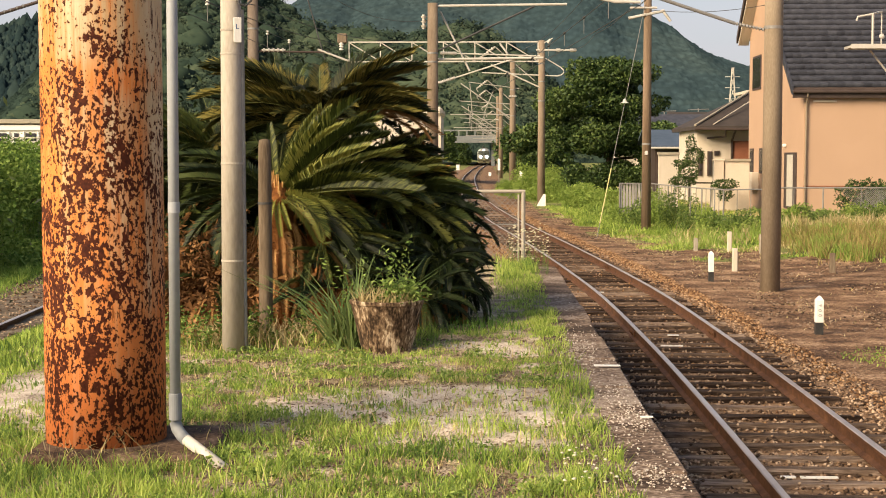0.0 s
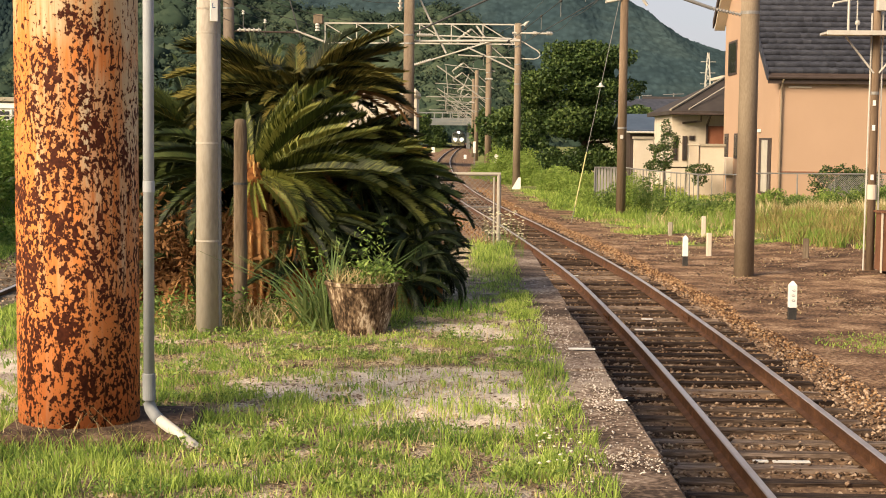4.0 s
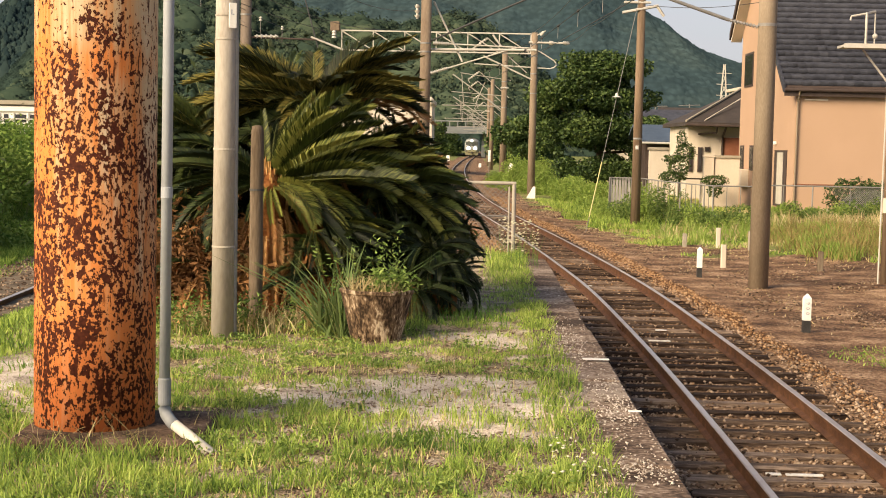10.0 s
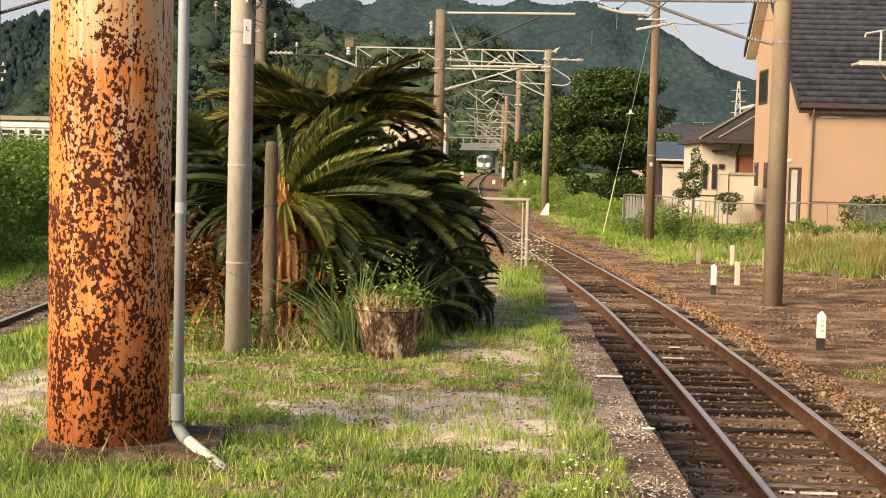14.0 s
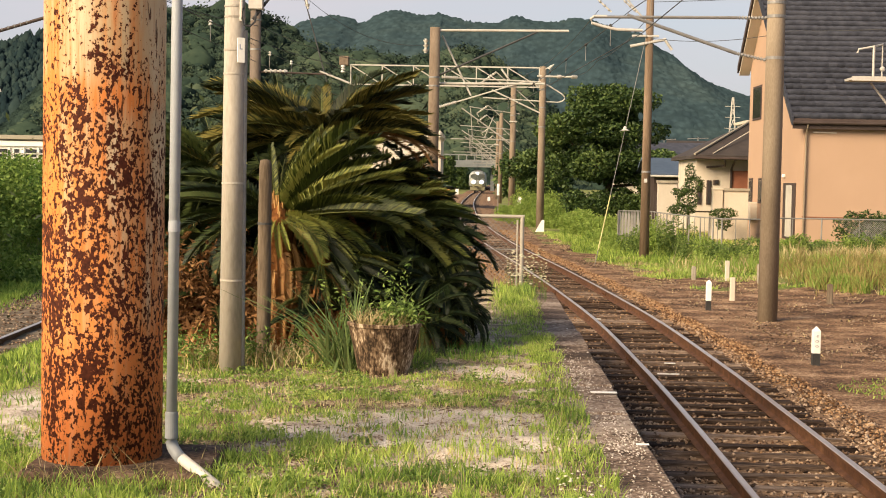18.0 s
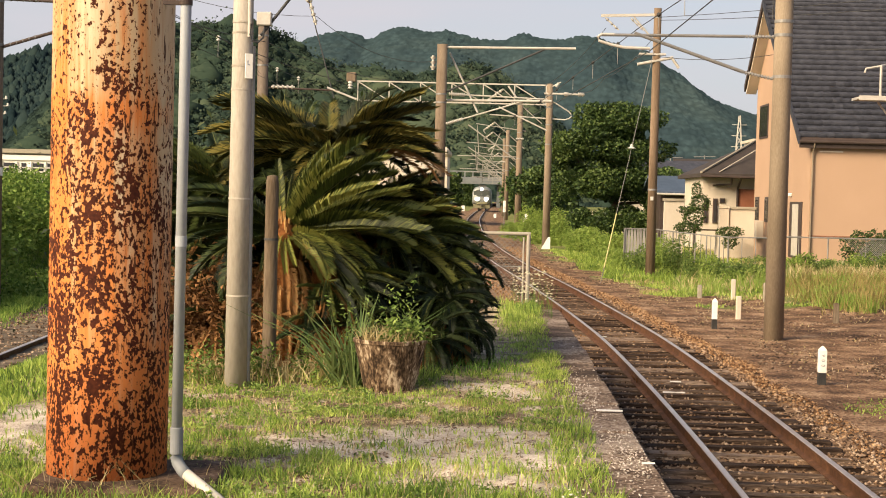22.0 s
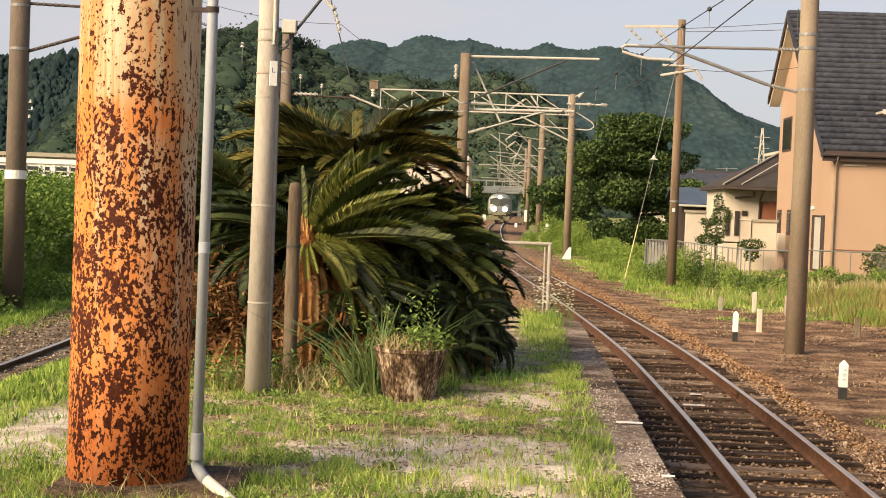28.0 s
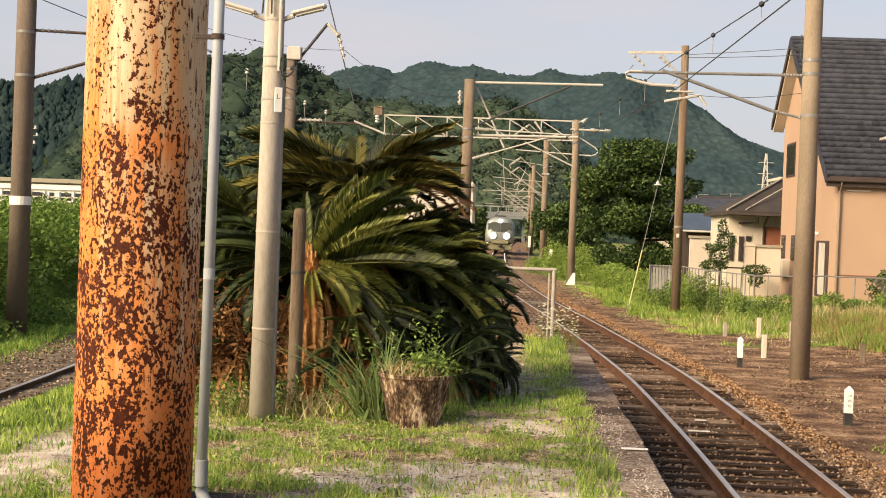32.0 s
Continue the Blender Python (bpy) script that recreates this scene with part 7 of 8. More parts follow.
# ---------------------------------------------------------------- houses
def build_house():
    """The large peach house: long front roof slope, shorter back one, gable to the line."""
    X0, X1, Y0, Y1 = 11.0, 21.5, 51.3, 61.95
    zb, ze, zr, yr, zk = -0.75, 3.97, 9.6, 58.8, 6.5
    h = thing("house", (0, 0, 0), "peach-rendered two-storey house with a slate-grey tiled roof", "house")
    out = [(Y0, zb), (Y1, zb), (Y1, zk), (yr, zr - 0.3), (Y0, ze)]
    part("wall", prism(out, (X0, X0 + 0.2), "x"), M["peach"], h, "peach rendered gable wall")
    part("wall", prism(out, (X1 - 0.2, X1), "x"), M["peach"], h)
    part("wall", box((X1 - X0 - 0.4, 0.2, ze - zb), ((X0 + X1) / 2, Y0 + 0.1, (ze + zb) / 2)), M["peach"], h, "plain peach rendered front wall")
    part("wall", box((X1 - X0 - 0.4, 0.2, zk - zb), ((X0 + X1) / 2, Y1 - 0.1, (zk + zb) / 2)), M["peach"], h)
    part("plinth", box((X1 - X0 + 0.06, 0.04, 0.5), ((X0 + X1) / 2, Y0 - 0.02, zb + 0.2)), M["concrete"], h)
    # roof courses: each a slightly tilted strip of tiles
    xa, xb = X0 - 0.45, X1 + 0.4
    fy, fz = Y0 - 0.25, 3.9
    n = 26
    tile_w = 0.30
    nt = int((xb - xa) / tile_w)
    run, rise = (yr - fy) / n, (zr - fz) / n
    tile = []
    for s0, s1, d0, d1 in ((0, 0.5, 0.042, 0.026), (0.5, 1.0, 0.026, 0.042)):
        u, w = s0 * tile_w, s1 * tile_w
        tile.append([(u, 0, 0.135 + d0), (w, 0, 0.135 + d1), (w, run * 1.1, rise * 1.1 + d1), (u, run * 1.1, rise * 1.1 + d0), (u, 0.11, d0 + 0.01), (w, 0.11, d1 + 0.01)])
    faces = [(0, 1, 2, 3), (4, 5, 1, 0), (6, 7, 8, 9), (10, 11, 7, 6)]
    base = [p for half in tile for p in half]
    # the upper courses are one sheet, the lower ones single tiles
    V, Q = [], []
    near = 10
    for i in range(near, n):
        for k in range(nt):
            o = len(V)
            V += [(xa + k * tile_w + x, fy + i * run + y, fz + i * rise + z) for x, y, z in base]
            Q += [tuple(o + j for j in f) for f in faces]
    roof = new("roof", np_mesh("roof", V, Q, M["roof_tile"]))
    roof.parent = h
    tagged(roof, "slate-grey tiles in level courses")
    tm = np_mesh("tile", base, faces, M["roof_tile"])
    jit = random.Random(17)
    for i in range(near):
        for k in range(nt):
            ob = new("tile", tm)
            ob.parent = roof
            ob.matrix_basis = pose(xa + k * tile_w + jit.uniform(-0.006, 0.006), fy + i * run + jit.uniform(-0.008, 0.008), fz + i * rise + jit.uniform(-0.005, 0.005))
    bm = prism([(fy, fz - 0.16), (yr, zr - 0.16), (Y1 + 0.35, zk - 0.1), (Y1 + 0.35, zk + 0.02), (yr, zr + 0.0), (fy, fz - 0.02)], (xa + 0.02, xb - 0.02), "x")
    part("roof_deck", bm, M["trim_dark"], h)
    bm = prism([(yr, zr + 0.02), (Y1 + 0.35, zk + 0.02), (Y1 + 0.35, zk + 0.08), (yr, zr + 0.08)], (xa, xb), "x")
    part("back_roof", bm, M["roof_tile"], h)
    part("ridge", rod((xa, yr, zr + 0.06), (xb, yr, zr + 0.06), 0.12, seg=8), M["roof_tile"], h)
    # verge boards and the pale soffits
    part("verge", prism([(fy - 0.02, fz - 0.2), (yr, zr - 0.2), (yr, zr + 0.13), (fy - 0.02, fz + 0.1)], (xa - 0.05, xa + 0.02), "x"), M["roof_tile"], h)
    part("verge", prism([(yr, zr - 0.2), (Y1 + 0.4, zk - 0.2), (Y1 + 0.4, zk + 0.08), (yr, zr + 0.13)], (xa - 0.05, xa + 0.02), "x"), M["trim_dark"], h)
    part("soffit", prism([(yr, zr - 0.36), (Y1 + 0.3, zk - 0.30), (Y1 + 0.3, zk - 0.2), (yr, zr - 0.25)], (xa + 0.02, X0 - 0.004), "x"), M["beige"], h, "pale soffit")
    part("gutter", rod((xa, fy - 0.06, fz - 0.10), (xb, fy - 0.06, fz - 0.10), 0.06, seg=8), M["trim_dark"], h, "dark gutter")
    part("fascia", box((xb - xa, 0.04, 0.22), ((xa + xb) / 2, Y0 - 0.22, fz - 0.20)), M["trim_dark"], h)
    part("downpipe", tube([(11.07, fy - 0.05, fz - 0.15), (11.06, Y0 - 0.08, fz - 0.5), (11.05, Y0 - 0.06, zb)], 0.034, 8), M["line_pole"], h, "brown downpipe")
    part("wall_vent_bar", box((0.8, 0.05, 0.05), (11.7, Y0 - 0.03, fz - 0.42)), M["beige"], h)
    part("base_line", box((X1 - X0, 0.02, 0.03), ((X0 + X1) / 2, Y0 - 0.012, 0.55)), M["red_wall"], h)
    # windows of the gable wall
    for name, y0, y1, z0, z1, pane, lab in (("window", 59.3, 61.1, 4.27, 5.64, "glass_dark", "dark upper window"), ("window", 60.75, 61.55, 0.9, 1.9, "glass_dark", "dark narrow window"),
                                            ("window", 58.65, 59.45, 0.9, 1.9, "glass_dark", "dark narrow window"), ("door", 52.35, 54.45, -0.3, 1.72, "glass_pale", "dark-framed glass door")):
        w = part(name, box((0.05, y1 - y0, z1 - z0), (X0 - 0.008, (y0 + y1) / 2, (z0 + z1) / 2)), M["trim_dark"], h, lab)
        wide = y1 - y0 - (1.1 if name == "door" else 0.16)
        part("pane", box((0.02, wide, z1 - z0 - 0.16), (X0 - 0.035, (y0 + y1) / 2, (z0 + z1) / 2)), M[pane], w)
    part("wall_lamp", box((0.12, 0.15, 0.12), (X0 - 0.06, 54.3, 1.98), bevel=0.02), M["white"], h, "small white wall lamp")
    part("meter_box", box((0.3, 1.4, 0.7), (X0 - 0.15, 60.3, 0.58), bevel=0.02), M["beige"], h, "beige meter box")


def build_small_house():
    """Low beige house with a brown hipped roof, behind a garden wall."""
    h = thing("small_house", (0, 0, 0), "low beige house with a brown hipped roof", "house")
    part("wall", box((4.15, 6.0, 3.7), (11.52, 69.2, 0.90)), M["beige"], h)
    part("side_wall", box((0.78, 0.1, 1.5), (11.42, 66.14, 1.5)), M["red_wall"], h, "red-brown cladding")
    bm = bmesh.new()
    ev = [(9.2, 65.2, 2.90), (14.2, 65.2, 2.90), (14.2, 73.2, 2.90), (9.2, 73.2, 2.90)]
    ap = [(12.2, 68.9, 4.5), (13.2, 69.2, 4.5)]
    e = [bm.verts.new(p) for p in ev]
    e2 = [bm.verts.new((x, y, z - 0.16)) for x, y, z in ev]
    a = [bm.verts.new(p) for p in ap]
    for f in ((e[0], e[1], a[1], a[0]), (e[1], e[2], a[1]), (e[2], e[3], a[0], a[1]), (e[3], e[0], a[0])):
        bm.faces.new(f)
    for i in range(4):
        bm.faces.new((e[i], e[(i + 1) % 4], e2[(i + 1) % 4], e2[i]))
    bm.faces.new(e2)
    part("roof", bm, M["brown_tile"], h, "brown hipped roof")
    part("hip_ridge", rod((9.22, 65.2, 2.94), (12.2, 68.9, 4.54), 0.06, seg=6), M["grey_post"], h, "pale hip ridge")
    part("valley_strip", rod((10.05, 65.35, 2.98), (11.98, 67.4, 4.05), 0.03, seg=6), M["beige"], h, "pale ridge strip")
    part("gutter", rod((9.2, 65.1, 2.78), (14.2, 65.1, 2.74), 0.06, seg=6), M["trim_dark"], h)
    part("downpipe", tube([(10.98, 65.15, 2.70), (10.98, 66.0, 2.3), (10.98, 66.1, 0.2)], 0.05, 6), M["trim_dark"], h)
    for x0, x1, z0, z1 in ((9.52, 9.70, 0.7, 1.80), (9.92, 10.13, 0.7, 1.80), (10.22, 10.46, 1.60, 1.82)):
        w = part("window", box((x1 - x0, 0.06, z1 - z0), ((x0 + x1) / 2, 66.17, (z0 + z1) / 2)), M["trim_dark"], h)
        part("pane", box((x1 - x0 - 0.1, 0.02, z1 - z0 - 0.1), ((x0 + x1) / 2, 66.135, (z0 + z1) / 2)), M["glass_dark"], w)
    part("drain_neck", tube([(10.55, 65.1, 2.74), (10.62, 65.5, 2.45), (9.9, 66.1, 2.38)], 0.05, 6), M["trim_dark"], h)
    g = thing("gate_pillar", (9.19, 58.42, -0.75), "pale rendered gate pillar at the garden wall", "pillar")
    part("body", box((0.40, 0.36, 2.15), (0, 0, 1.075), bevel=0.015), M["beige"], g)
    part("cap", box((0.45, 0.41, 0.06), (0, 0, 2.18), bevel=0.01), M["beige"], g)
    t = thing("garden_bench", (8.6, 59.0, -0.7), "dull brown garden bench before the small house", "bench")
    for k in range(3):
        part("plank", box((1.1, 0.12, 0.05), (0, -0.15 + 0.15 * k, 1.22), bevel=0.008), M["bark"], t)
    for k in (-0.45, 0.45):
        part("leg", box((0.09, 0.36, 1.2), (k, 0, 0.6), bevel=0.01), M["beige"], t)
    # garden walls
    for x0, x1, y, z1, cap in ((6.84, 7.62, 58.5, 1.66, True), (9.42, 10.4, 58.4, 1.40, True)):
        g = thing("garden_wall", ((x0 + x1) / 2, y, -0.75), "pale beige garden wall", "wall", "garden walls")
        part("body", box((x1 - x0, 0.18, z1 + 0.75), (0, 0, (z1 + 0.75) / 2), bevel=0.01), M["beige"], g)
        if cap:
            part("coping", box((x1 - x0 + 0.08, 0.3, 0.1), (0, 0, z1 + 0.78)), M["grey_post"], g)
    # blue-roofed shed and further roofs
    s = thing("shed", (11.2, 84, -0.6), "low shed with a blue-grey roof", "shed")
    part("wall", box((4.4, 4.0, 2.6), (0.4, 0, 1.3)), M["trim_dark"], s)
    part("roof", prism([(-3.0, 2.62), (0.4, 3.55), (3.6, 2.6), (3.6, 2.72), (0.4, 3.68), (-3.0, 2.75)], (-2.3, 3.2), "x"), M["blue_tile"], s, "blue-grey sloping roof")
    part("gutter", rod((-2.3, -3.05, 2.62), (3.2, -3.05, 2.62), 0.06, seg=6), M["pale_steel"], s)
    for x, y, w, zt, mt in ((22, 170, 12, 5.2, "roof_tile"), (30, 185, 14, 5.4, "brown_tile"), (40, 210, 16, 6.2, "roof_tile"), (16.5, 150, 8, 4.4, "roof_tile")):
        f = thing("distant_house", (x, y, -0.6), "distant house with a grey roof", "house", "distant houses")
        part("wall", box((w * 0.85, 6, zt - 1.6), (0, 0, (zt - 1.6) / 2)), M["beige"], f)
        part("roof", prism([(-4, zt - 1.8), (4, zt - 1.8), (0, zt + 0.6)], (-w / 2, w / 2), "x"), M[mt], f)
        part("aerial", rod((w * 0.2, 0, zt), (w * 0.2, 0, zt + 2.4), 0.05, seg=4), M["steel"], f)
        part("aerial_bar", rod((w * 0.2 - 1.2, 0, zt + 2.2), (w * 0.2 + 1.2, 0, zt + 2.3), 0.05, seg=4), M["steel"], f)
    for x, y, w, zt, mt in ((13.6, 108, 5.4, 4.6, "roof_tile"), (17.2, 116, 6.0, 5.0, "brown_tile")):
        f = thing("distant_house", (x, y, -0.6), "distant house with a dark grey roof behind the gardens", "house", "distant houses")
        part("wall", box((w * 0.85, 5, zt - 1.2), (0, 0, (zt - 1.2) / 2)), M["beige"], f)
        part("roof", prism([(-3.2, zt - 1.3), (3.2, zt - 1.3), (3.2, zt - 1.15), (0, zt + 0.6), (-3.2, zt - 1.15)], (-w / 2, w / 2), "x"), M[mt], f)
        part("eave_board", box((w, 0.08, 0.14), (0, -3.24, zt - 1.24)), M["pale_steel"], f)
    # white house corner behind the small house
    w = thing("white_house", (16.2, 90, -0.6), "white upper storey behind the roofs", "house", "distant houses")
    part("wall", box((1.5, 4, 5.9), (0.15, 0, 2.95)), M["white"], w)
    part("eave", box((1.8, 4.4, 0.16), (0.15, 0, 5.98)), M["beige"], w)


def build_fence():
    """White-grey pipe fence along the gardens, and a mesh one before the big house."""
    f = thing("garden_fence", (0, 0, 0), "pale grey metal fence along the gardens", "fence")
    pts = [(5.24, 57.7), (6.42, 57.6), (6.74, 52.6), (7.2, 49.2), (7.63, 47.4), (8.98, 47.6), (10.9, 47.8), (14.6, 48.0)]
    for i, ((xa, ya), (xb, yb)) in enumerate(zip(pts, pts[1:])):
        L = math.hypot(xb - xa, yb - ya)
        z = 0.52 if i < 5 else 0.57
        part("top_rail", rod((xa, ya, z), (xb, yb, z), 0.022, seg=8), M["fence_grey"], f)
        part("low_rail", rod((xa, ya, z - 0.95), (xb, yb, z - 0.95), 0.02, seg=8), M["fence_grey"], f)
        n = max(2, int(L / (0.36 if 2 < i < 5 else 0.62 if i < 5 else 1.1)))
        for k in range(n):
            x, y, tall = xa + (xb - xa) * k / n, ya + (yb - ya) * k / n, k % 3 == 0
            part("bar", rod((x, y, z - 1.3), (x, y, z + 0.02), 0.026 if tall else 0.013, seg=6), M["fence_grey"], f)
        # slatted sheet at the farther end
        if i == 0:
            k = int(L / 0.11)
            for q in range(k):
                part("slat", box((0.09, 0.03, 1.15), (xa + L * (q + 0.5) / k, ya + 0.06, z - 0.6)), M["slat_grey"], f)
    bm = bmesh.new()
    for i in range(-12, 60):
        for s in (-1, 1):
            x0, x1 = 11.5 + i * 0.06, 11.5 + i * 0.06 + s * 0.9
            if min(x0, x1) >= 11.4 and max(x0, x1) <= 14.6:
                rod((x0, 47.95, -0.40), (x1, 47.95, 0.55), 0.006, seg=4, bm=bm)
    part("wire_mesh", bm, M["steel"], f, "diamond wire mesh")


# ---------------------------------------------------------------- trees and bushes
def leafy(name, label, category, at, blobs, per_area, leaf, mat, seed, trunk=None, kind=""):
    """A crown of many leaves over uneven lobes (x, y, z, rx, ry, rz), with limbs if it has a trunk."""
    r = np.random.default_rng(seed)
    root = thing(name, at, label, category, kind=kind)
    cs = []
    for x, y, z, rx, ry, rz in blobs:
        n = int(per_area * (rx * rz * 2.2 + rx * ry))
        d = r.normal(size=(n, 3))
        d /= np.linalg.norm(d, axis=1)[:, None]
        rad = (0.72 + 0.33 * r.uniform(0, 1, n) ** 0.7) * (0.82 + 0.36 * field(d[:, 0] * 2 + x, d[:, 2] * 2 + d[:, 1] + z, 1.1, seed % 7))
        cs.append(np.array([x, y, z]) + d * rad[:, None] * np.array([rx, ry, rz]))
    c = np.concatenate(cs)
    stuff("crown", leaves(c, leaf, 0.35, 0.6), M[mat], "", "", root)
    if trunk:
        h, tr = trunk
        bm = rod((0, 0, -0.2), (0.1, 0, h), tr, tr * 0.6, 10)
        for x, y, z, rx, ry, rz in blobs[:7]:
            rod((0.05, 0, h * 0.75), (x, y, z), tr * 0.4, tr * 0.12, 7, bm=bm)
        part("trunk", bm, M["bark"], root, "dark trunk and limbs")
    return root


def build_trees():
    r = random.Random(3)
    blobs = []
    for i in range(54):
        a, t = r.uniform(0, 6.28), r.uniform(0.15, 1)
        z = r.uniform(0.7, 7.9)
        w = 4.0 * math.sqrt(max(0.10, 1 - ((z - 3.6) / 4.8) ** 2))
        blobs.append((w * t * math.cos(a), 1.6 * t * math.sin(a), z, r.uniform(0.7, 1.5), r.uniform(0.8, 1.3), r.uniform(0.45, 0.85)))
    leafy("tree", "broad dark-green tree beside the line", "tree", (7.3, 88, -0.9), blobs, 330, 0.22, "leaf", 11, trunk=(3.0, 0.28))
    low = [(r.uniform(-2.6, 2.6), r.uniform(-0.6, 0.6), r.uniform(0.3, 1.5), r.uniform(0.6, 1.0), 0.7, r.uniform(0.35, 0.6)) for _ in range(12)]
    leafy("bush", "dark shrub under the broad tree", "bush", (7.4, 86.6, -0.8), low, 420, 0.18, "leaf", 19)
    b2 = [(x * 0.6, y, z * 0.6, a * 0.8, b, c * 0.8) for x, y, z, a, b, c in blobs[:12]]
    leafy("tree", "smaller dark tree by the line", "tree", (3.9, 98, -0.9), b2, 220, 0.28, "leaf", 12, trunk=(2.0, 0.2))
    leafy("tree", "dark tree beyond the shed", "tree", (12.0, 100, -0.9), b2, 200, 0.32, "leaf", 13, trunk=(2.0, 0.2))
    # bushes of the right verge
    spots = [(3.2, 84, 0.9, 1.3), (4.0, 81, 1.3, 1.6), (4.9, 77.5, 1.0, 1.3), (4.9, 72, 1.0, 1.2), (5.3, 67, 1.0, 1.1), (5.0, 62, 0.9, 0.8), (5.9, 58, 0.9, 0.8), (2.3, 92, 1.4, 1.6), (3.4, 88, 1.5, 1.9)]
    for k, (x, y, w, h) in enumerate(spots):
        bl = [(r.uniform(-w, w) * 0.8, r.uniform(-0.8, 0.8), h * r.uniform(0.25, 0.75), w * r.uniform(0.45, 0.8), 0.8, h * r.uniform(0.3, 0.5)) for _ in range(6)]
        leafy("bush", "bright green bush on the railway bank", "bush", (x, y, float(ground_z(x, y)) - 0.2), bl, 1000, 0.09, "bank_leaf", 20 + k)
    # tall weeds before the fence and the house
    for k in range(30):
        x = 5.2 + k * 0.30
        y = float(np.interp(x, [5.2, 6.2, 6.6, 7.4, 9, 14], [55.5, 52.5, 49.0, 46.6, 46.4, 46.8])) + r.uniform(-0.9, 0.3)
        h = float(np.interp(x, [5.2, 5.6, 6.2, 6.9, 7.3, 8.6, 9.6, 11.0, 12.2, 14], [0.5, 0.9, 1.30, 1.05, 0.6, 0.55, 0.6, 0.6, 0.75, 1.1])) * r.uniform(0.75, 1.1)
        w = r.uniform(0.4, 0.7)
        bl = [(r.uniform(-w, w) * 0.7, r.uniform(-0.5, 0.5), h * r.uniform(0.2, 0.85), w * 0.5, 0.5, h * r.uniform(0.3, 0.5)) for _ in range(7)]
        leafy("weed_clump", "tall green weeds before the fence", "weeds", (x, y, float(ground_z(x, y)) - 0.05), bl, 900, 0.07, "verge_leaf" if k % 3 else "bank_leaf", 40 + k)
    leafy("bush", "dark clipped bush behind the mesh fence", "bush", (12.6, 49.2, -0.6), [(0, 0, 0.8, 0.9, 0.5, 0.6), (0.8, 0, 0.8, 0.7, 0.5, 0.5), (0.4, 0, 0.6, 0.9, 0.5, 0.5)], 1500, 0.09, "leaf", 70)
    leafy("shrub", "straggly garden shrub before the small house", "bush", (7.95, 58.0, -0.7), [(0, 0, 1.7, 0.42, 0.3, 0.40), (0.25, 0, 2.3, 0.40, 0.3, 0.3), (-0.2, 0, 1.3, 0.5, 0.4, 0.22), (0.1, 0, 2.8, 0.2, 0.2, 0.3), (-0.25, 0, 2.0, 0.35, 0.2, 0.15)], 2000, 0.08, "leaf", 71, trunk=(1.6, 0.03))
    leafy("shrub", "low garden shrub by the wall", "bush", (9.3, 57.4, -0.7), [(0, 0, 1.2, 0.5, 0.3, 0.2), (0, 0, 0.85, 0.3, 0.3, 0.3)], 1800, 0.08, "leaf", 72)
    # overgrown bank beyond the second track
    for k in range(17):
        y = 28 + k * 2.6
        x = float(siding_x(y)) - 4.6 - r.uniform(0, 1.2)
        bl = [(r.uniform(-1.6, 1.6), r.uniform(-1.4, 1.4), r.uniform(0.0, 1.6), r.uniform(0.9, 1.5), 1.1, r.uniform(0.6, 1.0)) for _ in range(8)]
        leafy("bank_growth", "kudzu-covered bank beyond the second track", "bushes", (x, y, float(ground_z(x, y)) - 0.35), bl, 260, 0.13, "bank_green", 80 + k)
    for k in range(4):
        y = 30 + k * 4
        x = float(siding_x(y)) - 2.7
        bl = [(r.uniform(-0.8, 0.8), r.uniform(-1.5, 1.5), r.uniform(0.0, 0.4), 0.8, 0.9, 0.35) for _ in range(6)]
        leafy("bank_growth", "low kudzu at the foot of the bank", "bushes", (x, y, float(ground_z(x, y)) - 0.1), bl, 320, 0.12, "bank_green", 110 + k)
    # dark trees closing the far end of the line
    for k, (x, y, h) in enumerate(((-9, 300, 7), (-6.5, 330, 6), (6, 260, 8), (8, 300, 8), (5.5, 220, 6), (9, 190, 7), (5.0, 170, 5))):
        bl = [(r.uniform(-2, 2), r.uniform(-1, 1), h * r.uniform(0.2, 0.85), 1.9, 1.6, 1.3) for _ in range(9)]
        leafy("tree", "dark distant tree by the line", "tree", (x, y, -0.8), bl, 46, 0.6, "leaf", 130 + k, trunk=(h * 0.5, 0.25))


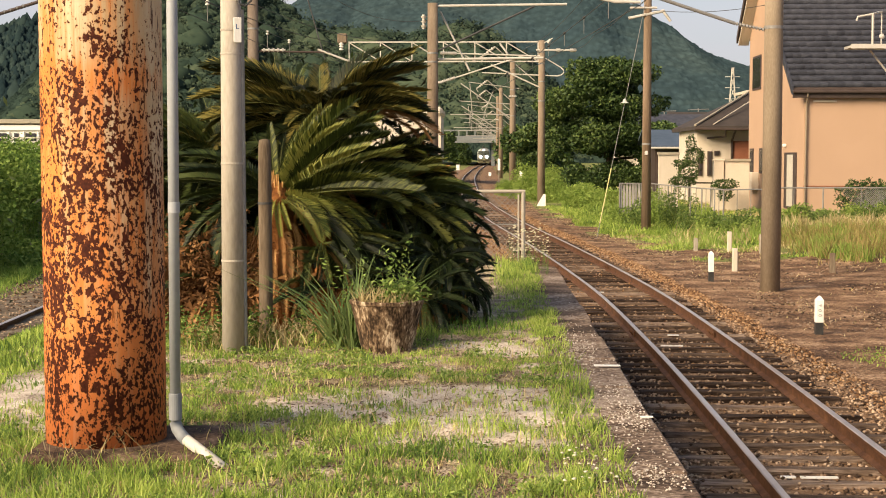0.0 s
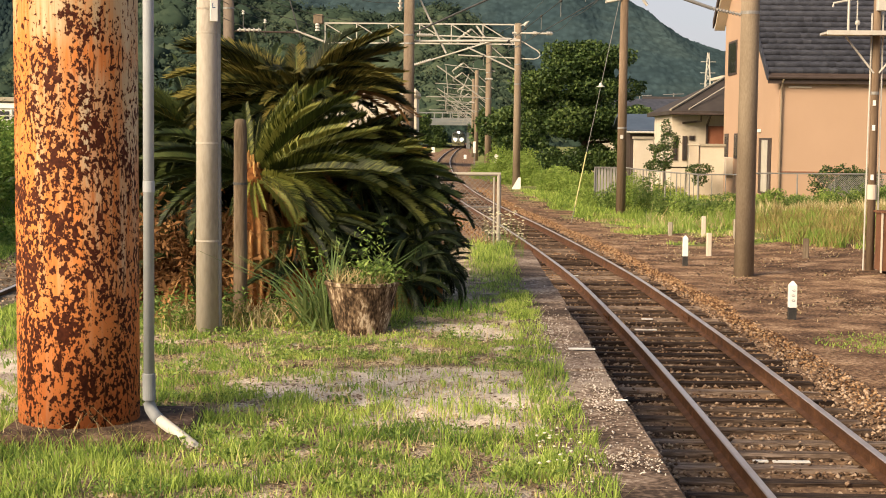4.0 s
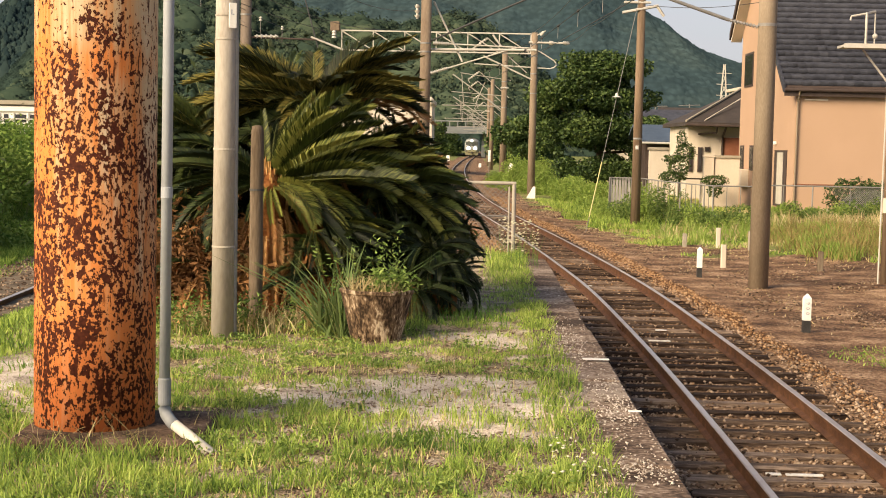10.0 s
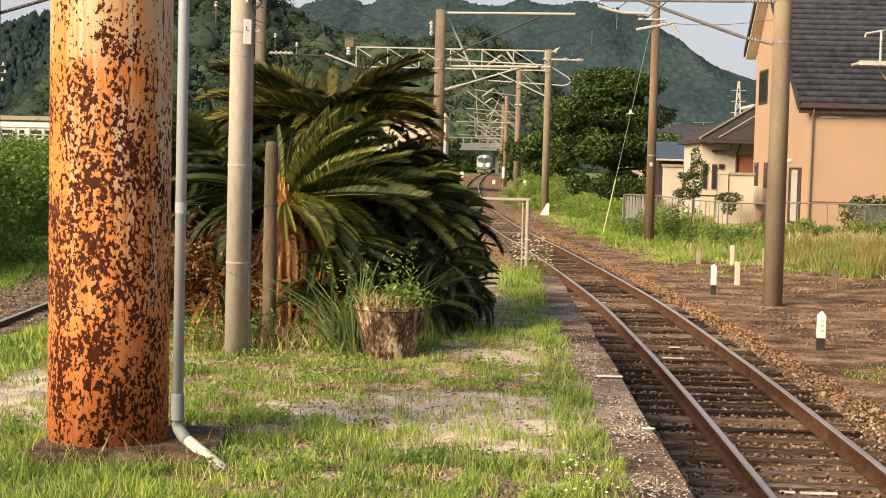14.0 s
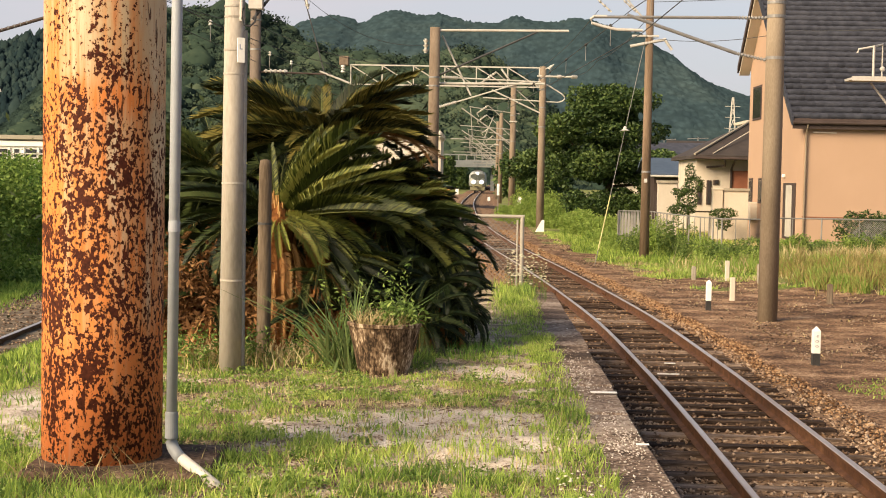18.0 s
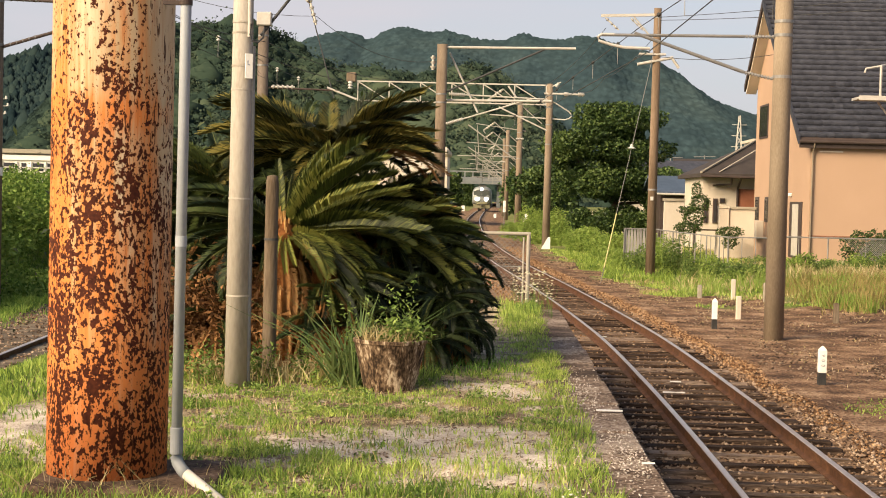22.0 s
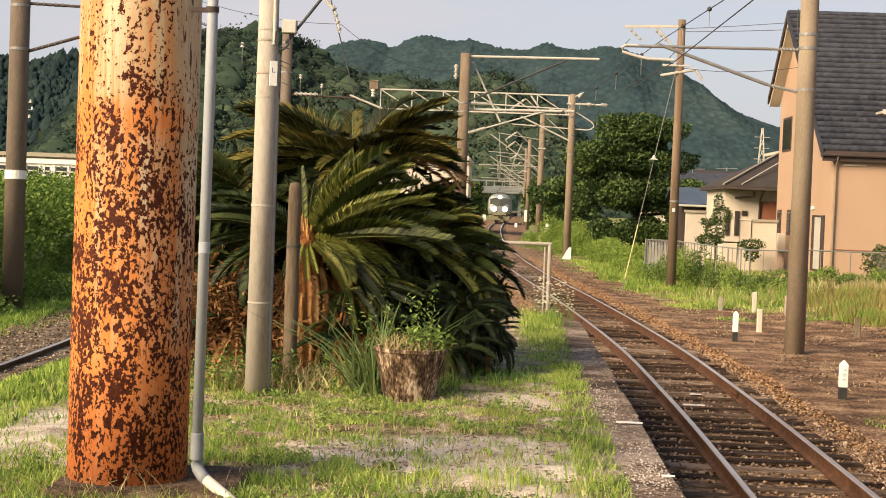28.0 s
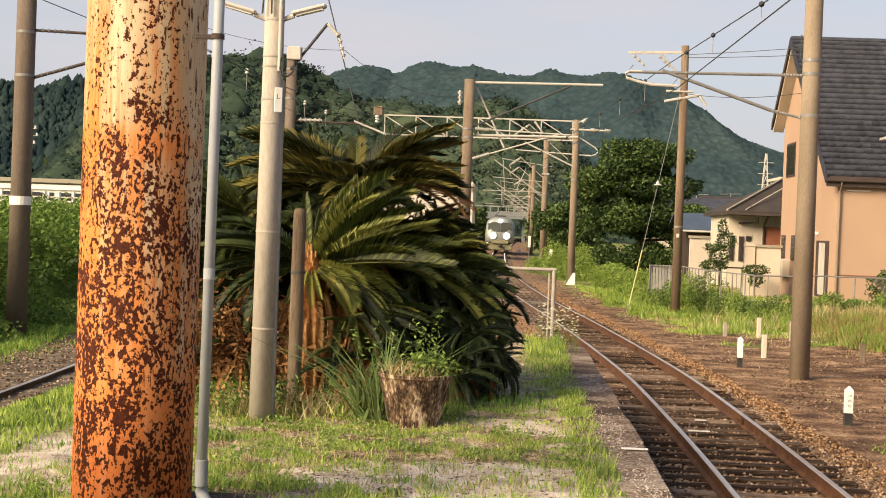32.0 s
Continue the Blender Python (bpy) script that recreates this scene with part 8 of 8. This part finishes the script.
def build_distance():
    # long white building of the yard
    b = thing("yard_building", (-75, 165, -0.6), "long white low building with a row of windows", "building")
    part("wall", box((74, 8, 5.0), (0, 0, 2.5)), M["white"], b)
    part("roof", box((76, 9, 0.45), (0, 0, 5.95)), M["grey_post"], b, "grey flat roof")
    part("clerestory", box((73.6, 7.6, 0.75), (0, 0, 5.35)), M["beige"], b, "shaded pale upper strip")
    part("white_band", box((75, 0.3, 0.55), (0, -4.1, 5.25)), M["white"], b, "white fascia band")
    for i in range(44):
        part("window", box((1.15 if i % 4 else 0.5, 0.12, 0.85), (-35 + i * 1.62, -4.04, 4.22)), M["glass_dark"], b)
        part("mullion_post", box((0.16, 0.14, 1.25), (-35.8 + i * 1.62, -4.16, 4.2)), M["white"], b)
    part("rail_band", box((74, 0.2, 0.13), (0, -4.3, 4.15)), M["pale_steel"], b)
    part("sill_band", box((74, 0.2, 0.16), (0, -4.3, 3.62)), M["white"], b)
    for x in (-22, 8, 30):
        part("roof_unit", box((2.6, 2, 0.6), (x, -2, 6.4)), M["trim_dark"], b)
    # far power pole of the yard
    u = thing("utility_pole", (-56.2, 165, -0.6), "distant utility pole with white insulators over the yard", "utility pole")
    part("shaft", rod((0, 0, 0), (0, 0, 12.4), 0.16, 0.11, 8), M["steel"], u)
    for z, w in ((11.9, 1.1), (11.1, 1.3), (10.2, 1.0)):
        part("cross_arm", rod((-w, 0, z), (w, 0, z), 0.06, seg=6), M["steel"], u)
        for k in (-w, w * 0.4, w):
            part("insulator", rod((k, 0, z), (k, 0, z + 0.34), 0.16, 0.10, 8), M["porcelain"], u)
    part("transformer", rod((0.45, 0, 7.0), (0.45, 0, 7.8), 0.30, seg=10), M["pale_steel"], u)
    # round-roofed building behind the palms
    h = thing("beige_building", (-8.4, 122, -0.7), "beige building with a flat roof beyond the palms", "building")
    part("wall", box((9.4, 8, 5.6), (0, 4, 2.8)), M["beige"], h)
    part("roof", box((9.7, 8.6, 0.75), (0, 4, 5.95), bevel=0.22), M["beige"], h, "pale flat roof with rounded edges")
    # pale yard wall glimpsed below the tree
    yw = thing("yard_wall", (8.0, 95, -0.9), "pale low yard wall behind the tree", "wall")
    part("body", box((3.0, 0.2, 1.75), (0, 0, 0.87), bevel=0.02), M["beige"], yw)
    # concrete viaduct across the line
    v = thing("viaduct", (-4.5, 312, -1), "grey concrete viaduct across the line", "bridge")
    part("deck", box((44, 4.5, 1.0), (-10, 0, 6.2)), M["hazy_concrete"], v)
    part("lower_beam", box((13, 3, 0.6), (3, -2.2, 5.55)), M["hazy_concrete"], v)
    for i in range(24):
        part("railing_post", box((0.26, 0.2, 1.25), (-30 + i * 1.7, -2.2, 7.25)), M["hazy_concrete"], v)
    part("railing", box((44, 0.2, 0.26), (-10, -2.2, 7.85)), M["hazy_concrete"], v)
    for x in (-15, -7, 1.2 + 4.9, 10):
        part("pier", box((0.8, 2.2, 5.8), (x, 0, 2.8)), M["hazy_concrete"], v)
    # transmission towers
    for x, y, h in ((99.8, 600, 37), (-105, 500, 62)):
        t = thing("pylon", (x, y, 0), "slender lattice transmission tower", "pylon", "pylons")
        for s in ((-1, -1), (1, -1), (1, 1), (-1, 1)):
            part("leg", rod((s[0] * 2.4, s[1] * 2.4, 0), (s[0] * 0.3, s[1] * 0.3, h), 0.22, 0.15, 5), M["pale_steel"], t)
        for k in range(9):
            z0, z1 = h * k / 9, h * (k + 1) / 9
            w0, w1 = 2.4 - 2.1 * k / 9, 2.4 - 2.1 * (k + 1) / 9
            part("lattice", rod((-w0, -w0, z0), (w1, -w1, z1), 0.14, seg=4), M["pale_steel"], t)
            part("lattice", rod((w0, -w0, z0), (-w1, -w1, z1), 0.14, seg=4), M["pale_steel"], t)
        for k in (0.66, 0.78, 0.90):
            part("cross_arm", rod((-3.0, 0, h * k), (3.0, 0, h * k), 0.13, seg=4), M["pale_steel"], t)


# ---------------------------------------------------------------- the train
def build_train():
    t = thing("train", (0, 0, 0), "dull silver train with bright headlights coming along the line", "train")
    w, hh = 1.42, 3.55
    out = [(-w, 1.0), (w, 1.0), (w * 1.02, 1.6), (w, 2.6), (w * 0.93, 3.05), (w * 0.72, 3.38), (w * 0.38, hh), (-w * 0.38, hh), (-w * 0.72, 3.38), (-w * 0.93, 3.05), (-w, 2.6), (-w * 1.02, 1.6)]
    part("body", prism(out, (0.75, 17.5), "y"), M["train_silver"], t, "ribbed silver car body")
    # rounded front end in three rings
    bm = bmesh.new()
    rings = []
    for k, y in ((1.0, 0.76), (0.97, 0.36), (0.86, 0.10), (0.60, 0.0)):
        rings.append([bm.verts.new((u * k, y + 0.16 * max(0, v - 2.1), 2.1 + (v - 2.1) * (0.4 + 0.6 * k))) for u, v in out])
    for p, q in zip(rings, rings[1:]):
        for i in range(12):
            bm.faces.new((p[i], p[(i + 1) % 12], q[(i + 1) % 12], q[i]))
    bm.faces.new(rings[-1])
    front = part("front", bm, M["train_silver"], t, "rounded silver front end", smooth=True)
    for x in (-0.60, 0.60):
        part("windscreen", box((1.16, 0.06, 0.84), (x, 0.04, 2.50), (7, 0, 8 if x > 0 else -8), bevel=0.025), M["train_glass"], front)
    part("windscreen_post", box((0.09, 0.07, 0.78), (0, 0.0, 2.50), (7, 0, 0)), M["train_silver"], front)
    part("brow", box((1.9, 0.10, 0.10), (0, 0.16, 2.96), bevel=0.03), M["train_dark"], front)
    part("skirt", box((2.5, 0.3, 0.62), (0, 0.3, 0.60), bevel=0.05), M["train_low"], t, "olive-grey skirt")
    part("lower_panel", box((1.7, 0.10, 0.36), (0, 0.02, 1.10), bevel=0.03), M["train_low"], t, "olive coupler panel")
    part("coupler", box((0.3, 0.55, 0.28), (0, -0.15, 0.78), bevel=0.04), M["train_dark"], t)
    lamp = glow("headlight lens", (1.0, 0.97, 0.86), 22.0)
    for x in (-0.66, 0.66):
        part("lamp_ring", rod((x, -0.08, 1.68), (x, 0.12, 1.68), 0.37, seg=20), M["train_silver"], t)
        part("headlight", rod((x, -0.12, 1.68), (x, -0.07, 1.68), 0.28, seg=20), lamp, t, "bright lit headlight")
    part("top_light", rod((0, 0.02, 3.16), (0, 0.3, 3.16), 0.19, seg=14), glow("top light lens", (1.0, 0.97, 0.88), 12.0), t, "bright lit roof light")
    part("underframe", box((2.3, 16.4, 0.5), (0, 9.2, 0.75)), M["train_dark"], t)
    for y in (3.2, 5.4, 12.4, 14.6):
        ws = bmesh.new()
        for x in (-0.54, 0.54):
            rod((x - 0.06, y, 0.43), (x + 0.06, y, 0.43), 0.43, seg=18, bm=ws)
        rod((-0.6, y, 0.43), (0.6, y, 0.43), 0.07, seg=8, bm=ws)
        part("wheelset", ws, M["train_dark"], t)
    part("roof_gear", box((1.0, 8, 0.22), (0, 9, hh + 0.1)), M["train_dark"], t)
    bm = rod((-0.7, 3.0, hh), (0, 4.2, hh + 0.75), 0.03, seg=6)
    rod((0, 4.2, hh + 0.75), (0, 3.0, hh + 1.35), 0.03, seg=6, bm=bm)
    rod((-0.8, 3.0, hh + 1.35), (0.8, 3.0, hh + 1.35), 0.035, seg=6, bm=bm)
    part("pantograph", bm, M["trim_dark"], t)
    return t


TRAIN_Y = [(0, 322), (2, 317), (4, 311.5), (6, 305), (8, 298), (10, 289), (12, 279), (14, 268), (16, 256.5), (18, 244), (20, 231), (22, 218.5), (24, 206.5), (26, 194.5), (28, 180), (30, 163), (32, 145)]


def motions():
    rows = []
    for t, y in TRAIN_Y:
        dx = float(track_x(y + 9) - track_x(y)) / 9
        rows.append((t, pose(float(track_x(y)), y, float(track_z(y)), 0, 0, -math.degrees(math.atan(dx)))))
    walk(train, rows)


def build_platform_marks(root):
    """White painted bars on the edge slabs and sleepers."""
    for x, y, sx, sy in ((0.92, 11.15, 0.20, 0.06), (0.98, 8.95, 0.08, 0.03)):
        part("paint_mark", box((sx, sy, 0.006), (x, y, 0.020)), M["white"], root, "worn white paint mark")
    for x, y, sx in ((2.70, 11.85, 0.30), (2.45, 11.86, 0.12), (2.72, 21.3, 0.16), (2.55, 20.1, 0.30), (2.1, 28.0, 0.3)):
        part("paint_mark", box((sx, 0.05, 0.012), (x, y, -0.988)), M["white"], main_line, "white paint mark on a sleeper")


build_poles()
build_wood_pole()
build_signal_pole()
build_wires()
build_posts()
build_house()
build_small_house()
build_fence()
build_trees()
build_distance()
train = build_train()


# ---------------------------------------------------------------- small pieces of the setting
build_edge_stones(platform)
build_stones()
build_grass()
build_verges()
build_platform_marks(platform)
motions()
